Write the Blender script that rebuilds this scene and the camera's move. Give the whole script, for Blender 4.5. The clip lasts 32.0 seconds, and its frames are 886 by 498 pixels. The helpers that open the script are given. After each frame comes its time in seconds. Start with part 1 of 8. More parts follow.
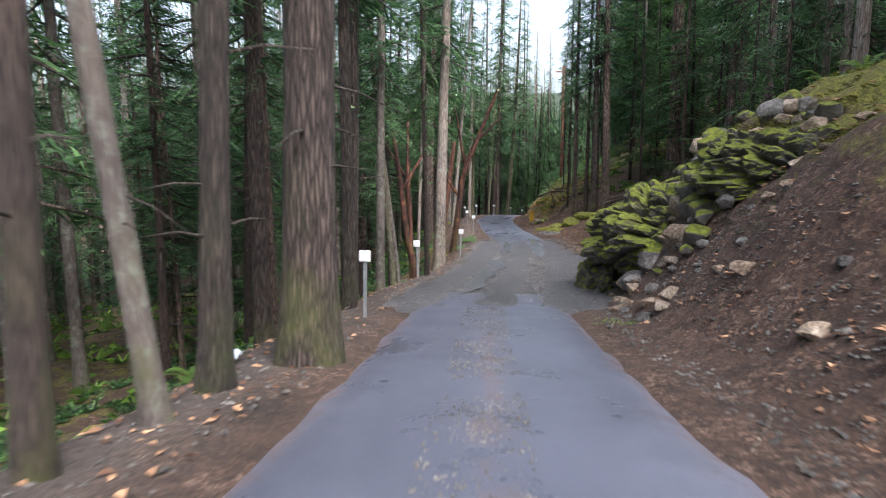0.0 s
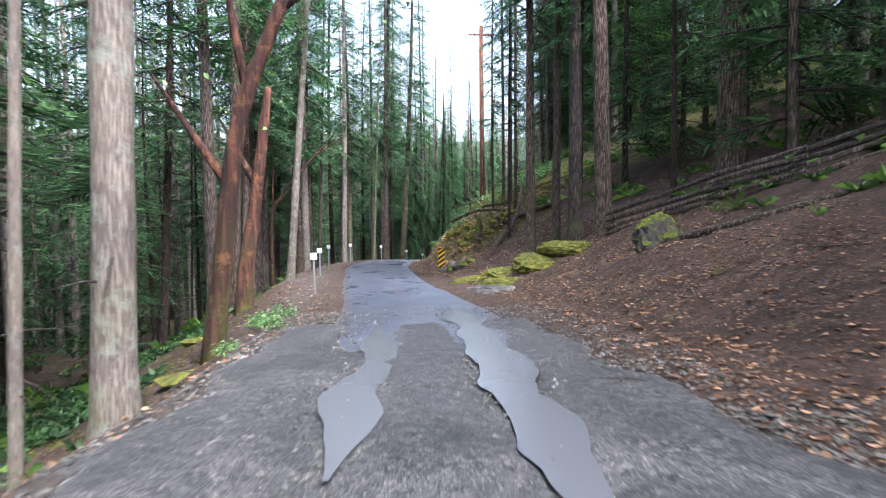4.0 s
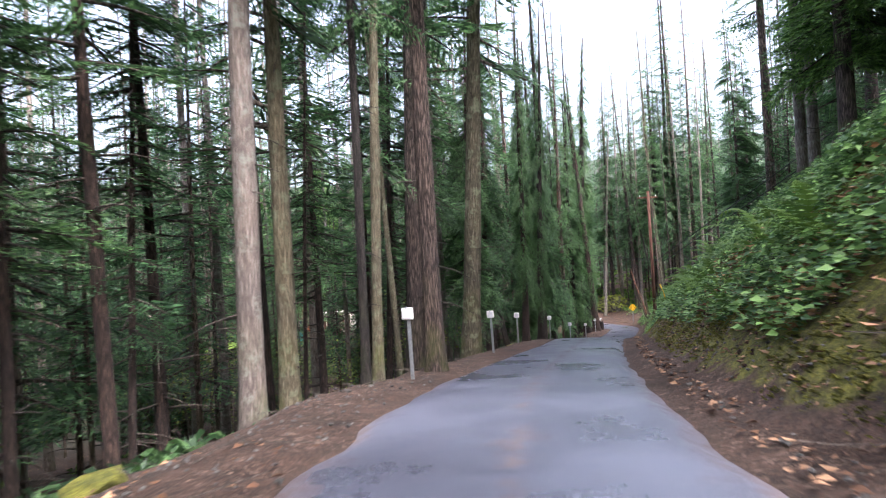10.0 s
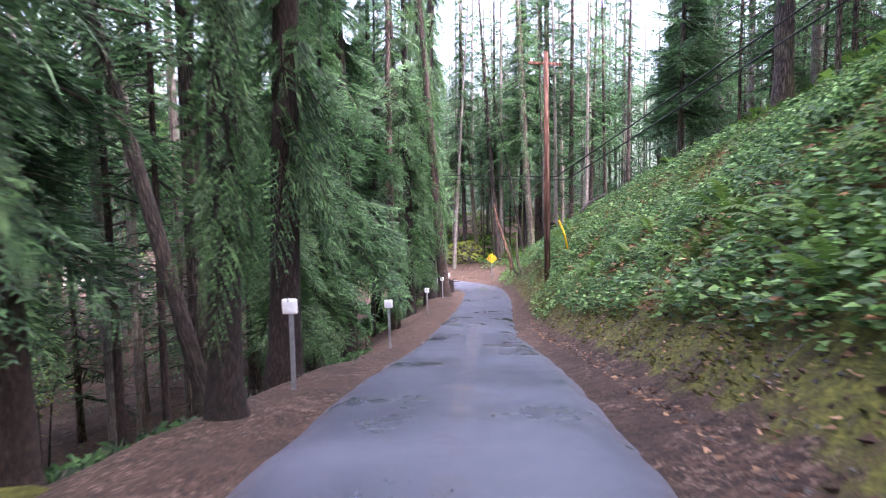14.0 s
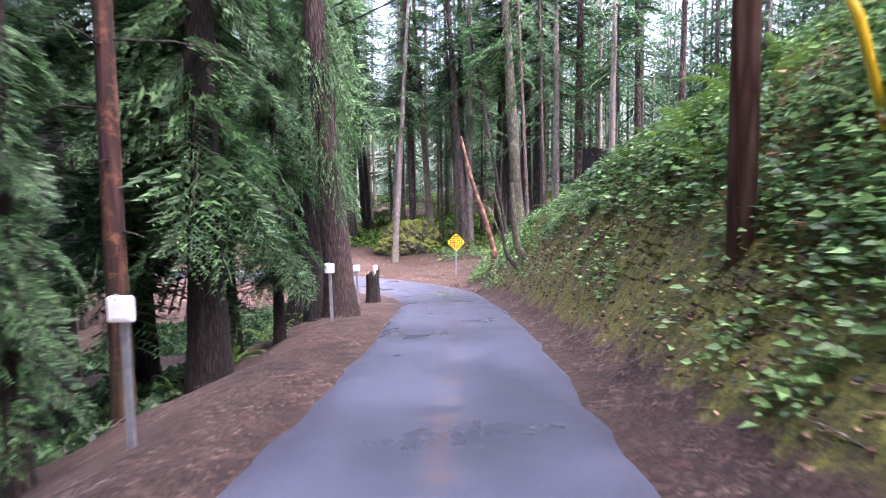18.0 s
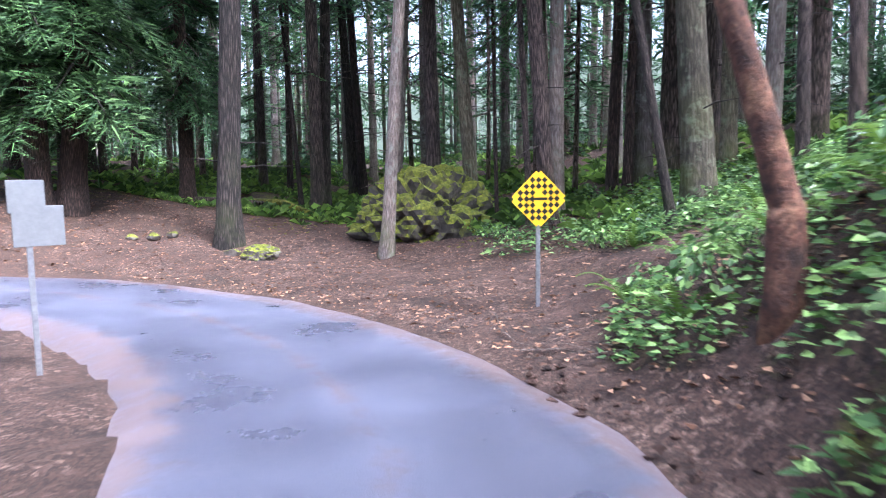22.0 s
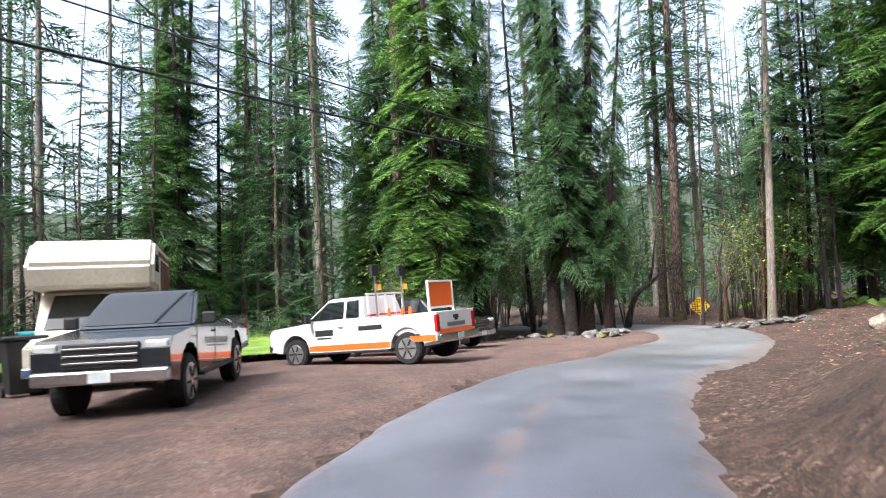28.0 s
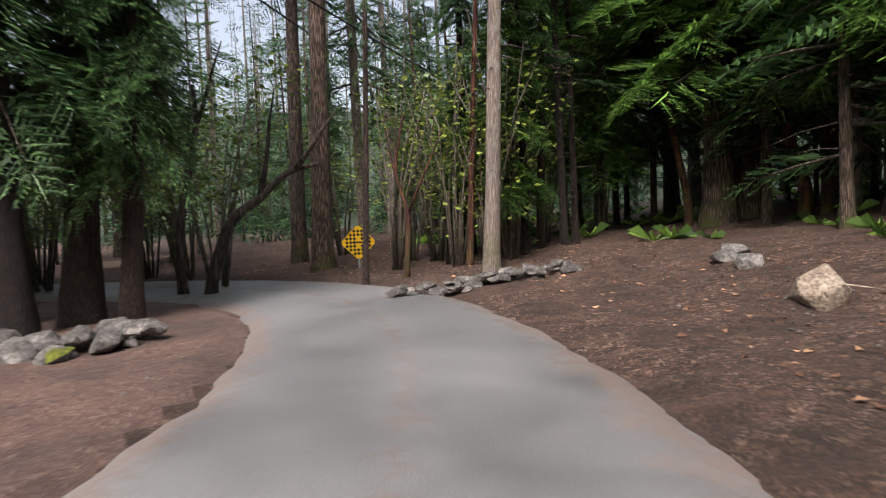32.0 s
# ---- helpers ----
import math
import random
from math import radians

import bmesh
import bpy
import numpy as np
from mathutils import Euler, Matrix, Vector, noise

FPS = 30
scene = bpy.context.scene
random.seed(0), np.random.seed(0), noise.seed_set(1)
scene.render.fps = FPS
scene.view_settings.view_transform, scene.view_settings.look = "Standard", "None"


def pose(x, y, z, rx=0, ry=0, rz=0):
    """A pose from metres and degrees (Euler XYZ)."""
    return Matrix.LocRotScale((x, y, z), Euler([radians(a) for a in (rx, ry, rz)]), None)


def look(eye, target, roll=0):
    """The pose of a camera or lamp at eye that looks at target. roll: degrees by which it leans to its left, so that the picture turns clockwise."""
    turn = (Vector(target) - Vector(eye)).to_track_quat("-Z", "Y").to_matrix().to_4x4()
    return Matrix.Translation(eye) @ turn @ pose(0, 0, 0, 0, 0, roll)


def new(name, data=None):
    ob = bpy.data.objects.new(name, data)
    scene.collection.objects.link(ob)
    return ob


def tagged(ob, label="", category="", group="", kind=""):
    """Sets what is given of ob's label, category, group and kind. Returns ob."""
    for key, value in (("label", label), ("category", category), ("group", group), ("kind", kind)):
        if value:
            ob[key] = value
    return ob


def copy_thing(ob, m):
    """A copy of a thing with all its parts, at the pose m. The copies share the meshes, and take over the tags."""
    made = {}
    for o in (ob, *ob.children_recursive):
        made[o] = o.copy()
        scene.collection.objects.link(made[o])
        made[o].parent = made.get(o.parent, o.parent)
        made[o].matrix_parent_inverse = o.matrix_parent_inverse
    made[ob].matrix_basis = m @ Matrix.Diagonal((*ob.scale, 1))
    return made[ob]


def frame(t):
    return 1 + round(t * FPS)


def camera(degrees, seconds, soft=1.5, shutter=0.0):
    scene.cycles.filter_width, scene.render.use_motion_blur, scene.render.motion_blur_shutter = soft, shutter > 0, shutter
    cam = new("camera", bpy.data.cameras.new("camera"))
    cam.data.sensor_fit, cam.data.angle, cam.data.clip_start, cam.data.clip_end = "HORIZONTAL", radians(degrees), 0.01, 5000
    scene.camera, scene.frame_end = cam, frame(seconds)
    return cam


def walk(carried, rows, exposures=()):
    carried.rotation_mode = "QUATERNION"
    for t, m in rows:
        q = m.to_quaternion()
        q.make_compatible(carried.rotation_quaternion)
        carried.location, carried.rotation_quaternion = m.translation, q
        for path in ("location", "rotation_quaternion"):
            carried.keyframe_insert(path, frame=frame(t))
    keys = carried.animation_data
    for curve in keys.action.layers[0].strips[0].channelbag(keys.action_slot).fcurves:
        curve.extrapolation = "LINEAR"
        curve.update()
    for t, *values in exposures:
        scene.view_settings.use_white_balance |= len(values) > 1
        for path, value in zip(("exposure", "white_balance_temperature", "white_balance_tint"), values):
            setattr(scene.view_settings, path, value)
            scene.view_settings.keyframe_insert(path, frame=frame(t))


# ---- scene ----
cam = camera(69.4, 32.0, soft=1.1, shutter=0.3)

# seconds, place, yaw, pitch, roll
PATH = [
    (0.0, 1.01, 2.20, 1.72, 0.69, -8.11, 0.15),
    (0.5, 1.21, 5.20, 1.33, -1.03, -7.22, -0.22),
    (1.0, 1.35, 8.19, 0.96, -1.73, -5.82, 0.07),
    (1.5, 1.49, 11.21, 0.58, -2.23, -5.85, 0.97),
    (2.0, 1.71, 14.17, 0.22, -2.24, -6.45, 0.78),
    (2.5, 2.05, 17.05, -0.12, -3.57, -6.36, 0.71),
    (3.0, 2.54, 19.97, -0.40, -5.96, -6.04, 1.48),
    (3.5, 3.07, 22.92, -0.66, -7.29, -4.76, 0.95),
    (4.0, 3.55, 25.92, -0.87, -8.33, -3.56, 0.68),
    (4.5, 3.96, 28.96, -1.05, -8.40, -2.69, 0.74),
    (5.0, 4.29, 32.03, -1.21, -7.47, -2.19, 1.02),
    (5.5, 4.53, 35.10, -1.36, -5.49, -2.02, 1.30),
    (6.0, 4.67, 38.17, -1.51, -2.84, -1.82, 1.18),
    (6.5, 4.72, 41.22, -1.68, -0.79, -2.06, 1.36),
    (7.0, 4.68, 44.33, -1.84, 0.58, -1.69, 1.36),
    (7.5, 4.59, 47.55, -1.99, 1.75, -1.32, 1.66),
    (8.0, 4.55, 50.92, -2.13, 2.36, -0.84, 1.01),
    (8.5, 4.63, 54.29, -2.26, 1.27, -0.80, 1.19),
    (9.0, 4.80, 57.65, -2.39, -0.89, -0.31, 2.44),
    (9.5, 5.05, 60.93, -2.52, -3.20, 0.13, 2.82),
    (10.0, 5.50, 64.10, -2.65, -5.60, 0.17, 3.48),
    (10.5, 6.12, 67.15, -2.79, -7.94, -0.49, 3.89),
    (11.0, 6.79, 70.05, -2.96, -10.24, -1.09, 4.17),
    (11.5, 7.62, 72.86, -3.21, -12.65, -3.46, 4.00),
    (12.0, 8.56, 75.61, -3.54, -14.86, -5.67, 3.16),
    (12.5, 9.59, 78.48, -3.88, -16.58, -6.28, 2.04),
    (13.0, 10.71, 81.40, -4.24, -17.91, -6.38, 1.87),
    (13.5, 11.82, 84.33, -4.58, -18.77, -5.90, 1.72),
    (14.0, 12.92, 87.26, -4.91, -19.36, -5.11, 1.26),
    (14.5, 14.05, 90.10, -5.30, -20.11, -5.96, 1.48),
    (15.0, 15.22, 92.87, -5.72, -21.19, -6.80, 1.89),
    (15.5, 16.42, 95.57, -6.17, -22.24, -7.67, 1.92),
    (16.0, 17.49, 98.10, -6.64, -23.00, -7.88, 1.87),
    (16.5, 18.49, 100.55, -7.11, -23.29, -7.30, 1.58),
    (17.0, 19.45, 102.98, -7.57, -23.30, -6.33, 1.12),
    (17.5, 20.46, 105.44, -7.98, -23.23, -5.40, 0.73),
    (18.0, 21.55, 108.00, -8.31, -23.23, -4.77, 0.74),
    (18.5, 22.84, 110.75, -8.58, -23.04, -4.25, 0.56),
    (19.0, 24.25, 113.58, -8.82, -22.60, -4.10, 0.02),
    (19.5, 25.47, 116.26, -9.06, -22.29, -3.77, -0.09),
    (20.0, 26.59, 118.72, -9.31, -22.10, -3.93, 0.52),
    (20.5, 27.60, 121.08, -9.56, -21.87, -4.64, 1.85),
    (21.0, 28.53, 123.40, -9.83, -20.96, -5.85, 2.21),
    (21.5, 29.37, 125.67, -10.11, -19.84, -6.39, 1.94),
    (22.0, 30.07, 127.87, -10.36, -18.43, -5.78, 0.86),
    (22.5, 30.61, 130.05, -10.60, -15.78, -4.97, -0.15),
    (23.0, 30.92, 132.25, -10.81, -11.01, -4.72, -0.11),
    (23.5, 30.77, 134.56, -10.96, -3.32, -4.05, 0.17),
    (24.0, 30.17, 136.83, -11.06, 5.98, -2.54, 0.45),
    (24.5, 29.17, 139.00, -11.10, 16.58, 0.01, 0.76),
    (25.0, 27.85, 140.87, -11.08, 27.72, 1.81, 0.98),
    (25.5, 26.26, 142.40, -11.00, 38.93, 3.05, 1.58),
    (26.0, 24.43, 143.65, -10.94, 50.31, 3.94, 1.42),
    (26.5, 22.47, 144.72, -10.85, 61.29, 4.30, 1.25),
    (27.0, 20.52, 145.78, -10.78, 69.86, 4.46, 1.60),
    (27.5, 18.58, 146.81, -10.72, 74.11, 4.21, 2.15),
    (28.0, 16.64, 147.80, -10.67, 74.82, 3.67, 2.75),
    (28.5, 14.72, 148.76, -10.64, 72.78, 2.97, 3.31),
    (29.0, 12.81, 149.67, -10.62, 69.61, 2.29, 3.79),
    (29.5, 10.97, 150.73, -10.63, 65.42, 1.95, 3.63),
    (30.0, 9.24, 151.93, -10.66, 60.17, 1.49, 3.72),
    (30.5, 7.64, 153.29, -10.74, 55.24, 0.57, 3.56),
    (31.0, 6.08, 154.81, -10.85, 50.85, -1.32, 3.62),
    (31.5, 4.55, 156.36, -11.01, 47.45, -2.63, 3.24),
    (32.0, 3.00, 157.93, -11.19, 45.16, -3.86, 2.57),
]
EXPOSURES = [(0.0, 1.75, 6100, 10), (1.0, 2.3, 6000, 10), (3.0, 2.4, 5700, 8), (6.0, 2.35, 5900, 12), (10.0, 2.5, 6100, 16), (12.5, 3.1, 5900, 24), (15.0, 3.35, 5900, 30), (18.0, 3.35, 5800, 32), (20.0, 3.4, 5800, 26), (22.0, 2.95, 5400, 20), (24.0, 2.2, 5700, 16), (26.0, 1.8, 6200, 6), (29.5, 1.95, 6000, 12), (31.0, 1.15, 6400, 14), (32.0, 1.05, 6600, 14)]

walk(cam, [(t, pose(x, y, z, 90 + p, r, w)) for t, x, y, z, w, p, r in PATH], EXPOSURES)

# ---- light: bright overcast sky ----
world = bpy.data.worlds.new("overcast_sky")
scene.world = world
world.use_nodes = True
wn, wl_ = world.node_tree.nodes, world.node_tree.links
sky = wn.new("ShaderNodeTexSky")
sky.sky_type, sky.sun_disc = "NISHITA", False
sky.sun_elevation, sky.sun_rotation = radians(52), radians(150)
sky.air_density, sky.dust_density, sky.ozone_density = 1.0, 6.0, 1.0
grey_sky = wn.new("ShaderNodeHueSaturation")
grey_sky.inputs["Saturation"].default_value = 0.6
wl_.new(sky.outputs[0], grey_sky.inputs["Color"])
wl_.new(grey_sky.outputs[0], wn["Background"].inputs[0])
wn["Background"].inputs[1].default_value = 0.15
sun = new("sun", bpy.data.lights.new("sun", "SUN"))
sun.data.energy, sun.data.angle, sun.data.color = 1.5, radians(14), (1.0, 0.97, 0.93)
# azimuth 150 degrees from +y towards +x, as the sky's sun_rotation names
sun.matrix_world = look((40, -60, 80), (40 - 0.308, -60 + 0.533, 80 - 0.788))

# ---- materials ----


def material(name):
    m = bpy.data.materials.new(name)
    m.use_nodes = True
    return m, m.node_tree.nodes, m.node_tree.links, m.node_tree.nodes["Principled BSDF"]


def ramp(n, l, src, stops):
    r = n.new("ShaderNodeValToRGB")
    while len(r.color_ramp.elements) < len(stops):
        r.color_ramp.elements.new(0.5)
    for e, (p, c) in zip(r.color_ramp.elements, stops):
        e.position, e.color = p, (*c, 1)
    l.new(src, r.inputs[0])
    return r.outputs[0]


def noise_tex(n, l, scale, detail=4, rough=0.6, stretch=None, vec="Object"):
    tc = n.new("ShaderNodeTexCoord")
    t = n.new("ShaderNodeTexNoise")
    t.inputs["Scale"].default_value, t.inputs["Detail"].default_value, t.inputs["Roughness"].default_value = scale, detail, rough
    if stretch:
        mp = n.new("ShaderNodeMapping")
        mp.inputs["Scale"].default_value = stretch
        l.new(tc.outputs[vec], mp.inputs[0])
        l.new(mp.outputs[0], t.inputs[0])
    else:
        l.new(tc.outputs[vec], t.inputs[0])
    return t.outputs[0]


def mix_rgb(n, l, fac, a, b, kind="MIX"):
    m = n.new("ShaderNodeMix")
    m.data_type, m.blend_type = "RGBA", kind
    for sock, v in ((m.inputs[0], fac), (m.inputs[6], a), (m.inputs[7], b)):
        if hasattr(v, "is_linked"):
            l.new(v, sock)
        elif isinstance(v, tuple):
            sock.default_value = (*v, 1)
        else:
            sock.default_value = v
    return m.outputs[2]


def bump(n, l, bsdf, height, strength=0.5, dist=0.02):
    b = n.new("ShaderNodeBump")
    b.inputs["Strength"].default_value, b.inputs["Distance"].default_value = strength, dist
    l.new(height, b.inputs["Height"])
    l.new(b.outputs[0], bsdf.inputs["Normal"])


def two_scale(name, dark, mid, light, s1=3.0, s2=40.0, rough=0.85, bump_s=0.5, dist=0.02, stretch=None, vary=0.0, vec="Object"):
    """A rough surface: a large and a fine noise through a three-colour ramp, with relief; vary: change by object."""
    m, n, l, b = material(name)
    big, fine = noise_tex(n, l, s1, 5, 0.6, stretch, vec), noise_tex(n, l, s2, 6, 0.7, stretch, vec)
    c1 = ramp(n, l, big, [(0.32, dark), (0.5, mid), (0.68, light)])
    c2 = ramp(n, l, fine, [(0.32, (0.35,) * 3), (0.68, (1.65,) * 3)])
    col = mix_rgb(n, l, 1.0, c1, c2, "MULTIPLY")
    if vary:
        oi = n.new("ShaderNodeObjectInfo")
        col = mix_rgb(n, l, 1.0, col, ramp(n, l, oi.outputs["Random"], [(0, (1 - vary,) * 3), (1, (1 + vary,) * 3)]), "MULTIPLY")
    l.new(col, b.inputs["Base Color"])
    b.inputs["Roughness"].default_value = rough
    bump(n, l, b, fine, bump_s, dist)
    return m


def plain(name, col, rough=0.5, metal=0.0, wear=0.12, s=12.0, coat=0.0):
    m, n, l, b = material(name)
    t = noise_tex(n, l, s, 5, 0.65)
    lo, hi = tuple(c * (1 - wear) for c in col), tuple(min(1, c * (1 + wear)) for c in col)
    l.new(ramp(n, l, t, [(0.3, lo), (0.7, hi)]), b.inputs["Base Color"])
    b.inputs["Roughness"].default_value, b.inputs["Metallic"].default_value = rough, metal
    b.inputs["Coat Weight"].default_value = coat
    return m


def voronoi(n, l, scale, feature="F1", stretch=None, out="Distance", warp=0.0):
    tc = n.new("ShaderNodeTexCoord")
    t = n.new("ShaderNodeTexVoronoi")
    t.feature = feature
    t.inputs["Scale"].default_value = scale
    src = tc.outputs["Object"]
    if stretch:
        mp = n.new("ShaderNodeMapping")
        mp.inputs["Scale"].default_value = stretch
        l.new(src, mp.inputs[0])
        src = mp.outputs[0]
    if warp:
        w = n.new("ShaderNodeTexNoise")
        w.inputs["Scale"].default_value, w.inputs["Detail"].default_value = scale * 0.8, 4
        l.new(src, w.inputs[0])
        src = mix_rgb(n, l, warp, src, w.outputs[1], "ADD")
    l.new(src, t.inputs[0])
    return t.outputs[out]


def math_node(n, l, op, a, b):
    m = n.new("ShaderNodeMath")
    m.operation = op
    for sock, v in ((m.inputs[0], a), (m.inputs[1], b)):
        if hasattr(v, "is_linked"):
            l.new(v, sock)
        else:
            sock.default_value = v
    return m.outputs[0]


def bark(name, dark, mid, light, moss=None, plate=16.0, lichen=None, deep=0.04, cleft=0.3):
    """Bark in upright plates with dark furrows between them; moss near the foot, lichen in patches."""
    m, n, l, b = material(name)
    tc = n.new("ShaderNodeTexCoord")
    oi = n.new("ShaderNodeObjectInfo")
    mp = n.new("ShaderNodeMapping")
    mp.inputs["Scale"].default_value = (plate, plate, plate * 0.16)
    l.new(tc.outputs["Object"], mp.inputs[0])
    v = n.new("ShaderNodeTexNoise")
    v.inputs["Scale"].default_value, v.inputs["Detail"].default_value, v.inputs["Roughness"].default_value = 2.2, 8, 0.72
    l.new(mp.outputs[0], v.inputs[0])
    crack = voronoi(n, l, 1.5, "DISTANCE_TO_EDGE", (plate, plate, plate * 0.09), "Distance", 0.8)
    relief = math_node(n, l, "MULTIPLY", ramp(n, l, crack, [(0.0, (cleft,) * 3), (0.3, (1.0,) * 3)]), v.outputs[0])
    col = ramp(n, l, relief, [(0.16, dark), (0.38, mid), (0.6, light)])
    big = noise_tex(n, l, 1.1, 4, 0.6)
    col = mix_rgb(n, l, 1.0, col, ramp(n, l, noise_tex(n, l, 0.5, 3, 0.6), [(0.35, (0.72, 0.72, 0.74)), (0.65, (1.2, 1.17, 1.12))]), "MULTIPLY")
    col = mix_rgb(n, l, 1.0, col, ramp(n, l, oi.outputs["Random"], [(0, (0.42, 0.42, 0.44)), (1, (1.2, 1.14, 1.1))]), "MULTIPLY")
    if lichen:
        col = mix_rgb(n, l, ramp(n, l, noise_tex(n, l, 3.2, 7, 0.75), [(0.52, (0, 0, 0)), (0.64, (0.7,) * 3)]), col, lichen)
    if moss:
        sep = n.new("ShaderNodeSeparateXYZ")
        l.new(tc.outputs["Object"], sep.inputs[0])
        mr = n.new("ShaderNodeMapRange")
        mr.inputs["From Min"].default_value, mr.inputs["From Max"].default_value = 2.6, 0.0
        l.new(sep.outputs[2], mr.inputs[0])
        f = math_node(n, l, "MULTIPLY", mr.outputs[0], ramp(n, l, big, [(0.42, (0, 0, 0)), (0.66, (1, 1, 1))]))
        col = mix_rgb(n, l, f, col, moss)
    l.new(col, b.inputs["Base Color"])
    b.inputs["Roughness"].default_value = 0.92
    bump(n, l, b, relief, 1.0, deep)
    return m


def leaf(name, a, c, rough=0.55, trans=0.35):
    """Leaves and needle sprays: two greens by clump and by plant, partly lit through."""
    m, n, l, b = material(name)
    oi, g = n.new("ShaderNodeObjectInfo"), n.new("ShaderNodeNewGeometry")
    col = ramp(n, l, g.outputs["Random Per Island"], [(0.0, tuple(x * 0.55 for x in a)), (0.35, a), (0.75, c), (1.0, tuple(min(1, x * 1.9) for x in c))])
    col = mix_rgb(n, l, 1.0, col, ramp(n, l, oi.outputs["Random"], [(0, (0.7, 0.75, 0.75)), (1, (1.3, 1.2, 1.1))]), "MULTIPLY")
    l.new(col, b.inputs["Base Color"])
    b.inputs["Roughness"].default_value = rough
    t = n.new("ShaderNodeBsdfTranslucent")
    l.new(col, t.inputs[0])
    mx = n.new("ShaderNodeMixShader")
    mx.inputs[0].default_value = trans
    l.new(b.outputs[0], mx.inputs[1])
    l.new(t.outputs[0], mx.inputs[2])
    l.new(mx.outputs[0], n["Material Output"].inputs[0])
    return m


def cells(n, l, scale, stops, warp=0.3):
    """Small pieces lying side by side, each with its own colour."""
    c = voronoi(n, l, scale, "F1", None, "Color", warp)
    sep = n.new("ShaderNodeSeparateColor")
    l.new(c, sep.inputs[0])
    return ramp(n, l, sep.outputs[0], stops)


def ground_material():
    """Forest floor: needles, soil, leaves and moss; the attributes moss, grit and wooded say where each of them lies."""
    m, n, l, b = material("forest_floor")
    fine, mid = noise_tex(n, l, 30.0, 6, 0.75), noise_tex(n, l, 1.4, 7, 0.7)
    needles = ramp(n, l, mid, [(0.3, (0.016, 0.01, 0.007)), (0.5, (0.05, 0.028, 0.02)), (0.7, (0.095, 0.055, 0.04))])
    leaves = cells(n, l, 17.0, [(0.0, (0.02, 0.012, 0.009)), (0.45, (0.06, 0.033, 0.024)), (0.8, (0.125, 0.073, 0.052)), (0.95, (0.28, 0.19, 0.14))])
    needles = mix_rgb(n, l, ramp(n, l, noise_tex(n, l, 0.8, 6, 0.7), [(0.42, (0.1,) * 3), (0.6, (0.8,) * 3)]), needles, leaves)
    grey = mix_rgb(n, l, 0.5, ramp(n, l, mid, [(0.3, (0.03, 0.025, 0.024)), (0.7, (0.085, 0.072, 0.07))]), cells(n, l, 40.0, [(0.0, (0.03, 0.026, 0.026)), (0.6, (0.08, 0.07, 0.067)), (1.0, (0.26, 0.24, 0.23))]))
    mossc = ramp(n, l, noise_tex(n, l, 9.0, 7, 0.75), [(0.3, (0.03, 0.034, 0.008)), (0.5, (0.12, 0.12, 0.02)), (0.72, (0.26, 0.245, 0.04))])
    am, av = n.new("ShaderNodeAttribute"), n.new("ShaderNodeAttribute")
    am.attribute_name, av.attribute_name = "moss", "grit"
    col = mix_rgb(n, l, av.outputs["Fac"], needles, grey)
    patch = math_node(n, l, "ADD", am.outputs["Fac"], noise_tex(n, l, 1.7, 8, 0.75))
    col = mix_rgb(n, l, ramp(n, l, patch, [(0.78, (0, 0, 0)), (0.92, (1, 1, 1))]), col, mossc)
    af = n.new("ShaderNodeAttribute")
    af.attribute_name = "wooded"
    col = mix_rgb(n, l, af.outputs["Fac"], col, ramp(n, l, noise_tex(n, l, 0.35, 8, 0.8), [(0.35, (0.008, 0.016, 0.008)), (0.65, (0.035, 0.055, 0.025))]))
    sp = ramp(n, l, fine, [(0.3, (0.22, 0.21, 0.2)), (0.5, (1, 1, 1)), (0.68, (2.1, 1.95, 1.85))])
    col = mix_rgb(n, l, 1.0, col, sp, "MULTIPLY")
    l.new(col, b.inputs["Base Color"])
    b.inputs["Roughness"].default_value = 0.95
    bump(n, l, b, math_node(n, l, "ADD", fine, mid), 0.9, 0.05)
    return m


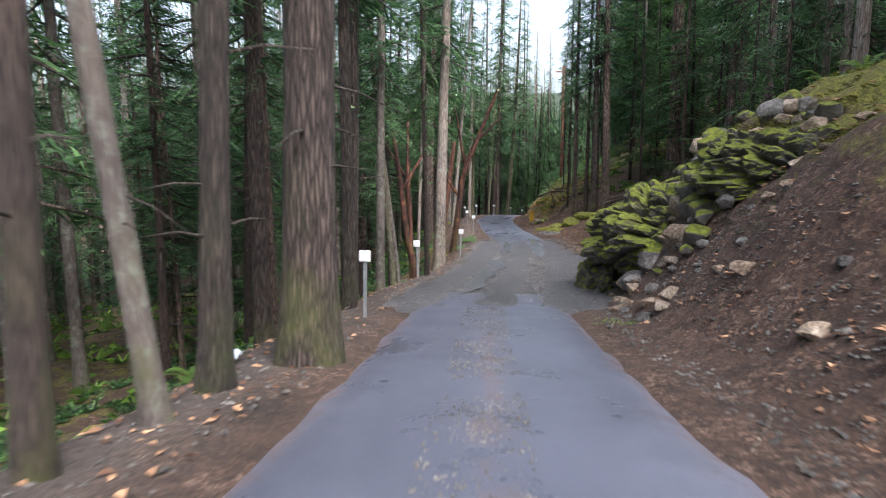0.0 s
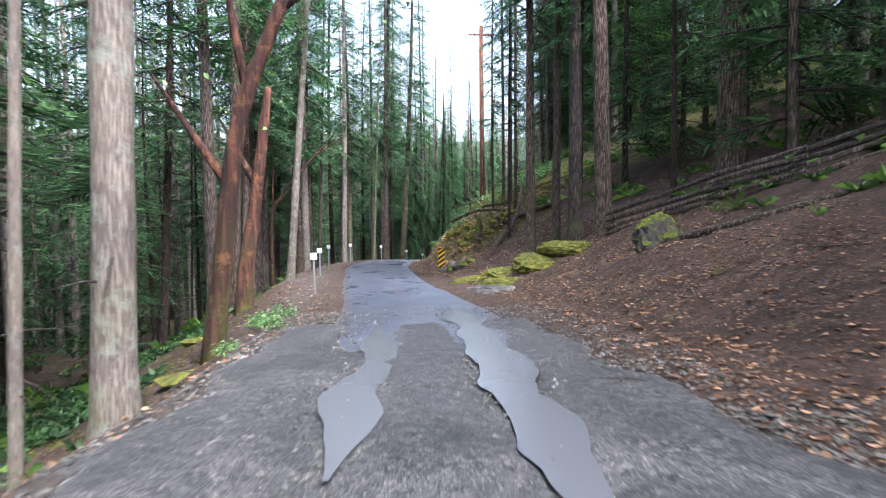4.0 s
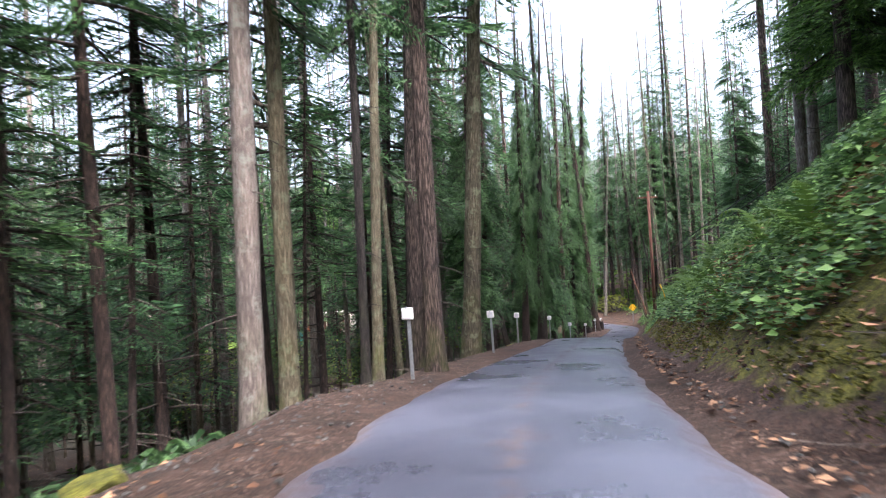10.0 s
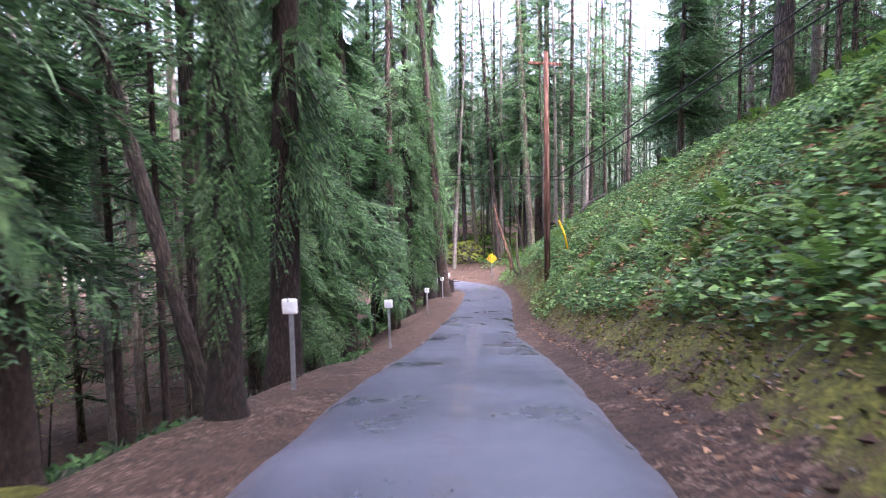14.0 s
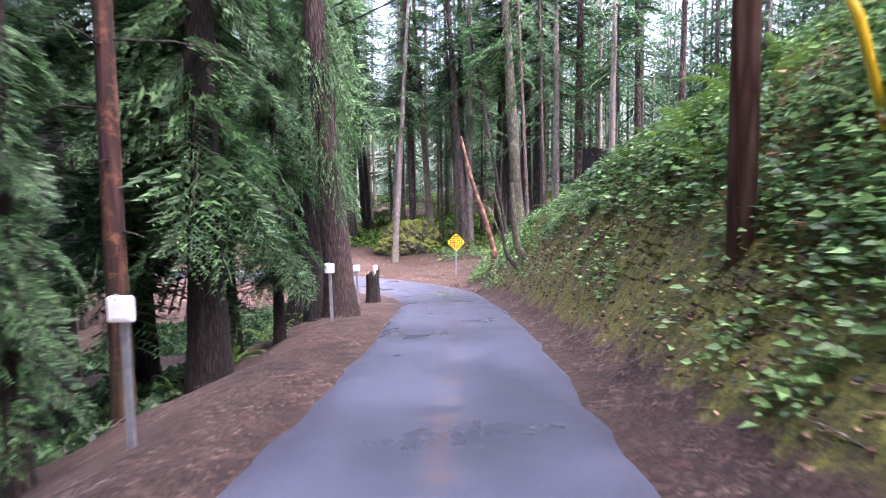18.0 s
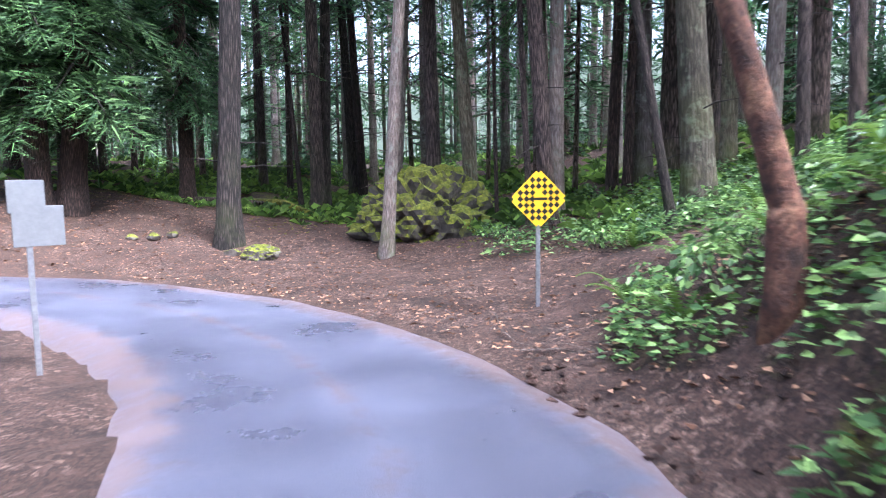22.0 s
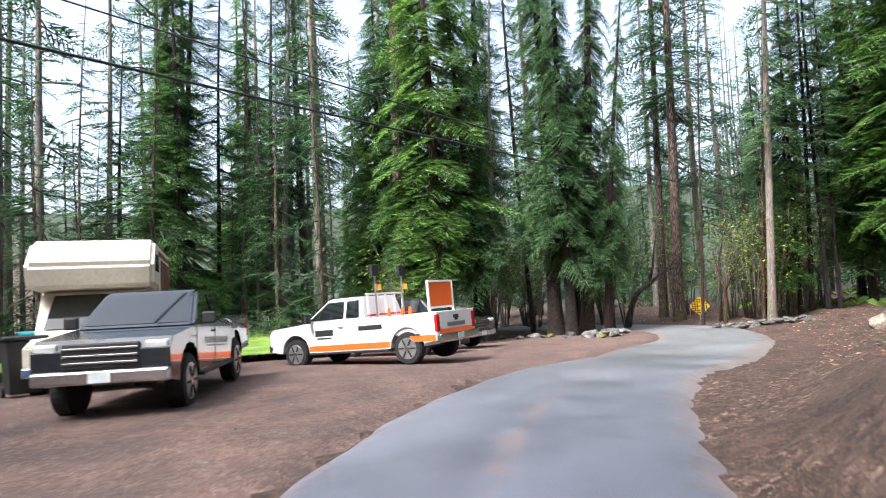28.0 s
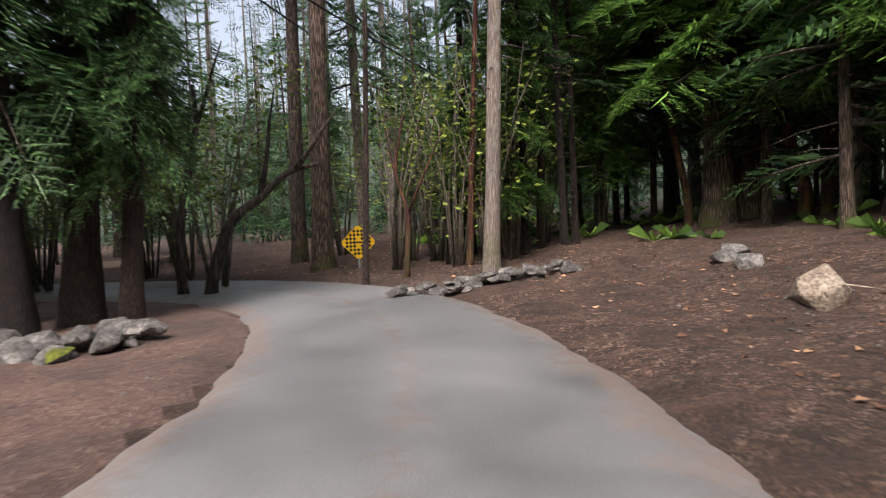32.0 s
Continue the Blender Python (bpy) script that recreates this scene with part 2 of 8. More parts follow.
def asphalt_material(name, lo, hi, old_lo, old_hi, rough, strew=0.5):
    """Asphalt: the attribute across gives metres from the middle, age how worn it is; needles lie in the middle and at the edges."""
    m, n, l, b = material(name)
    fine, mid = noise_tex(n, l, 110.0, 4, 0.8), noise_tex(n, l, 0.55, 7, 0.65)
    grain = voronoi(n, l, 90.0, "F1", None, "Distance")
    ag = n.new("ShaderNodeAttribute")
    ag.attribute_name = "age"
    col = mix_rgb(n, l, ag.outputs["Fac"], ramp(n, l, mid, [(0.3, lo), (0.7, hi)]), ramp(n, l, mid, [(0.3, old_lo), (0.7, old_hi)]))
    col = mix_rgb(n, l, 1.0, col, ramp(n, l, fine, [(0.3, (0.62,) * 3), (0.7, (1.45,) * 3)]), "MULTIPLY")
    # dark damp streaks along the lane
    streak = ramp(n, l, noise_tex(n, l, 0.28, 6, 0.6), [(0.48, (1, 1, 1)), (0.7, (0.6, 0.6, 0.61))])
    col = mix_rgb(n, l, 1.0, col, streak, "MULTIPLY")
    ac = n.new("ShaderNodeAttribute")
    ac.attribute_name = "across"
    a = math_node(n, l, "ABSOLUTE", ac.outputs["Fac"], 0.0)
    # the wheel tracks are swept, the middle and the rims hold needles
    hold = ramp(n, l, math_node(n, l, "DIVIDE", a, 2.0), [(0.0, (0.2,) * 3), (0.16, (0.0,) * 3), (0.55, (0.0,) * 3), (0.8, (0.3,) * 3)])
    drift = math_node(n, l, "ADD", noise_tex(n, l, 2.4, 9, 0.78), hold)
    f = ramp(n, l, drift, [(0.63, (0, 0, 0)), (0.85, (strew,) * 3)])
    col = mix_rgb(n, l, f, col, mix_rgb(n, l, noise_tex(n, l, 50.0, 4, 0.7), (0.12, 0.07, 0.052), (0.27, 0.17, 0.125)))
    l.new(col, b.inputs["Base Color"])
    wet = math_node(n, l, "ADD", ramp(n, l, mid, [(0.35, (rough - 0.1,) * 3), (0.65, (rough + 0.14,) * 3)]), math_node(n, l, "ADD", math_node(n, l, "MULTIPLY", f, 0.5), math_node(n, l, "MULTIPLY", ag.outputs["Fac"], 0.18)))
    l.new(wet, b.inputs["Roughness"])
    bump(n, l, b, math_node(n, l, "ADD", fine, grain), 0.3, 0.006)
    return m


def gravel_material(name, stops, damp):
    m, n, l, b = material(name)
    col = cells(n, l, 34.0, stops)
    big = noise_tex(n, l, 0.9, 6, 0.65)
    col = mix_rgb(n, l, 1.0, col, ramp(n, l, big, [(0.32, (0.5, 0.5, 0.52)), (0.68, (1.25, 1.2, 1.18))]), "MULTIPLY")
    col = mix_rgb(n, l, 1.0, col, ramp(n, l, noise_tex(n, l, 60.0, 5, 0.7), [(0.3, (0.6,) * 3), (0.7, (1.4,) * 3)]), "MULTIPLY")
    l.new(col, b.inputs["Base Color"])
    l.new(ramp(n, l, big, [(0.3, (damp,) * 3), (0.7, (damp + 0.3,) * 3)]), b.inputs["Roughness"])
    bump(n, l, b, voronoi(n, l, 34.0, "DISTANCE_TO_EDGE", None, "Distance", 0.3), 0.8, 0.03)
    return m


M_GROUND = ground_material()
# the blue in the first two greys is sky reflection put into the colour
M_ASPHALT = asphalt_material("sky_tinted_damp_asphalt", (0.06, 0.063, 0.09), (0.115, 0.121, 0.163), (0.1, 0.1, 0.103), (0.185, 0.186, 0.188), 0.32)
M_GRAVEL = gravel_material("wet_gravel", [(0.0, (0.012, 0.012, 0.013)), (0.5, (0.07, 0.068, 0.075)), (0.85, (0.2, 0.192, 0.2)), (1.0, (0.5, 0.48, 0.48))], 0.4)
M_DIRT = gravel_material("packed_dirt_gravel", [(0.0, (0.08, 0.045, 0.036)), (0.5, (0.15, 0.088, 0.07)), (0.85, (0.22, 0.145, 0.12)), (1.0, (0.42, 0.33, 0.29))], 0.7)
M_SPLIT = two_scale("broken_orange_wood", (0.03, 0.015, 0.01), (0.12, 0.05, 0.03), (0.3, 0.16, 0.09), 3, 20, 0.8, 0.8, 0.04)
# muddy water; its pale lavender base also stands in for reflected sky
M_WATER, _n, _l, _b = material("sky_pale_puddle_water")
_b.inputs["Base Color"].default_value = (0.13, 0.13, 0.15, 1)
_b.inputs["Roughness"].default_value = 0.22
_b.inputs["Specular IOR Level"].default_value = 0.6
bump(_n, _l, _b, noise_tex(_n, _l, 3.0, 3), 0.06, 0.02)
M_FIR = bark("fir_bark", (0.02, 0.014, 0.012), (0.14, 0.1, 0.085), (0.31, 0.24, 0.21), (0.075, 0.085, 0.02))
M_FIR_PALE = bark("pale_fir_bark", (0.045, 0.037, 0.033), (0.19, 0.16, 0.145), (0.38, 0.34, 0.315), (0.085, 0.1, 0.03), 15.0, (0.27, 0.29, 0.25), 0.03, 0.6)
M_CEDAR = bark("cedar_bark", (0.012, 0.008, 0.007), (0.05, 0.031, 0.026), (0.12, 0.077, 0.064), None, 22.0)
# fir bark for trunks in shade: the shade is put into darker browns
M_SHADED_BARK = bark("shaded_fir_bark", (0.012, 0.01, 0.009), (0.06, 0.046, 0.04), (0.15, 0.12, 0.105), (0.04, 0.05, 0.015))
M_MOSS_BARK = bark("mossy_bark", (0.03, 0.026, 0.018), (0.13, 0.115, 0.075), (0.27, 0.25, 0.19), (0.11, 0.13, 0.025), 15.0, (0.22, 0.25, 0.16), 0.03, 0.5)
M_MADRONE = bark("madrone_bark", (0.03, 0.011, 0.009), (0.085, 0.03, 0.022), (0.16, 0.065, 0.04), (0.085, 0.1, 0.02), 4.0, (0.2, 0.085, 0.035), 0.03)
M_DEAD = bark("dead_wood", (0.03, 0.023, 0.019), (0.1, 0.08, 0.068), (0.22, 0.19, 0.165), None, 8.0)
M_FRESH = two_scale("split_red_wood", (0.022, 0.009, 0.007), (0.075, 0.027, 0.018), (0.19, 0.085, 0.05), 4, 30, 0.8, 0.4, 0.02, (6, 6, 0.8))
M_NEEDLE = leaf("fir_needles", (0.04, 0.095, 0.042), (0.09, 0.18, 0.072), 0.55, 0.5)
# brighter copy of the fir needles, with the light put into the greens
M_NEEDLE_LIT = leaf("lit_fir_needles", (0.055, 0.125, 0.03), (0.13, 0.25, 0.055), 0.55, 0.5)
M_CEDAR_LEAF = leaf("cedar_sprays", (0.04, 0.095, 0.04), (0.095, 0.185, 0.07), 0.5, 0.45)
# cedar sprays as if sunlit: the colour itself carries the extra brightness
M_CEDAR_LIT = leaf("lit_cedar_sprays", (0.07, 0.13, 0.03), (0.17, 0.26, 0.05))
M_SALAL = leaf("salal_leaves", (0.08, 0.175, 0.06), (0.2, 0.34, 0.12), 0.35, 0.4)
M_FERN = leaf("fern_fronds", (0.06, 0.13, 0.025), (0.15, 0.26, 0.05), 0.5, 0.4)
M_MAPLE = leaf("spring_leaves", (0.12, 0.17, 0.03), (0.24, 0.31, 0.07), 0.5, 0.45)
M_MADLEAF = leaf("madrone_leaves", (0.05, 0.1, 0.035), (0.13, 0.21, 0.08), 0.35, 0.25)
M_LITTER = leaf("fallen_leaves", (0.14, 0.065, 0.035), (0.33, 0.19, 0.115), 0.8, 0.1)
M_MOSS = two_scale("cushion_moss", (0.06, 0.066, 0.01), (0.17, 0.17, 0.025), (0.3, 0.29, 0.045), 6, 60, 0.95, 1.0, 0.05)
M_ROCK = two_scale("grey_rock", (0.04, 0.038, 0.036), (0.13, 0.12, 0.113), (0.27, 0.25, 0.235), 2.5, 22, 0.85, 0.8, 0.05, None, 0.3)
M_ROCK_TAN = two_scale("tan_rock", (0.11, 0.078, 0.058), (0.24, 0.18, 0.135), (0.4, 0.33, 0.26), 3, 25, 0.85, 0.6, 0.04, None, 0.2)

M_ROCK_PALE = two_scale("pale_tan_rock", (0.16, 0.12, 0.09), (0.27, 0.215, 0.165), (0.38, 0.32, 0.26), 3, 25, 0.85, 0.6, 0.04)


def mossy_rock(name, dim=1.0, lo=0.85, hi=1.1):
    """Rock with moss on what faces up: dim scales the stone, lo and hi say how far the moss reaches down."""
    m, n, l, b = material(name)
    g = n.new("ShaderNodeNewGeometry")
    sep = n.new("ShaderNodeSeparateXYZ")
    l.new(g.outputs["Normal"], sep.inputs[0])
    ad = n.new("ShaderNodeMath")
    ad.operation = "ADD"
    l.new(sep.outputs[2], ad.inputs[0])
    l.new(noise_tex(n, l, 1.6, 6, 0.7), ad.inputs[1])
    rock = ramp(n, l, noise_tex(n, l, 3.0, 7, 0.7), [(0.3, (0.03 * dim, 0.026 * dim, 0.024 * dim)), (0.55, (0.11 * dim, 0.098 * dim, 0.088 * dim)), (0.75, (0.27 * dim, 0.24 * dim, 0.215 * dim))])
    moss = ramp(n, l, noise_tex(n, l, 9.0, 7, 0.75), [(0.3, (0.03, 0.038, 0.006)), (0.5, (0.125, 0.145, 0.015)), (0.7, (0.3, 0.32, 0.03))])
    f = ramp(n, l, ad.outputs[0], [(lo, (0, 0, 0)), (hi, (1, 1, 1))])
    l.new(mix_rgb(n, l, f, rock, moss), b.inputs["Base Color"])
    b.inputs["Roughness"].default_value = 0.93
    bump(n, l, b, noise_tex(n, l, 14.0, 7, 0.75), 0.9, 0.06)
    return m


M_MOSSROCK = mossy_rock("mossy_rock")
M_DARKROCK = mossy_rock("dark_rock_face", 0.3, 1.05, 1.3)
M_MOSSY = mossy_rock("moss_hung_rock", 0.7, 0.45, 0.8)
M_SOIL = two_scale("red_brown_soil", (0.022, 0.012, 0.009), (0.075, 0.04, 0.028), (0.16, 0.095, 0.07), 4, 40, 0.95, 1.0, 0.05)
M_POST = plain("galvanised_steel", (0.36, 0.38, 0.41), 0.42, 0.7, 0.25, 20)
M_POST_WHITE = plain("white_painted_post", (0.72, 0.72, 0.72), 0.5)
M_CAP = plain("white_reflector_plastic", (0.82, 0.82, 0.84), 0.35, 0, 0.05)
M_CAP_LENS = plain("clear_reflector_lens", (0.75, 0.77, 0.82), 0.15)
M_YELLOW = plain("yellow_sheeting", (0.85, 0.5, 0.01), 0.4, 0, 0.06)
M_BLACK = plain("black_paint", (0.012, 0.012, 0.013), 0.45)
M_SIGNBACK = plain("bare_aluminium", (0.26, 0.275, 0.29), 0.45, 0.6)
M_CABLE = plain("black_cable", (0.012, 0.012, 0.012), 0.6)
M_POLE = bark("pole_wood", (0.13, 0.055, 0.04), (0.24, 0.115, 0.085), (0.36, 0.2, 0.15), None, 5.0)

# ---- mesh helpers ----


def mesh_of(name, verts, faces, mats, smooth=False, index=None):
    me = bpy.data.meshes.new(name)
    me.from_pydata([tuple(v) for v in verts], [], [tuple(f) for f in faces])
    for m in mats if isinstance(mats, (list, tuple)) else [mats]:
        me.materials.append(m)
    if smooth:
        me.shade_smooth()
    if index is not None:
        me.polygons.foreach_set("material_index", index)
    me.update()
    return me


def part(name, source, mat, parent, label="", m=None, smooth=False):
    """One mesh object under a thing or a part, from a bmesh or a mesh."""
    if isinstance(source, bmesh.types.BMesh):
        me = bpy.data.meshes.new(name)
        source.to_mesh(me)
        source.free()
    else:
        me = source
    if mat is not None:
        me.materials.clear()
        me.materials.append(mat)
    if smooth:
        me.shade_smooth()
    ob = new(name, me)
    ob.parent = parent
    if m is not None:
        ob.matrix_basis = m
    if label:
        ob["label"] = label
    return ob


def box_bm(sx, sy, sz, at=(0, 0, 0), bevel=0.0, seg=2):
    bm = bmesh.new()
    bmesh.ops.create_cube(bm, size=1.0)
    bmesh.ops.scale(bm, vec=(sx, sy, sz), verts=bm.verts)
    bmesh.ops.translate(bm, vec=at, verts=bm.verts)
    if bevel:
        bmesh.ops.bevel(bm, geom=bm.edges[:], offset=bevel, segments=seg, affect="EDGES", profile=0.5)
    return bm


def cyl_bm(r, h, seg=16, at=(0, 0, 0), r2=None, bevel=0.0):
    bm = bmesh.new()
    bmesh.ops.create_cone(bm, cap_ends=True, segments=seg, radius1=r, radius2=r if r2 is None else r2, depth=h)
    bmesh.ops.translate(bm, vec=(at[0], at[1], at[2] + h / 2), verts=bm.verts)
    if bevel:
        bmesh.ops.bevel(bm, geom=[e for e in bm.edges if len(e.link_faces) == 2 and e.calc_face_angle(0) > 0.8], offset=bevel, segments=2, affect="EDGES")
    return bm


def tube(points, radii, seg=8, bumpy=0.0, seed=0):
    """Vertices and faces of a tube along points."""
    rnd = random.Random(seed)
    V, F = [], []
    n = len(points)
    for i, (p, r) in enumerate(zip(points, radii)):
        a, b = Vector(points[max(i - 1, 0)]), Vector(points[min(i + 1, n - 1)])
        d = (b - a).normalized()
        side = d.cross(Vector((0.31, 0.95, 0.05))).normalized()
        up = side.cross(d)
        for k in range(seg):
            w = 2 * math.pi * k / seg
            rr = r * (1 + bumpy * (rnd.random() - 0.5))
            V.append(Vector(p) + rr * (math.cos(w) * side + math.sin(w) * up))
    for i in range(n - 1):
        for k in range(seg):
            a, b = i * seg + k, i * seg + (k + 1) % seg
            F.append((a, b, b + seg, a + seg))
    F.append(tuple(range(seg))[::-1])
    F.append(tuple(range((n - 1) * seg, n * seg)))
    return V, F


def join(lists):
    V, F = [], []
    for v, f in lists:
        o = len(V)
        V.extend(v)
        F.extend(tuple(i + o for i in q) for q in f)
    return V, F


# ---- the lie of the land ----
# road stations: x, y, z, half width left and right; left verge, slope, depth; right verge, slope, height, upper slope
# -- terrain maths
ROAD_A = [
    (-0.27, -27.27, 4.17, 1.45, 1.55, 1.6, -0.55, 3.5, 0.8, 0.7, 2.5, 0.5),
    (0.56, -11.55, 2.14, 1.45, 1.55, 1.6, -0.55, 3.5, 0.8, 0.7, 2.5, 0.5),
    (1.01, 2.20, 0.34, 1.45, 1.55, 1.6, -0.55, 3.5, 0.8, 0.75, 2.6, 0.5),
    (1.34, 8.17, -0.42, 1.45, 1.55, 1.5, -0.55, 3.5, 0.9, 0.8, 2.6, 0.5),
    (1.71, 14.17, -1.16, 1.45, 1.61, 1.5, -0.5, 3.0, 1.0, 0.9, 2.4, 0.5),
    (2.51, 19.97, -1.78, 1.45, 2.49, 1.5, -0.4, 2.6, 2.0, 0.8, 2.2, 0.45),
    (3.07, 22.95, -2.04, 1.45, 2.68, 1.5, -0.4, 2.4, 2.6, 0.55, 2.2, 0.42),
]
ROAD_B = [
    (3.90, 28.89, -2.43, 1.45, 2.26, 1.1, -0.6, 2.4, 2.6, 0.4, 2.2, 0.4),
    (4.53, 35.11, -2.74, 1.43, 1.90, 1.1, -0.7, 2.4, 1.6, 0.4, 1.6, 0.4),
    (4.72, 41.20, -3.06, 1.37, 1.69, 1.7, -0.4, 2.4, 1.3, 0.35, 1.2, 0.4),
    (4.59, 47.55, -3.37, 1.30, 1.66, 2.0, -0.45, 3.0, 1.5, 0.4, 1.6, 0.5),
    (4.63, 54.31, -3.64, 1.33, 1.76, 2.2, -0.55, 5.0, 0.9, 0.7, 2.6, 0.5),
    (5.05, 60.93, -3.90, 1.73, 1.73, 2.0, -0.5, 4.5, 0.7, 0.9, 2.8, 0.55),
    (6.12, 67.11, -4.17, 1.77, 1.62, 1.2, -0.25, 4.5, 0.7, 1.0, 2.8, 0.55),
]
ROAD_C = [
    (6.79, 70.04, -4.34, 1.71, 1.55, 1.2, -0.3, 4.0, 0.7, 1.05, 2.7, 0.78),
    (7.62, 72.87, -4.59, 1.65, 1.48, 1.4, -0.42, 4.0, 0.7, 1.05, 2.7, 0.78),
    (9.59, 78.49, -5.26, 1.54, 1.35, 1.3, -0.42, 4.0, 0.8, 1.05, 2.7, 0.78),
    (11.81, 84.35, -5.96, 1.46, 1.31, 1.2, -0.42, 4.0, 0.8, 1.05, 2.7, 0.78),
    (14.05, 90.09, -6.68, 1.65, 1.30, 1.2, -0.42, 4.0, 0.8, 1.05, 2.7, 0.78),
    (16.40, 95.57, -7.55, 1.77, 1.28, 1.2, -0.42, 4.0, 0.8, 1.05, 2.7, 0.78),
    (18.49, 100.53, -8.49, 1.70, 1.24, 0.7, -0.45, 4.0, 0.9, 1.05, 2.7, 0.78),
    (20.44, 105.45, -9.36, 1.61, 1.18, 0.6, -0.5, 4.0, 1.0, 1.05, 2.7, 0.78),
]
ROAD_D = [
    (22.86, 110.76, -9.96, 1.51, 1.12, 0.8, -0.45, 3.0, 0.7, 1.1, 2.9, 0.75),
    (25.47, 116.23, -10.44, 1.49, 1.06, 1.2, -0.4, 2.0, 0.5, 1.4, 3.0, 0.7),
    (27.60, 121.10, -10.94, 1.60, 1.04, 1.3, -0.35, 1.2, 0.4, 1.6, 3.0, 0.6),
    (29.38, 125.68, -11.49, 1.50, 1.15, 1.6, -0.25, 0.9, 0.5, 1.5, 3.0, 0.55),
    (30.61, 130.06, -11.98, 1.71, 1.66, 1.8, -0.1, 0.5, 0.3, 1.5, 2.4, 0.45),
    (30.93, 132.21, -12.19, 1.79, 1.89, 2.0, -0.05, 0.4, 0.6, 1.2, 1.9, 0.35),
    (30.77, 134.54, -12.34, 1.88, 2.06, 2.0, -0.05, 0.4, 3.2, 0.28, 1.1, 0.27),
]
ROAD_E = [
    (30.17, 136.87, -12.44, 1.90, 2.24, 2.0, -0.05, 0.4, 4.5, 0.1, 0.4, 0.1),
    (29.17, 139.00, -12.48, 1.90, 2.40, 2.0, -0.05, 0.4, 4.5, 0.1, 0.4, 0.1),
    (27.83, 140.89, -12.46, 1.90, 2.28, 2.2, -0.05, 0.4, 4.0, 0.12, 0.4, 0.12),
    (26.27, 142.38, -12.38, 1.92, 2.10, 2.4, -0.05, 0.4, 3.0, 0.15, 0.5, 0.12),
    (24.45, 143.61, -12.32, 1.95, 1.62, 3.0, -0.05, 0.4, 1.2, 0.22, 0.5, 0.06),
    (22.44, 144.69, -12.23, 1.98, 1.29, 4.0, -0.05, 0.4, 0.0, 0.9, 0.7, 0.1),
    (18.58, 146.84, -12.10, 2.08, 0.85, 8.0, -0.05, 0.5, 0.0, 4.0, 1.75, 0.1),
]
ROAD_F = [
    (14.72, 148.78, -12.02, 2.18, 0.94, 12.0, -0.03, 0.6, 0.05, 1.6, 1.7, 0.12),
    (10.97, 150.77, -12.01, 2.23, 0.98, 13.0, -0.03, 0.8, 0.6, 0.5, 1.3, 0.2),
    (7.64, 153.26, -12.12, 2.26, 1.06, 14.0, -0.03, 1.0, 1.2, 0.22, 1.2, 0.22),
    (4.55, 156.36, -12.39, 2.29, 1.39, 13.5, -0.03, 1.5, 1.2, 0.22, 1.2, 0.22),
    (3.01, 157.89, -12.45, 2.29, 1.55, 13.5, -0.03, 1.5, 1.3, 0.2, 1.2, 0.22),
    (-1.49, 162.15, -12.66, 2.05, 1.52, 11.0, -0.03, 1.5, 1.8, 0.15, 0.8, 0.18),
    (-6.10, 164.58, -12.74, 2.00, 1.53, 8.0, -0.03, 2.0, 2.0, 0.08, 0.3, 0.06),
]
ROAD_G = [
    (-11.57, 164.83, -12.90, 2.00, 1.57, 6.0, -0.08, 0.8, 1.2, 0.02, 0.2, 0.0),
    (-18.87, 162.16, -13.10, 2.00, 1.63, 6.0, -0.08, 0.8, 1.2, 0.02, 0.2, 0.0),
    (-31.03, 154.87, -13.50, 2.00, 1.75, 6.0, -0.08, 0.8, 1.2, 0.02, 0.2, 0.0),
]
ROAD = ROAD_A + ROAD_B + ROAD_C + ROAD_D + ROAD_E + ROAD_F + ROAD_G


def resample(rows, step=0.8):
    """A smooth line through the stations, at even steps."""
    A = np.array(rows, float)
    out = []
    for i in range(len(A) - 1):
        p0, p1, p2, p3 = A[max(i - 1, 0)], A[i], A[i + 1], A[min(i + 2, len(A) - 1)]
        k = max(1, int(round(np.hypot(*(p2 - p1)[:2]) / step)))
        for u in np.arange(k) / k:
            q = 0.5 * (2 * p1 + (p2 - p0) * u + (2 * p0 - 5 * p1 + 4 * p2 - p3) * u * u + (3 * p1 - p0 - 3 * p2 + p3) * u ** 3)
            q[3:] = p1[3:] + (p2 - p1)[3:] * u
            out.append(q)
    out.append(A[-1])
    return np.array(out)


LINE = resample(ROAD)
_d = np.gradient(LINE[:, :2], axis=0)
TAN = _d / np.linalg.norm(_d, axis=1)[:, None]
CHAIN = np.concatenate([[0], np.cumsum(np.linalg.norm(np.diff(LINE[:, :2], axis=0), axis=1))])


def side_profile(u, Q):
    """Height over the road's middle at u metres to its right (to its left where negative)."""
    zl, zr = np.zeros_like(u), np.zeros_like(u)
    a = np.maximum(-u - Q[:, 3], 0)
    s = np.maximum(a - Q[:, 5], 0)
    drop = np.minimum(s * np.abs(Q[:, 6]), Q[:, 7])
    rest = np.maximum(s - Q[:, 7] / np.maximum(np.abs(Q[:, 6]), 0.02), 0)
    zl = -0.03 * np.minimum(a, 2.0) - 0.016 * np.clip(a - 2.0, 0, np.minimum(Q[:, 5], 8.0)) + np.sign(Q[:, 6]) * (drop + np.minimum(0.1 * rest, 4))
    a = np.maximum(u - Q[:, 4], 0)
    s = np.maximum(a - Q[:, 8], 0)
    rise = np.minimum(s * Q[:, 9], Q[:, 10])
    rest = np.maximum(s - Q[:, 10] / np.maximum(Q[:, 9], 0.02), 0)
    zr = 0.02 * np.minimum(a, Q[:, 8]) + rise + Q[:, 11] * 30 * (1 - np.exp(-rest / 30))
    return np.where(u < 0, zl, zr)


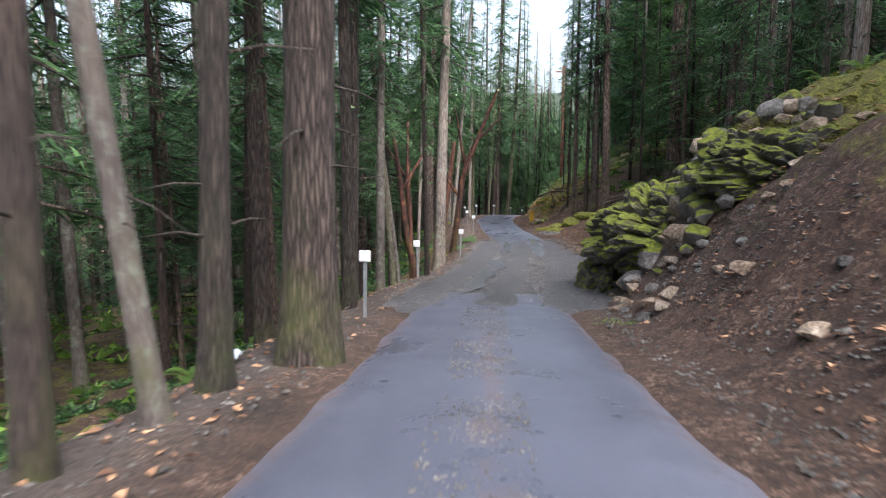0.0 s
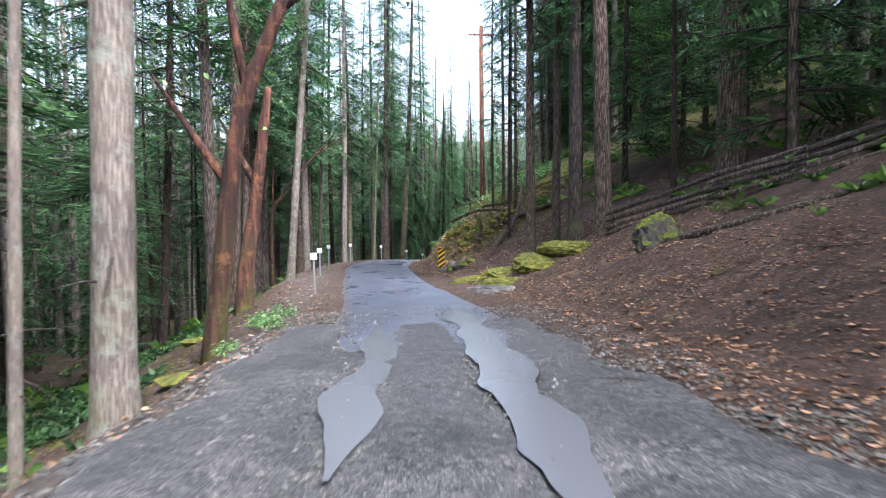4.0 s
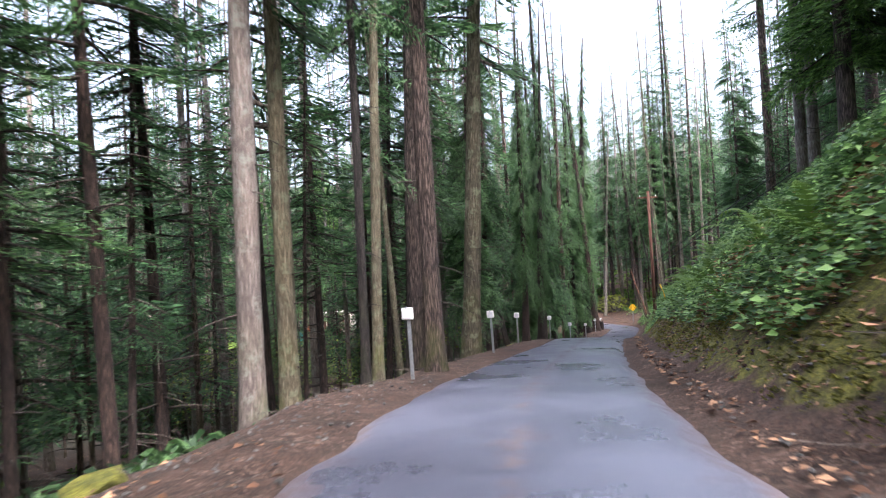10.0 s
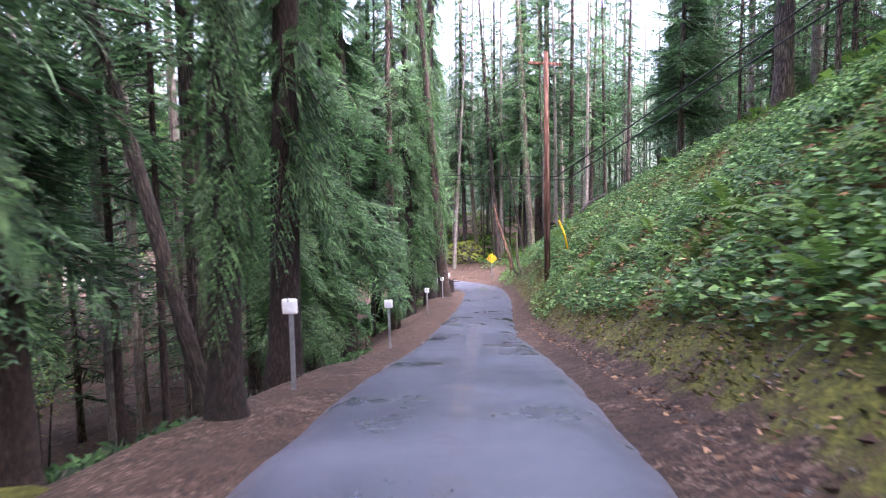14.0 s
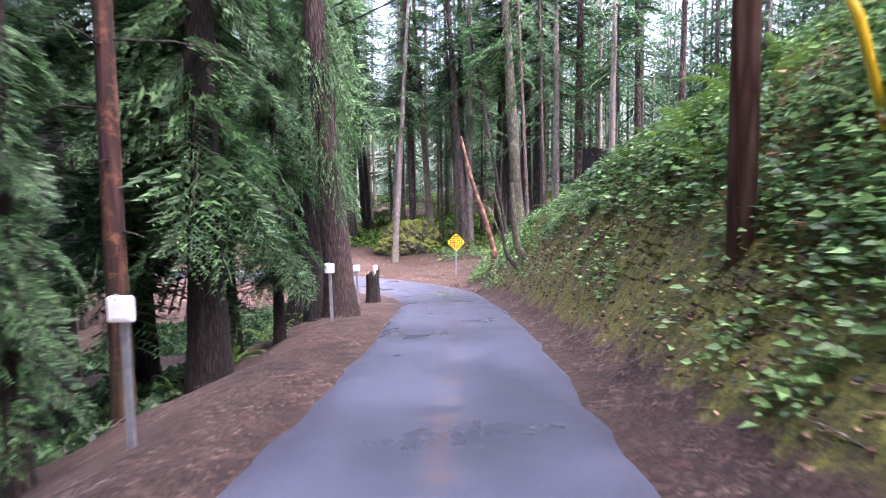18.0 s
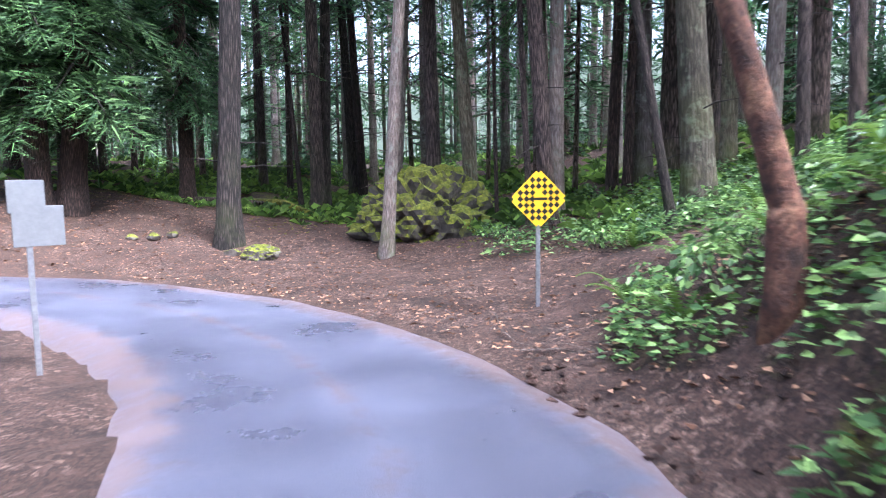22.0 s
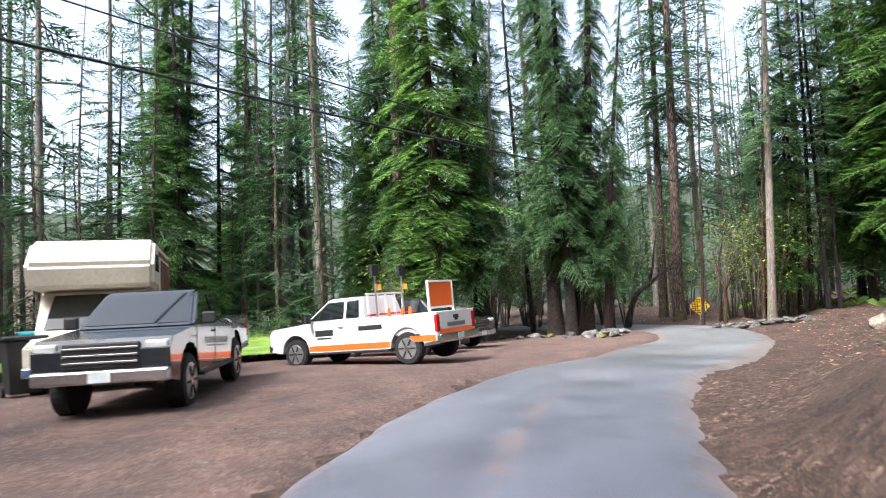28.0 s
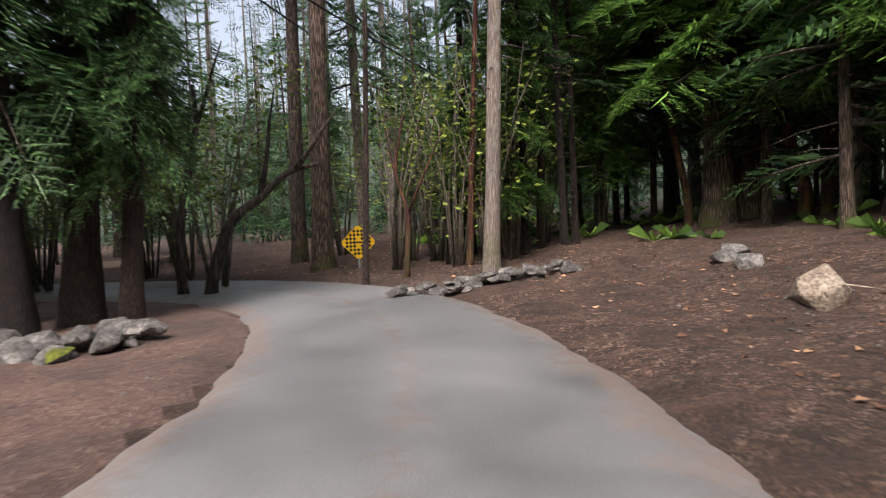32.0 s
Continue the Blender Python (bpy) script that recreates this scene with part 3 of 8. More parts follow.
def land(x, y):
    """Height, place along the road and place across it, for arrays of x and y."""
    x, y = np.atleast_1d(np.asarray(x, float)), np.atleast_1d(np.asarray(y, float))
    Z, S, U = np.empty_like(x), np.empty_like(x), np.empty_like(x)
    for i in range(0, len(x), 4000):
        px, py = x[i:i + 4000, None] - LINE[None, :, 0], y[i:i + 4000, None] - LINE[None, :, 1]
        d2 = px * px + py * py + 0.05
        w = 1 / d2 ** 4
        w /= w.sum(1)[:, None]
        k = d2.argmin(1)
        r = np.arange(len(k))
        U[i:i + 4000] = (px[r, k] * TAN[k, 1] - py[r, k] * TAN[k, 0])
        S[i:i + 4000] = CHAIN[k]
        u = px * TAN[None, :, 1] - py * TAN[None, :, 0]
        near = w > 1e-5
        zz = np.zeros_like(u)
        ii, kk = np.nonzero(near)
        along = px[ii, kk] * TAN[kk, 0] + py[ii, kk] * TAN[kk, 1]
        grade = np.gradient(LINE[:, 2], CHAIN)[kk]
        sgn = np.where(u[ii, kk] < 0, -1.0, 1.0)
        uu = np.where(np.abs(along) < 3, u[ii, kk], sgn * np.sqrt(d2[ii, kk]))
        zz[ii, kk] = LINE[kk, 2] + np.clip(along, -3, 3) * grade + side_profile(uu, LINE[kk])
        Z[i:i + 4000] = (zz * w).sum(1) / (w * near).sum(1)
    # the far land: a valley on one side, wooded hills all round
    far = np.hypot(x - 15, y - 80)
    Z = Z + np.clip((far - 150) / 350, 0, 1) ** 1.3 * 70
    # the rocky knoll beside the first bend
    knoll = np.interp(S, [25.5, 33.4, 37.3, 40.1, 42.9, 44.7, 47.0, 48.2, 49.5], [0, 0.1, 0.25, 0.6, 1.4, 2.0, 2.3, 1.2, 0])
    a, b = np.clip((U - 2.6) / 2.1, 0, 1), np.clip((U - 7) / 7, 0, 1)
    Z = Z + knoll * a * a * (3 - 2 * a) * (1 - 0.75 * b * b * (3 - 2 * b))
    return Z, S, U
# -- end of terrain maths


def ground_z(x, y):
    return float(land(x, y)[0][0])


def rough_ground(x, y, S, U):
    """Unevenness off the road."""
    x, y, S, U = [np.asarray(a, float) for a in (x, y, S, U)]
    k = np.clip((np.abs(U) - 2.0) / 2.5, 0, 1) * (1 + 1.6 * np.clip((S - 30) / 6, 0, 1) * np.clip((51 - S) / 2, 0, 1) * (U > 2.5)) * np.where((S > 186) & (S < 226) & (U < 0) & (U > -15), 0.06, 1.0)
    return np.array([0.2 * noise.fractal((a * 0.35, b * 0.35, 1.7), 1.0, 2.1, 4) + 0.1 * noise.noise((a * 1.5, b * 1.5, 4.0)) + 0.05 * noise.noise((a * 3.7, b * 3.7, 2.0)) for a, b in zip(x, y)]) * k


def axis(lo, hi, fine, edge, far):
    mid = np.arange(lo, hi + 0.01, fine)
    a, b, s = [lo], [hi], fine
    while b[-1] < far:
        s *= edge
        a.append(a[-1] - s)
        b.append(b[-1] + s)
    return np.array(a[:0:-1] + mid.tolist() + b[1:])


gx, gy = axis(-22, 52, 0.45, 1.22, 1500), axis(-10, 182, 0.45, 1.22, 1500)
GX, GY = [a.ravel() for a in np.meshgrid(gx, gy)]
gz, gs, gu = land(GX, GY)
near_road = (gu > -LINE[np.searchsorted(CHAIN, gs).clip(0, len(LINE) - 1), 3] - 0.25) & (gu < LINE[np.searchsorted(CHAIN, gs).clip(0, len(LINE) - 1), 4] + 0.25)
gz = gz + rough_ground(GX, GY, gs, gu) * (~near_road) - 0.07 * near_road
nx, ny = len(gx), len(gy)
i0 = (np.arange(ny - 1)[:, None] * nx + np.arange(nx - 1)[None, :]).ravel()
ground = new("ground", mesh_of("ground", np.stack([GX, GY, gz], 1), np.stack([i0, i0 + 1, i0 + nx + 1, i0 + nx], 1).tolist(), M_GROUND, True))
tagged(ground, "brown forest floor of needles, leaves and moss", "ground", kind="structure")
row_of = LINE[np.searchsorted(CHAIN, gs).clip(0, len(LINE) - 1)]
right_moss = np.where((gs < 50) & (gu < 9), np.interp(gu, [3.6, 6.0], [0.45, 1.2]), 1.0) * np.interp(gs, [0.0, 27.5, 39.2, 50.0, 53.9, 75.9, 81.8, 94.6, 100.2, 156.4, 161.5, 166.6, 193.5], [0.2, 0.3, 0.38, 0.34, 0.2, 0.2, 0.36, 0.38, 0.42, 0.42, 0.34, 0.05, 0.0])
moss = np.where(gu > 0, np.clip((gu - row_of[:, 4] - row_of[:, 8]) / 0.25 + 0.6, 0, 1) * right_moss, np.clip((-gu - row_of[:, 3] - row_of[:, 5] - 0.8) / 1.5, 0, 1) * np.interp(gs, [0, 60, 100, 120, 160], [0.33, 0.3, 0.2, 0.12, 0.05]))
moss = np.where(np.hypot(GX - 30, GY - 158) < 11, 0.3 * np.clip((GY - 150) / 3, 0, 1), moss)
grit = np.where(gu < 0, np.clip(1 - np.abs(-gu - row_of[:, 3] - 1.2) / 1.0, 0, 1) * 0.75, 0) * (gs < 92)
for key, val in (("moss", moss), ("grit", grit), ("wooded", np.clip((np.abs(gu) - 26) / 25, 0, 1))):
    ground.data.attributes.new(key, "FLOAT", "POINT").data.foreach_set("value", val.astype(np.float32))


def strip(name, s0, s1, mat, lift, wl, wr, ragged=0.12, cols=13, step=0.4, seed=1.0):
    """A sheet along the road between two chainages, with a ragged edge and a thickness at its rim."""
    V, F, across = [], [], []
    ss = np.arange(s0, s1 + step * 0.5, step)
    for s in ss:
        q = [np.interp(s, CHAIN, LINE[:, c]) for c in range(5)]
        t = np.array([np.interp(s, CHAIN, TAN[:, 0]), np.interp(s, CHAIN, TAN[:, 1])])
        t /= np.linalg.norm(t)
        a = -(q[3] if wl is None else wl(s)) + ragged * noise.noise((s * 0.9, seed, 0)) + 0.5 * ragged * noise.noise((s * 1.3, seed, 5))
        b = (q[4] if wr is None else wr(s)) + ragged * noise.noise((s * 0.8, seed + 9, 0)) + 0.5 * ragged * noise.noise((s * 1.5, seed, 8))
        for k in range(cols):
            u = a + (b - a) * k / (cols - 1)
            across.append(u + 0.5 * (q[3] - q[4]))
            V.append((q[0] + u * t[1], q[1] - u * t[0], q[2] + lift - 0.012 * abs(u) - (0.09 if k in (0, cols - 1) else 0)))
    for i in range(len(ss) - 1):
        for k in range(cols - 1):
            o = i * cols + k
            F.append((o, o + 1, o + cols + 1, o + cols))
    ob = new(name, mesh_of(name, V, F, mat, True))
    ob.data.attributes.new("across", "FLOAT", "POINT").data.foreach_set("value", across)
    ob.data.attributes.new("age", "FLOAT", "POINT").data.foreach_set("value", np.repeat(np.clip((ss - 188) / 16, 0, 1), cols))
    return ob


def at_road(s, u):
    """The place u metres to the right of the road's middle at chainage s."""
    t = (np.interp(s, CHAIN, TAN[:, 0]), np.interp(s, CHAIN, TAN[:, 1]))
    return np.interp(s, CHAIN, LINE[:, 0]) + u * t[1], np.interp(s, CHAIN, LINE[:, 1]) - u * t[0]


def sheet(name, s0, s1, left, right, mat, lift, step=0.5, cols=30, ragged=0.4, relief=None):
    """A sheet lying on the land between two lines along the road; its rim dips under the ground; relief(s, u): added height."""
    ss = np.arange(s0, s1, step)
    X, Y, R = [], [], []
    for s in ss:
        a = left(s) + ragged * noise.noise((s * 0.7, 3.0, 0)) + 0.4 * ragged * noise.noise((s * 2.9, 3.0, 5))
        b = right(s) + ragged * noise.noise((s * 0.7, 7.0, 0)) + 0.4 * ragged * noise.noise((s * 2.9, 7.0, 5))
        for k in range(cols):
            f = k / (cols - 1)
            u = a + (b - a) * f
            x, y = at_road(s, u)
            rim = min(1.0, min(f, 1 - f) * abs(b - a) / 0.5, (s - s0) / 0.8, (s1 - s) / 0.8)
            X.append(x)
            Y.append(y)
            R.append(lift + (rim - 1) * 0.16 + (relief(s, u) if relief else 0.0))
    Z, S, U = land(X, Y)
    Z = Z + np.array(R) + rough_ground(X, Y, S, U)
    F = [(i * cols + k, i * cols + k + 1, (i + 1) * cols + k + 1, (i + 1) * cols + k) for i in range(len(ss) - 1) for k in range(cols - 1)]
    return new(name, mesh_of(name, np.stack([X, Y, Z], 1), F, mat, True))

# ---- road sheets ----


def chain_at(y):
    return float(np.interp(y, LINE[:, 1], CHAIN)) if y < 130 else 0.0


S_GRAVEL0, S_GRAVEL1 = chain_at(16.0), chain_at(35.0)
S_CAR_PARK = float(CHAIN[np.argmin(np.hypot(LINE[:, 0] - 19.0, LINE[:, 1] - 148.7))])
tagged(strip("road", 0, S_GRAVEL0 + 1.0, M_ASPHALT, 0.03, None, lambda s: 1.6), "damp grey asphalt lane with needle drifts", "road", kind="structure")
tagged(strip("road", S_GRAVEL1 - 1.0, CHAIN[-1], M_ASPHALT, 0.03, None, None, 0.11), "damp grey asphalt lane tinted with reflected sky blue, paler past the car park", "road", kind="structure")
TRACK_L, TRACK_R = -0.75, 0.8


def ruts(s, u):
    """Two wheel tracks sunk into the gravel, with an uneven floor."""
    dip = 0.05 * math.exp(-((u - TRACK_L) / 0.42) ** 2) + 0.05 * math.exp(-((u - TRACK_R) / 0.42) ** 2)
    return -dip + 0.03 * noise.noise((s * 0.55, u * 0.9, 1.0)) + 0.016 * noise.noise((s * 2.0, u * 2.0, 2.0)) + 0.008 * noise.noise((s * 6.0, u * 6.0, 3.0))


tagged(sheet("gravel_road", S_GRAVEL0 - 2.2, S_GRAVEL1 + 2.5, lambda s: -2.6, lambda s: 2.3 + 1.9 * math.exp(-((s - chain_at(23)) / 6.5) ** 2), M_GRAVEL, 0.045, 0.14, 48, 0.35, ruts), "wet grey gravel stretch of the lane", "road", kind="structure")
tagged(sheet("parking_ground", S_CAR_PARK - 6, CHAIN[-1] - 18, lambda s: -np.interp(s, [S_CAR_PARK - 6, S_CAR_PARK + 6, S_CAR_PARK + 20, CHAIN[-1] - 22, CHAIN[-1] - 18], [2.9, 12.5, 13.5, 5.0, 2.6]), lambda s: 0.3 - np.interp(s, CHAIN, LINE[:, 3]), M_DIRT, 0.012, 0.5, 44, 0.2), "packed reddish dirt and gravel of the car park", "ground", kind="structure")

# ---- trees ----


def blades(rnd, n_pair, length, wide, fall, sub, slim=1.0):
    """A flat spray along +x: pairs of side twigs, each of a few narrow blades."""
    V, F = [], []

    def blade(a, b, w):
        d = b - a
        s = Vector((-d.y, d.x, 0)).normalized() * w
        s.z = rnd.uniform(-0.7, 0.7) * w
        o = len(V)
        V.extend([a + d * 0.25 + s, b, a - s * 0.6])
        F.append((o, o + 1, o + 2))

    for i in range(n_pair):
        x = length * (0.12 + 0.86 * i / n_pair)
        reach = wide * (1.05 - 0.75 * i / n_pair) * rnd.uniform(0.75, 1.15)
        for sgn in (-1, 1):
            a = Vector((x, 0, -fall * (x / length) ** 2))
            b = a + Vector((reach * 0.62, sgn * reach, -fall * 0.35 * rnd.uniform(0.3, 1.4)))
            blade(a, b, slim * (reach * 0.03 + 0.004))
            for k in range(sub):
                f = 0.15 + 0.8 * (k + 0.5) / sub
                p = a.lerp(b, f)
                r = reach * rnd.uniform(0.2, 0.36) * (1.1 - 0.5 * f)
                for sg in (-1, 1):
                    blade(p, p + Vector((r, sgn * r * 0.35 + sg * r * 0.75, -fall * rnd.uniform(0.0, 0.3) * r)), slim * (r * 0.2 + 0.004))
    blade(Vector((length * 0.8, 0, -fall * 0.7)), Vector((length * 1.05, 0, -fall * 1.05)), 0.012 * slim)
    return V, F


def moved(vf, m):
    return [m @ v for v in vf[0]], vf[1]


def trunk_mesh(rnd, h, r, wob, seg=16, flare=1.5, name="trunk", mat=None):
    pts, rad = [], []
    ph = rnd.uniform(0, 6)
    for i in range(24):
        f = (i / 23) ** 1.6
        z = h * f - 0.5 * (i == 0)
        pts.append((wob * math.sin(ph + 3 * f) * f, wob * math.cos(ph * 1.7 + 2.4 * f) * f, z))
        rad.append(r * (1 - 0.86 * f) * (1 + (flare - 1) * math.exp(-max(z, 0) / (1.6 * r + 0.12))))
    V, F = tube(pts, rad, seg, 0.13, rnd.randint(0, 9999))
    return pts, rad, mesh_of(name, V, F, mat, True)


def along(pts, z):
    zs = [p[2] for p in pts]
    return Vector((np.interp(z, zs, [p[0] for p in pts]), np.interp(z, zs, [p[1] for p in pts]), z))


def make_conifer(name, seed, h, r, bare, n_branch, reach, fall, mat_bark, mat_leaf, n_pair=7, sub=2, slim=1.0, stubs=14, label="", category="tree", wob=0.3, tip=0.25, tilt=0.1):
    """A conifer: tapered trunk, dead stubs below and sprays above."""
    rnd = random.Random(seed)
    pts, rad, tm = trunk_mesh(rnd, h, r, wob, mat=mat_bark)
    tree = new(name, None)
    tree.empty_display_size = 0.5
    part("trunk", tm, None, tree)
    limbs, leaves = [], []
    sprays = [blades(rnd, n_pair, 1.0, 0.42, fall, sub, slim) for _ in range(5)]
    for i in range(n_branch):
        f = (i + rnd.random()) / n_branch
        z = bare + (h * 0.99 - bare) * f
        c = along(pts, z)
        L = reach * (1 - f) ** 0.75 * rnd.uniform(0.6, 1.15) + tip
        az = rnd.uniform(0, 2 * math.pi)
        m = Matrix.Translation(c) @ Matrix.Rotation(az, 4, "Z") @ Matrix.Rotation(tilt + rnd.uniform(-0.2, 0.25), 4, "Y") @ Matrix.Rotation(rnd.uniform(-0.5, 0.5), 4, "X") @ Matrix.Scale(L, 4)
        leaves.append(moved(rnd.choice(sprays), m))
        if L > reach * 0.4:
            e = m @ Vector((0.75, 0, -fall * 0.55))
            limbs.append(tube([c, c.lerp(e, 0.5) + Vector((0, 0, 0.04)), e], [0.02 + 0.012 * L, 0.014 + 0.006 * L, 0.005], 5))
    for i in range(stubs):
        z = rnd.uniform(1.5, max(bare + 2, 3))
        c = along(pts, z)
        az, L = rnd.uniform(0, 6.28), rnd.uniform(0.3, 1.6)
        d = Vector((math.cos(az), math.sin(az), rnd.uniform(-0.25, 0.2)))
        limbs.append(tube([c, c + d * L * 0.5, c + d * L + Vector((0, 0, -0.1 * L))], [0.022, 0.014, 0.004], 5))
    if limbs:
        tagged(part("branch_work", mesh_of("branch_work", *join(limbs), M_DEAD, True), None, tree), kind="stuff")
    tagged(part("crown", mesh_of("crown", *join(leaves), mat_leaf), None, tree), kind="stuff")
    return tagged(tree, label, category)


STORE = (0, 0, -400)
FINE, COARSE = dict(n_pair=18, sub=6, slim=0.8), dict(n_pair=11, sub=3, slim=1.1)
KINDS = {
    "fir": [make_conifer("fir_tree", 10 + i, 33 + 2 * i, 0.27, 8.0 + 1.5 * i, 84, 2.8, 0.3, M_FIR, M_NEEDLE, **COARSE, label="tall fir with furrowed grey-brown bark and dead branch stubs") for i in range(3)],
    "pale": [make_conifer("grey_fir_tree", 20 + i, 33, 0.25, 9.0, 76, 2.6, 0.3, M_FIR_PALE, M_NEEDLE, **COARSE, stubs=10, label="tall fir with pale lichen-spotted bark") for i in range(2)],
    "thin": [make_conifer("young_fir_tree", 30 + i, 19 + 2 * i, 0.11, 4.0 + 1.4 * i, 72, 1.7, 0.25, M_CEDAR, M_NEEDLE, **COARSE, stubs=20, label="thin dark young fir with bare lower branches") for i in range(3)],
    "cedar": [make_conifer("cedar_tree", 40 + i, 22 + 2 * i, 0.3, 3.0, 160, 2.5, 0.42, M_CEDAR, M_CEDAR_LEAF, **FINE, stubs=6, label="red cedar with drooping green sprays to the ground", tilt=0.25) for i in range(2)],
    "cedar_high": [make_conifer("cedar_tree", 44 + i, 25, 0.33, 4.6, 140, 2.9, 0.45, M_CEDAR, M_CEDAR_LEAF, **FINE, stubs=10, label="red cedar with a dark fluted trunk and drooping sprays", tilt=0.3) for i in range(2)],
    "hemlock": [make_conifer("hemlock_tree", 50 + i, 15, 0.12, 2.0, 100, 2.2, 0.22, M_FIR, M_NEEDLE, **FINE, stubs=6, label="young hemlock with feathery flat branches") for i in range(2)],
    "skirt": [make_conifer("low_fir_tree", 70 + i, 25, 0.24, 3.2, 170, 3.2, 0.3, M_FIR, M_NEEDLE_LIT, **FINE, stubs=12, label="fir with green branches hanging low over bare soil", tilt=0.22) for i in range(2)],
    "young_cedar": [make_conifer("young_cedar_tree", 54, 13, 0.16, 3.6, 140, 1.2, 0.6, M_CEDAR, M_CEDAR_LIT, **FINE, stubs=4, label="young cedar with bright yellow-green hanging sprays", tilt=0.5)],
    "dark": [make_conifer("dark_fir_tree", 80 + i, 30, 0.22, 8.0, 80, 2.7, 0.3, M_SHADED_BARK, M_NEEDLE, **COARSE, stubs=16, label="tall fir with shade put into its dark bark, and dead stubs") for i in range(2)],
    "mossy": [make_conifer("mossy_fir_tree", 84 + i, 30, 0.26, 9.0, 76, 2.6, 0.3, M_MOSS_BARK, M_NEEDLE, **COARSE, stubs=10, label="tall tree with green moss on its pale bark") for i in range(2)],
    "red": [make_conifer("madrone_pole_tree", 88, 22, 0.14, 9.0, 30, 1.8, 0.3, M_MADRONE, M_MADLEAF, **COARSE, stubs=6, label="straight madrone with red-brown bark")],
    "far_fir": [make_conifer("conifer_tree", 60 + i, 31 + 2 * i, 0.2, 5.0 + 2 * i, 60, 2.9, 0.35, M_FIR_PALE, M_NEEDLE, n_pair=9, sub=2, slim=1.3, stubs=8, label="tall fir in the crowded forest") for i in range(3)],
    "far_thin": [make_conifer("slim_conifer_tree", 66 + i, 17, 0.09, 3.0, 40, 1.8, 0.3, M_FIR, M_NEEDLE, n_pair=8, sub=2, slim=1.3, stubs=10, label="thin dark fir in the crowded forest") for i in range(2)],
    "far_hemlock": [make_conifer("hemlock_tree", 76 + i, 16, 0.12, 1.4, 64, 2.4, 0.3, M_FIR, M_NEEDLE, n_pair=11, sub=2, slim=1.2, stubs=6, label="hemlock filling the gaps of the forest") for i in range(2)],
}
for group in KINDS.values():
    for k in group:
        k.location = STORE
BASE_R = {"fir": 0.27, "pale": 0.25, "thin": 0.11, "cedar": 0.3, "cedar_high": 0.33, "hemlock": 0.12, "skirt": 0.24, "young_cedar": 0.16, "dark": 0.22, "mossy": 0.26, "red": 0.14, "far_fir": 0.2, "far_thin": 0.09, "far_hemlock": 0.12}
planted = []
tree_rnd = random.Random(5)


def plant(kind, x, y, r=None, lean=0.0, toward=0.0, high=1.0, label="", group=""):
    """A tree of that kind at (x, y), its trunk r metres thick at the base, leaning by lean degrees towards a bearing."""
    src = tree_rnd.choice(KINDS[kind])
    k = (r or BASE_R[kind] * tree_rnd.uniform(0.75, 1.25)) / BASE_R[kind]
    w = 1.2 * (r or 0.2)
    z = min(ground_z(x + a, y + b) for a, b in ((0, 0), (w, 0), (-w, 0), (0, w), (0, -w))) - 0.12
    m = Matrix.Translation((x, y, z)) @ Matrix.Rotation(radians(toward), 4, "Z") @ Matrix.Rotation(radians(lean), 4, "Y") @ Matrix.Rotation(tree_rnd.uniform(0, 6.28), 4, "Z")
    t = copy_thing(src, m)
    hk = high * (0.6 + 0.4 * k)
    t.scale = (k ** 0.8, k ** 0.8, hk) if kind in ("fir", "pale", "thin", "dark", "mossy", "red", "far_fir", "far_thin") else (k ** 0.7, k ** 0.7, high * k ** 0.5)
    _, _, u = land(x, y)
    f = min(1.0, max(abs(float(u[0])) - 1.9, 0.5) / (3.3 * t.scale[0]))
    if f < 1 and kind in ("cedar", "cedar_high", "hemlock", "young_cedar", "thin"):
        for c in t.children:
            if c.name.startswith(("crown", "branch")):
                c.scale = (f, f, 1)
    if label:
        t["label"] = label
    if group:
        t["group"] = group
    planted.append((x, y))
    return t


WOOD_A = [
    ("pale", -1.26, 6.9, 0.078, 5.8, -154),
    ("fir", -1.46, 5.73, 0.078, 1.8, 35),
    ("dark", -1.2, 7.92, 0.131, 2.7, 21),
    ("fir", -0.59, 9.17, 0.3, 1.1, 13),
    ("fir", -3.21, 16.86, 0.141),
    ("thin", -6.41, 18.16, 0.12),
    ("fir", -3.27, 16.38, 0.189),
    ("thin", -5.67, 22.55, 0.134, 2.4, 26),
    ("dark", -1.1, 15.24, 0.117),
    ("dark", -2.1, 21.24, 0.268, 1.7, 15),
    ("pale", -1.68, 25.97, 0.16, 0.7, 10),
    ("thin", -3.41, 33.39, 0.158, 4.1, -169),
    ("pale", 0.39, 34.85, 0.311, 1.1, 2),
    ("thin", -2.25, 36.38, 0.164),
    ("thin", 0.24, 22.64, 0.071),
    ("pale", -1.22, 30.19, 0.078, 6.4, -160),
]
WOOD_B = [
    ("mossy", -1.36, 28.73, 0.109, 4.8, -156),
    ("pale", -0.73, 34.55, 0.07, 2.3, 13),
    ("thin", -3.9, 46.2, 0.16, 2.4, 14),
    ("thin", -3.79, 51.91, 0.186, 4.1, 11),
    ("thin", -4.16, 33.75, 0.121, 0.9, 26),
    ("fir", 15.62, 44.88, 0.469),
    ("fir", 10.53, 45.08, 0.218),
    ("fir", 11.2, 44.45, 0.253, 1.2, 161),
    ("fir", 16.21, 38.19, 0.231, 2.6, -37),
    ("thin", 15.95, 42.58, 0.129, 1.6, 149),
    ("thin", 13.35, 44.27, 0.084),
    ("fir", 16.79, 37.34, 0.109, 1.0, 141),
    ("fir", -0.62, 46.22, 0.198),
    ("fir", -0.66, 49.82, 0.224, 1.9, 21),
    ("fir", -0.64, 52.69, 0.151, 1.0, 18),
    ("fir", -0.51, 56.48, 0.207, 1.5, 14),
]
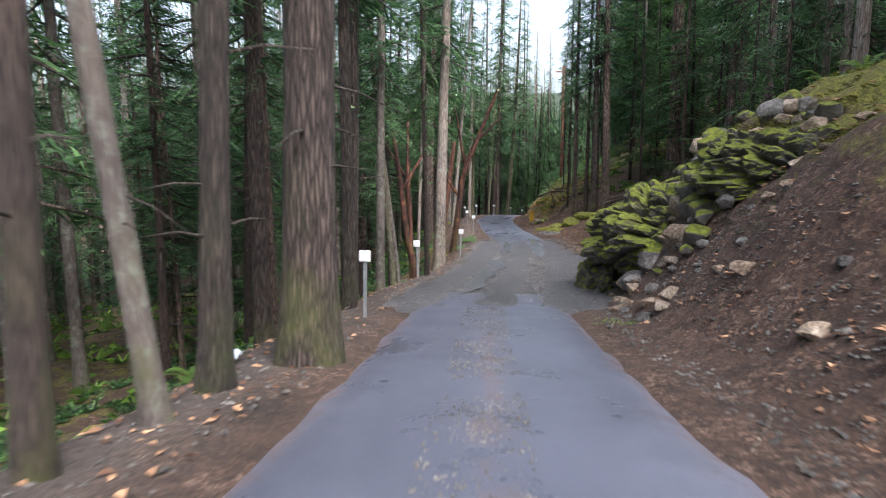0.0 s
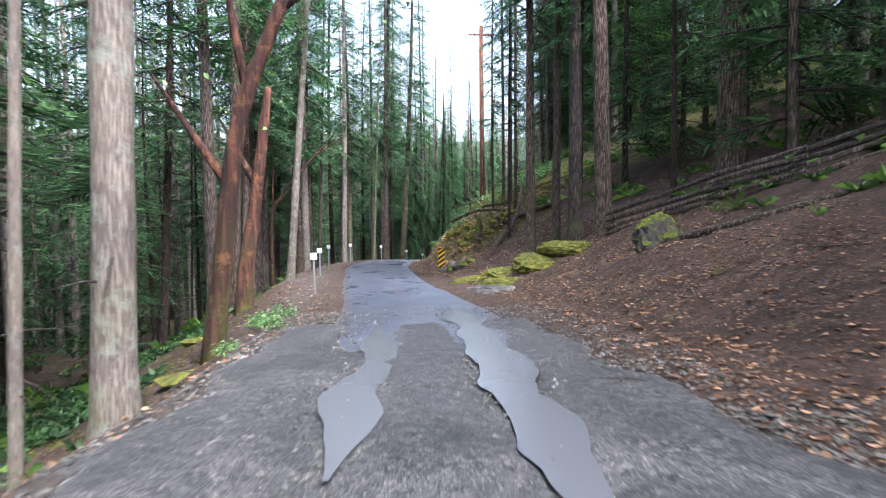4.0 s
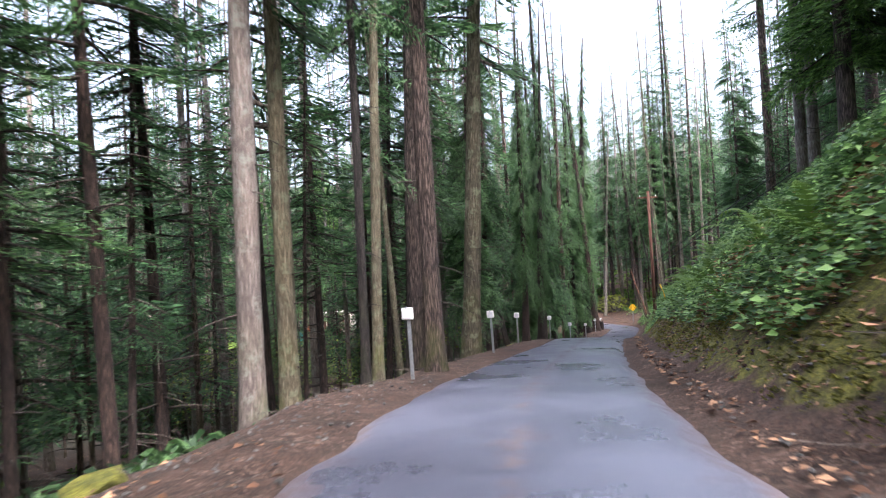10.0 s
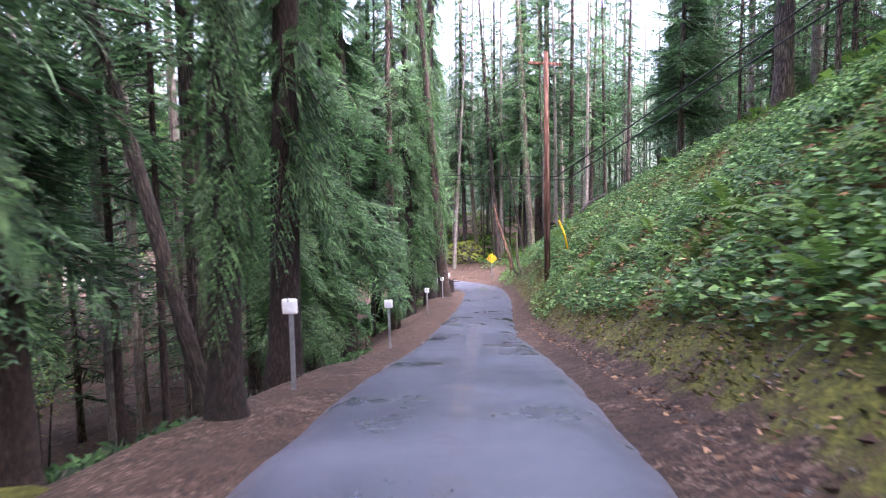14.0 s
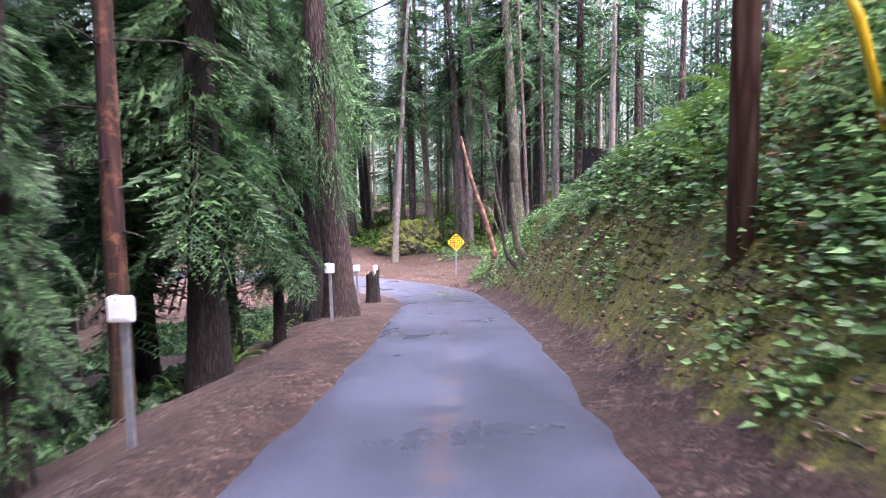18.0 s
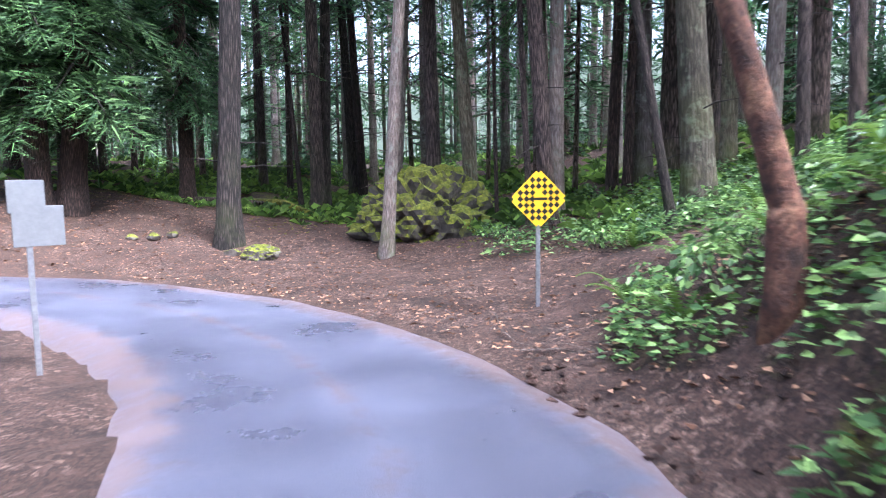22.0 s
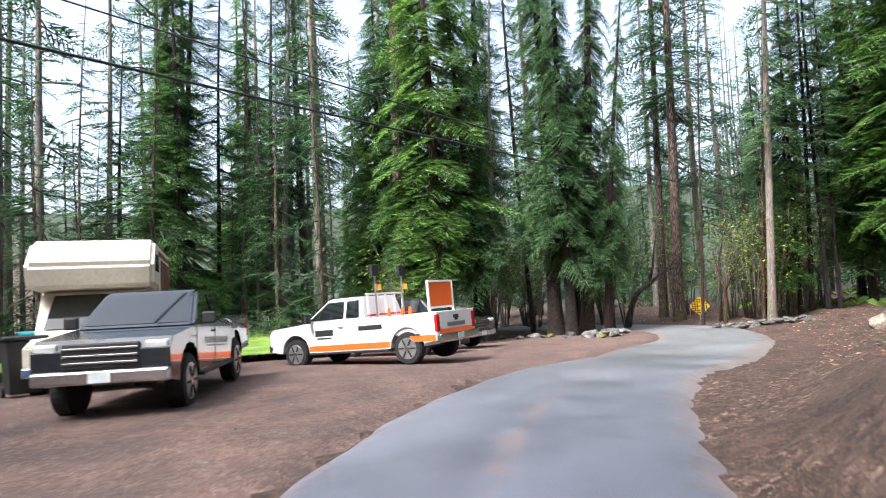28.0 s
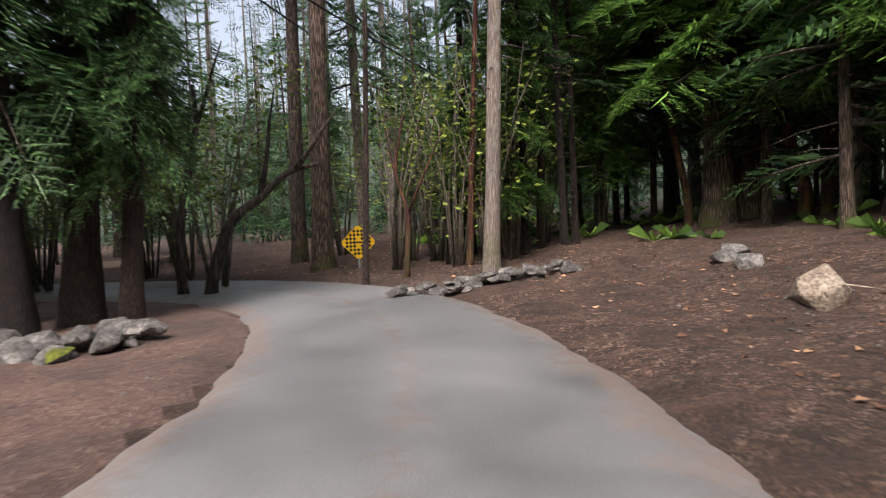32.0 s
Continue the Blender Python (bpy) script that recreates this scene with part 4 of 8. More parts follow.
WOOD_C = [
    ("pale", 1.16, 52.0, 0.147, 4.6, 12),
    ("pale", 0.84, 67.25, 0.225),
    ("fir", 9.62, 46.96, 0.146),
    ("fir", 10.2, 46.0, 0.121),
    ("pale", 11.11, 44.81, 0.048),
    ("thin", 10.81, 45.39, 0.05),
    ("thin", 9.88, 50.89, 0.058),
    ("fir", -0.62, 53.78, 0.123, 1.0, 29),
    ("fir", -0.58, 55.38, 0.316),
    ("mossy", -0.51, 56.64, 0.198, 10.2, 23),
    ("fir", -0.47, 57.05, 0.139, 1.3, 22),
    ("thin", -3.72, 57.97, 0.088, 1.3, 32),
    ("thin", -3.81, 56.83, 0.047, 1.3, 34),
    ("thin", -2.45, 67.82, 0.116, 1.4, 17),
    ("thin", -2.18, 69.05, 0.138, 1.2, 16),
    ("thin", -1.89, 70.4, 0.117, 1.3, 14),
]
WOOD_D = [
    ("thin", -1.53, 71.93, 0.158, 1.5, 13),
    ("fir", 0.93, 67.8, 0.258, 0.7, 9),
    ("pale", 3.07, 75.74, 0.233, 1.1, 3),
    ("thin", 2.1, 82.76, 0.264),
    ("thin", 0.09, 77.13, 0.176),
    ("fir", 6.43, 76.29, 0.167),
    ("fir", 11.01, 56.43, 0.063),
    ("fir", 11.14, 55.56, 0.067),
    ("fir", 11.0, 54.13, 0.064),
    ("thin", 10.59, 56.89, 0.058),
    ("fir", 0.15, 70.22, 0.292, 1.8, 20),
    ("pale", 0.8, 67.15, 0.063, 1.3, 23),
    ("fir", 3.03, 75.56, 0.268),
    ("mossy", 3.54, 77.1, 0.194),
    ("dark", 1.43, 70.2, 0.129, 2.4, 15),
]
WOOD_E = [
    ("thin", 0.57, 78.55, 0.146),
    ("thin", -0.64, 75.02, 0.106, 1.8, 17),
    ("thin", -2.1, 69.41, 0.127, 1.2, 30),
    ("thin", -1.68, 71.37, 0.108, 1.8, 25),
    ("thin", 3.33, 86.02, 0.162, 1.3, 3),
    ("thin", 4.77, 89.74, 0.19, 1.6, 0),
    ("thin", -1.96, 70.21, 0.083, 1.2, 28),
    ("thin", 0.22, 77.65, 0.083, 1.8, 13),
    ("mossy", 3.06, 75.65, 0.213, 1.7, 18),
    ("dark", 3.61, 77.32, 0.198, 2.2, 12),
    ("dark", 5.16, 74.26, 0.056, 1.2, 6),
    ("mossy", 5.33, 75.18, 0.076, 2.6, 4),
    ("thin", 5.5, 87.46, 0.133, 3.0, 1),
    ("thin", 3.25, 81.63, 0.057, 2.6, 10),
    ("fir", 6.4, 84.79, 0.339, 2.5, 13),
    ("mossy", 8.27, 85.19, 0.327, 3.4, 2),
]
WOOD_F = [
    ("thin", 7.02, 91.49, 0.143, 2.5, 6),
    ("dark", 7.14, 86.71, 0.076, 2.1, 7),
    ("mossy", 5.92, 83.51, 0.088, 2.6, -161),
    ("thin", 6.28, 89.55, 0.077, 3.6, 9),
    ("cedar_high", 10.66, 95.44, 0.176),
    ("cedar_high", 9.14, 91.83, 0.145, 2.6, -2),
    ("cedar_high", 11.47, 91.02, 0.111, 2.0, -11),
    ("cedar", 12.89, 93.97, 0.132, 2.2, -13),
    ("cedar_high", 13.76, 97.42, 0.219, 1.9, 2),
    ("dark", 12.66, 100.08, 0.152, 11.4, -172),
    ("thin", 11.61, 102.32, 0.084),
    ("fir", 22.55, 121.26, 0.239, 1.7, 165),
    ("cedar_high", 24.92, 125.83, 0.466, 3.4, -17),
    ("thin", 16.56, 113.88, 0.13, 1.5, -6),
    ("cedar", 14.53, 104.7, 0.1, 2.1, -2),
    ("cedar", 15.31, 106.68, 0.128, 3.0, 4),
]
WOOD_G = [
    ("cedar_high", 14.11, 103.62, 0.106, 4.5, 14),
    ("fir", 20.09, 114.94, 0.143, 0.8, -11),
    ("cedar", 14.6, 104.89, 0.081, 4.6, 9),
    ("red", 20.85, 118.07, 0.17),
    ("dark", 19.39, 115.65, 0.075, 1.7, 9),
    ("cedar_high", 24.92, 123.71, 0.304, 2.0, 167),
    ("cedar_high", 24.97, 121.67, 0.316, 3.2, 165),
    ("cedar", 23.42, 120.42, 0.073),
    ("cedar", 20.21, 114.26, 0.042, 2.0, 5),
    ("fir", 43.22, 144.68, 0.425),
    ("thin", 41.03, 144.7, 0.218, 1.0, -28),
    ("fir", 45.3, 138.7, 0.2, 1.8, -39),
    ("fir", 45.68, 136.56, 0.171, 1.4, 138),
    ("fir", 43.64, 143.73, 0.469),
    ("fir", 44.68, 140.85, 0.292),
    ("thin", 41.39, 144.41, 0.165, 0.8, -29),
]
WOOD_H = [
    ("fir", 45.94, 133.69, 0.169),
    ("hemlock", 26.36, 129.44, 0.041, 1.7, 8),
    ("hemlock", 25.53, 131.21, 0.034, 1.2, 12),
    ("pale", 42.12, 144.65, 0.299, 0.7, 148),
    ("mossy", 42.9, 141.97, 0.212),
    ("dark", 29.99, 147.09, 0.378, 2.0, 0),
    ("pale", 34.01, 144.58, 0.168, 4.4, -13),
    ("pale", 38.91, 144.2, 0.22),
    ("fir", 38.76, 144.85, 0.225),
    ("fir", 36.12, 146.89, 0.242),
    ("mossy", 37.22, 146.29, 0.219, 3.5, 159),
    ("dark", 33.39, 151.62, 0.231, 1.9, -8),
    ("thin", 35.42, 154.33, 0.216, 3.9, 169),
    ("mossy", 39.57, 139.07, 0.359, 3.1, 140),
    ("dark", 38.83, 139.01, 0.088, 10.4, 142),
    ("thin", 32.58, 151.72, 0.089, 3.2, 174),
]
WOOD_I = [
    ("fir", 39.45, 136.43, 0.095, 1.3, 132),
    ("fir", 36.47, 132.99, 0.069, 2.4, 129),
    ("cedar", 24.67, 149.97, 0.362),
    ("cedar", 25.42, 150.22, 0.428, 5.0, 18),
    ("dark", 33.11, 151.28, 0.259),
    ("fir", 38.09, 143.04, 0.225, 3.9, 142),
    ("fir", 38.03, 144.08, 0.077, 2.6, 145),
    ("dark", 24.6, 158.23, 0.258),
    ("dark", 35.08, 154.64, 0.203, 3.0, 169),
    ("thin", 37.48, 145.13, 0.056, 1.4, 150),
    ("thin", 24.98, 158.73, 0.161),
    ("fir", 31.52, 156.9, 0.167),
    ("thin", 32.59, 156.26, 0.148),
    ("mossy", 21.65, 147.15, 0.324, 0.7, 43),
    ("dark", 20.1, 150.31, 0.141, 0.7, 39),
    ("thin", 21.85, 149.04, 0.065, 0.7, 36),
]
WOOD_J = [
    ("dark", 32.77, 151.8, 0.206),
    ("fir", 29.01, 158.25, 0.109),
    ("fir", 24.71, 160.64, 0.157),
    ("thin", 26.08, 159.9, 0.135, 0.7, 8),
    ("fir", 27.59, 159.07, 0.1, 1.5, 5),
    ("cedar_high", 19.57, 147.98, 0.241, 6.8, -130),
    ("cedar_high", 18.87, 148.58, 0.153, 1.8, -130),
    ("dark", 15.34, 152.04, 0.215, 2.8, -131),
    ("fir", -20.26, 142.23, 0.306, 1.1, 103),
    ("fir", -20.41, 142.95, 0.218, 3.8, 101),
    ("pale", -21.09, 148.45, 0.197, 2.3, 92),
    ("cedar_high", -10.18, 157.16, 0.176, 4.8, -108),
    ("fir", -20.96, 146.35, 0.156, 1.8, 96),
    ("fir", -21.06, 147.7, 0.144, 2.4, 93),
    ("thin", -20.8, 145.06, 0.154, 2.0, 98),
    ("cedar_high", -15.87, 158.54, 0.336, 2.2, 77),
]
WOOD_M = [
    ("pale", -26.28, 154.69, 0.318, 2.4, 88),
    ("fir", -15.11, 169.24, 0.239, 1.3, 55),
    ("fir", -13.05, 168.73, 0.303, 2.0, 53),
    ("thin", -7.76, 166.21, 0.063, 3.4, 50),
    ("pale", -13.99, 158.63, 0.109, 2.3, 76),
    ("thin", -12.31, 160.11, 0.129, 2.2, -109),
    ("cedar_high", -7.89, 159.95, 0.206),
    ("cedar_high", -8.59, 161.0, 0.27, 3.7, 75),
    ("cedar_high", -7.62, 161.44, 0.127, 5.2, 72),
    ("red", -7.59, 169.29, 0.072, 3.4, 43),
    ("pale", -6.21, 168.5, 0.158, 3.2, 41),
    ("skirt", -7.34, 170.58, 0.084, 1.5, 39),
    ("thin", -7.25, 171.04, 0.1, 0.9, 38),
    ("thin", -7.18, 171.61, 0.112, 1.5, 37),
    ("thin", -6.78, 172.14, 0.104),
    ("thin", -7.09, 173.15, 0.091),
]
WOOD_N = [
    ("skirt", -8.38, 176.61, 0.193),
    ("skirt", -4.4, 176.28, 0.5, 0.8, 22),
    ("skirt", -3.95, 177.41, 0.404, 1.6, -160),
    ("fir", -9.72, 186.85, 0.289),
    ("thin", -6.93, 177.42, 0.11),
    ("thin", -11.28, 188.45, 0.186, 2.0, -155),
    ("skirt", -4.0, 191.2, 0.219, 1.5, 12),
]
# trees seen from both sides of the bend and past the car park
WOOD_K = [
    ("cedar_high", 24.63, 153.90, 0.24), ("cedar", 22.43, 155.86, 0.24), ("cedar_high", 13.84, 156.71, 0.26), ("cedar", 16.63, 158.93, 0.22), ("cedar_high", 28.65, 152.97, 0.24),
    
    
    ("pale", 34.77, 147.01, 0.22, 4.0, 0), ("cedar_high", -10.00, 160.21, 0.32),
    ("young_cedar", -10.60, 161.67, 0.15),
    ("cedar", 22.06, 118.87, 0.3), ("cedar", 20.93, 121.54, 0.33), ("cedar_high", 17.80, 113.25, 0.34), ("cedar", 15.82, 109.05, 0.3), 
]
# firs with low branches beside the soil bank
WOOD_L = [
    ("skirt", 0.22, 174.79, 0.34), ("skirt", -7.19, 182.69, 0.3), ("skirt", -7.56, 179.90, 0.2), ("thin", -9.87, 180.99, 0.12), ("skirt", -10.11, 177.83, 0.18),
    ("cedar", -9.50, 171.39, 0.12), ("pale", -10.11, 174.43, 0.2), ("skirt", 2.53, 178.68, 0.26), ("skirt", 6.42, 173.69, 0.28), ("skirt", 10.55, 167.74, 0.27),
    ("fir", 3.99, 183.42, 0.25), ("skirt", -3.54, 184.64, 0.24), ("thin", -4.52, 180.63, 0.12), ("thin", -2.57, 182.57, 0.11), ("thin", -1.36, 179.89, 0.1), ("skirt", 15.01, 161.99, 0.25),
]
for rows in (WOOD_A, WOOD_B, WOOD_C, WOOD_D, WOOD_E, WOOD_F, WOOD_G, WOOD_H, WOOD_I, WOOD_J, WOOD_M, WOOD_N, WOOD_K, WOOD_L):
    for kind, x, y, r, *tilt in rows:
        if all((x - a) ** 2 + (y - b) ** 2 > 0.12 for a, b in planted):
            plant(kind, x, y, r, *tilt)

# tall trees leaning in from the banks of the lower lane
bank = random.Random(23)
for i in range(34):
    left = i % 3 != 1
    s, u = bank.uniform(101.1, 154.6), bank.uniform(-10, -6.5) if left else bank.uniform(9.0, 14)
    x, y = at_road(s, u)
    if all((x - a) ** 2 + (y - b) ** 2 > 2.5 for a, b in planted):
        plant(bank.choice(["fir", "pale", "cedar_high"] if left else ["fir", "pale", "hemlock", "fir"]), float(x), float(y), high=1.15)

# the slope below the upper lane
slope = random.Random(29)
for i in range(64):
    x, y = at_road(slope.uniform(11.8, 104.8), slope.uniform(-32, -12))
    if all((x - a) ** 2 + (y - b) ** 2 > 2.5 for a, b in planted):
        plant(slope.choice(["far_hemlock", "far_fir", "far_thin", "far_hemlock"]), float(x), float(y), high=1.2)

# tall foliage over the right bank
over = random.Random(37)
for i in range(18):
    x, y = at_road(over.uniform(86, 124), over.uniform(9.5, 19))
    if all((x - a) ** 2 + (y - b) ** 2 > 2.5 for a, b in planted):
        plant(("skirt", "hemlock", "skirt")[i % 3], float(x), float(y), (0.3, 0.2, 0.26)[i % 3], high=1.15)

# the forest between the measured trees
wood = random.Random(11)
tried = 0
while len(planted) < 1060 and tried < 16000:
    tried += 1
    x, y = wood.uniform(-32, 66), wood.uniform(-12, 192)
    z, s, u = [float(a[0]) for a in land(x, y)]
    q = LINE[int(np.searchsorted(CHAIN, s).clip(0, len(LINE) - 1))]
    lo = 8.0 if u < 0 else (11.0 if 140 < s < 192 else 9.5)
    if abs(u) < lo or abs(u) > 34 or (x - 4) ** 2 + (y - 148) ** 2 < 150 or (s > 195 and u < 0 and x > -6 - 0.4 * (160 - y)):
        continue
    if any((x - a) ** 2 + (y - b) ** 2 < 1.7 for a, b in planted):
        continue
    if 22 < x < 62 and y > 128 and wood.random() < 0.5:
        continue
    near = abs(u) < 9
    if (near and wood.random() < 0.55) or (u > 0 and 95 < s < 165 and abs(u) < 18 and wood.random() < 0.45) or (x < -6 and y > 160 and wood.random() < 0.6):
        continue
    low_side = u < 0 and 100 < s < 170
    kinds = ["fir", "pale", "thin", "cedar_high", "hemlock"] if near else ["far_fir", "far_thin", "pale", "far_thin", "far_hemlock"]
    plant(wood.choices(kinds, [3, 3, 4, 2.0 if low_side else 0.3, 0.7] if near else [5, 4, 1, 3, 4])[0], x, y)


# the woods behind the car park
back = random.Random(14)
tried = 0
while tried < 150:
    tried += 1
    x, y = back.uniform(-40, -6), back.uniform(136, 186)
    _, s, u = [float(a[0]) for a in land(x, y)]
    if (y > 158 and back.random() < 0.6) or x > -8.5 - 0.45 * abs(160 - y) or (abs(u) < 5 and s < 240) or any((x - a) ** 2 + (y - b) ** 2 < 3.0 for a, b in planted):
        continue
    plant(back.choice(["fir", "far_fir", "far_hemlock", "pale", "skirt", "hemlock", "far_hemlock"]), x, y)


def far_woods(n, seed):
    """Woods too far off to count: simple trunks and crowns in one mesh, tall trees over an understorey."""
    rnd = random.Random(seed)
    lt, lc = [], []
    spray = [blades(rnd, 5, 1.0, 0.5, 0.3, 1, 2.2) for _ in range(4)]
    while len(lt) < n:
        x, y = rnd.uniform(-95, 125), rnd.uniform(-55, 270)
        z, s, u = [float(a[0]) for a in land(x, y)]
        small = rnd.random() < 0.4
        if abs(u) < (20 if small else 29) or abs(u) > 90 or (u < 0 and 95 < s < 190 and rnd.random() < 0.35) or (x + 2) ** 2 + (y - 147) ** 2 < 260 or (5 < x < 60 and y > 155 and rnd.random() < 0.45) or (x < -6 and y > 158 and rnd.random() < 0.6):
            continue
        h = rnd.uniform(3, 9) if small else rnd.uniform(22, 36)
        r = 0.012 * h if small else rnd.uniform(0.09, 0.22)
        lt.append(tube([(x, y, z - 0.4), (x, y, z + h * 0.5), (x + 0.2, y, z + h)], [r, r * 0.7, 0.02], 6))
        low = h * (0.06 if small else rnd.uniform(0.08, 0.4))
        k = 26 if small else 34
        for i in range(k):
            f = (i + rnd.random()) / k
            c = Vector((x, y, z + low + (h - low) * f))
            m = Matrix.Translation(c) @ Matrix.Rotation(rnd.uniform(0, 6.28), 4, "Z") @ Matrix.Rotation(rnd.uniform(-0.1, 0.4), 4, "Y") @ Matrix.Rotation(rnd.uniform(-0.7, 0.7), 4, "X") @ Matrix.Scale((2.2 if small else 3.2) * (1 - f) ** 0.8 + 0.4, 4)
            lc.append(moved(rnd.choice(spray), m))
    tagged(new("distant_woods", mesh_of("distant_woods", *join(lt), M_FIR_PALE, True)), "far grey-brown trunks of the forest", "woods", kind="stuff")
    tagged(new("distant_foliage", mesh_of("distant_foliage", *join(lc), M_NEEDLE)), "far green conifer foliage of the forest", "woods", kind="stuff")


far_woods(2500, 3)


def make_shrub(seed, leafy):
    """A broadleaf shrub of several bent stems, with small spring leaves."""
    rnd = random.Random(seed)
    t = new("maple_shrub", None)
    L = []
    for i in range(8):
        a, h = rnd.uniform(0, 6.28), rnd.uniform(3.0, 6.0)
        c, d = math.cos(a), math.sin(a)
        lean = rnd.uniform(0.15, 0.45) * h
        P = [Vector((c * 0.15, d * 0.15, -0.2)), Vector((c * lean * 0.3, d * lean * 0.3, h * 0.4)), Vector((c * lean * 0.8 + rnd.uniform(-0.3, 0.3), d * lean * 0.7, h * 0.75)), Vector((c * lean * 1.3, d * lean * 1.2, h))]
        part("stem", mesh_of("stem", *tube(P, [0.035, 0.028, 0.018, 0.006], 6, 0.1), M_FIR_PALE, True), None, t)
        for _ in range(leafy):
            f = rnd.uniform(0.35, 1.0)
            k = min(int(f * 3), 2)
            p = P[k].lerp(P[k + 1], f * 3 - k) + Vector((rnd.gauss(0, 0.5), rnd.gauss(0, 0.5), rnd.gauss(0, 0.35)))
            m = Matrix.Translation(p) @ Euler((rnd.uniform(-0.6, 0.6), rnd.uniform(-0.6, 0.6), rnd.uniform(0, 6))).to_matrix().to_4x4()
            w = rnd.uniform(0.05, 0.1)
            L.append(([m @ Vector(v) for v in ((-w, 0, 0), (0, w * 0.7, 0.01), (w, 0, 0), (0, -w * 0.7, 0.01))], [(0, 1, 2, 3)]))
    tagged(part("foliage", mesh_of("foliage", *join(L), M_MAPLE), None, t), kind="stuff")
    return tagged(t, "bent grey-stemmed shrub with small bright spring leaves", "shrub", "spring shrubs")


shrubs = [make_shrub(90, 70), make_shrub(91, 160), make_shrub(92, 25)]
sr = random.Random(17)
spots = [(sr.uniform(-16, -7), sr.uniform(168, 177), 2 if i % 2 else 0) for i in range(16)] + [(sr.uniform(-22, -9), sr.uniform(150, 166), 1) for i in range(14)] + [(sr.uniform(-8, 8), sr.uniform(92, 122), 1 if i % 2 else 0) for i in range(16)] + [(sr.uniform(-18, -6), sr.uniform(60, 90), 0) for i in range(8)]
for x, y, k in spots:
    m = Matrix.Translation((x, y, ground_z(x, y))) @ Matrix.Rotation(sr.uniform(0, 6.28), 4, "Z")
    copy_thing(shrubs[k], m)
for g in shrubs:
    for o in list(g.children_recursive) + [g]:
        bpy.data.objects.remove(o)

for group in KINDS.values():
    for k in group:
        for o in list(k.children_recursive) + [k]:
            bpy.data.objects.remove(o)

# ---- roadside posts ----


def make_post(white=False):
    p = new("marker_post", None)
    bm = box_bm(0.06, 0.035, 1.15, (0, 0, 0.42), 0.008)
    part("post", bm, M_POST_WHITE if white else M_POST, p, "" if white else "galvanised steel post")
    c = part("reflector", box_bm(0.2, 0.055, 0.2, (0, -0.04, 1.09), 0.025, 3), M_CAP, p, "white square reflector head", smooth=False)
    part("lens", box_bm(0.13, 0.01, 0.13, (0, -0.0725, 1.09), 0.004, 1), M_CAP_LENS, c)
    part("bolt", cyl_bm(0.012, 0.05, 8, (0, -0.1, 1.16)), M_POST, c)
    return tagged(p, "white reflector on a steel marker post beside the lane", "marker post", "marker posts along the lane")


POSTS = [(-0.50, 13.14), (0.01, 21.34), (1.42, 29.78), (2.53, 44.58), (2.31, 53.03), (2.35, 62.53), (3.56, 66.98), (5.91, 74.69), (8.48, 81.79), (10.64, 88.66), (13.73, 95.56), (16.67, 102.03), (21.22, 113.23), (24.48, 120.56), (26.57, 126.12)]
post0 = make_post()
for i, (x, y) in enumerate(POSTS):
    _, s, u = land(x, y)
    k = int(np.searchsorted(CHAIN, s[0]).clip(0, len(LINE) - 1))
    yaw = math.degrees(math.atan2(-TAN[k, 0], TAN[k, 1]))
    m = pose(x, y, ground_z(x, y), 0, random.Random(i).uniform(-2, 2), yaw)
    if i == 0:
        post0.matrix_basis = m
    else:
        copy_thing(post0, m)
post1 = make_post(True)
post1["label"] = "white-painted marker post with reflector on the bend"
post1.matrix_basis = pose(28.65, 131.05, ground_z(28.65, 131.05), 0, -3, 20)

# ---- signs ----


def diamond_sign(x, y, yaw, low, size, label):
    """A diamond warning sign with black checks on a steel post; low: height of its middle."""
    z = ground_z(x, y)
    s = new("warning_sign", None)
    s.matrix_basis = pose(x, y, z, 0, 0, yaw)
    part("post", box_bm(0.06, 0.04, low + size * 0.5 + 0.3, (0, 0.03, (low + size * 0.5) / 2 - 0.15), 0.006), M_POST, s)
    bm = box_bm(size, 0.012, size, (0, 0, 0), 0.0)
    bmesh.ops.bevel(bm, geom=[e for e in bm.edges if abs(e.verts[0].co.y - e.verts[1].co.y) > 0.005], offset=0.05, segments=4, affect="EDGES")
    bmesh.ops.rotate(bm, matrix=Matrix.Rotation(radians(45), 3, "Y"), verts=bm.verts)
    pl = part("panel", bm, M_YELLOW, s, "yellow diamond panel", pose(0, 0, low))
    n = 9
    c = size / n
    k = 0
    for i in range(n):
        for j in range(n):
            edge = min(i, j, n - 1 - i, n - 1 - j)
            if (i + j) % 2 == 0 and edge < 3 and not (edge == 0 and i in (0, n - 1) and j in (0, n - 1)):
                bm = box_bm(c * 0.92, 0.006, c * 0.92, ((i - (n - 1) / 2) * c * 0.94, -0.0085, (j - (n - 1) / 2) * c * 0.94))
                bmesh.ops.rotate(bm, matrix=Matrix.Rotation(radians(45), 3, "Y"), verts=bm.verts)
                part("check", bm, M_BLACK, pl)
    part("arrow_shaft", box_bm(size * 0.36, 0.006, size * 0.06, (0.02, -0.0095, 0)), M_BLACK, pl)
    bm = bmesh.new()
    vs = [bm.verts.new((a, -0.0095, b)) for a, b in ((-size * 0.26, 0), (-size * 0.12, size * 0.08), (-size * 0.12, -size * 0.08))]
    bm.faces.new(vs)
    r = bmesh.ops.extrude_face_region(bm, geom=bm.faces[:])
    bmesh.ops.translate(bm, vec=(0, -0.004, 0), verts=[v for v in r["geom"] if isinstance(v, bmesh.types.BMVert)])
    part("arrow_head", bm, M_BLACK, pl)
    return tagged(s, label, "road sign")


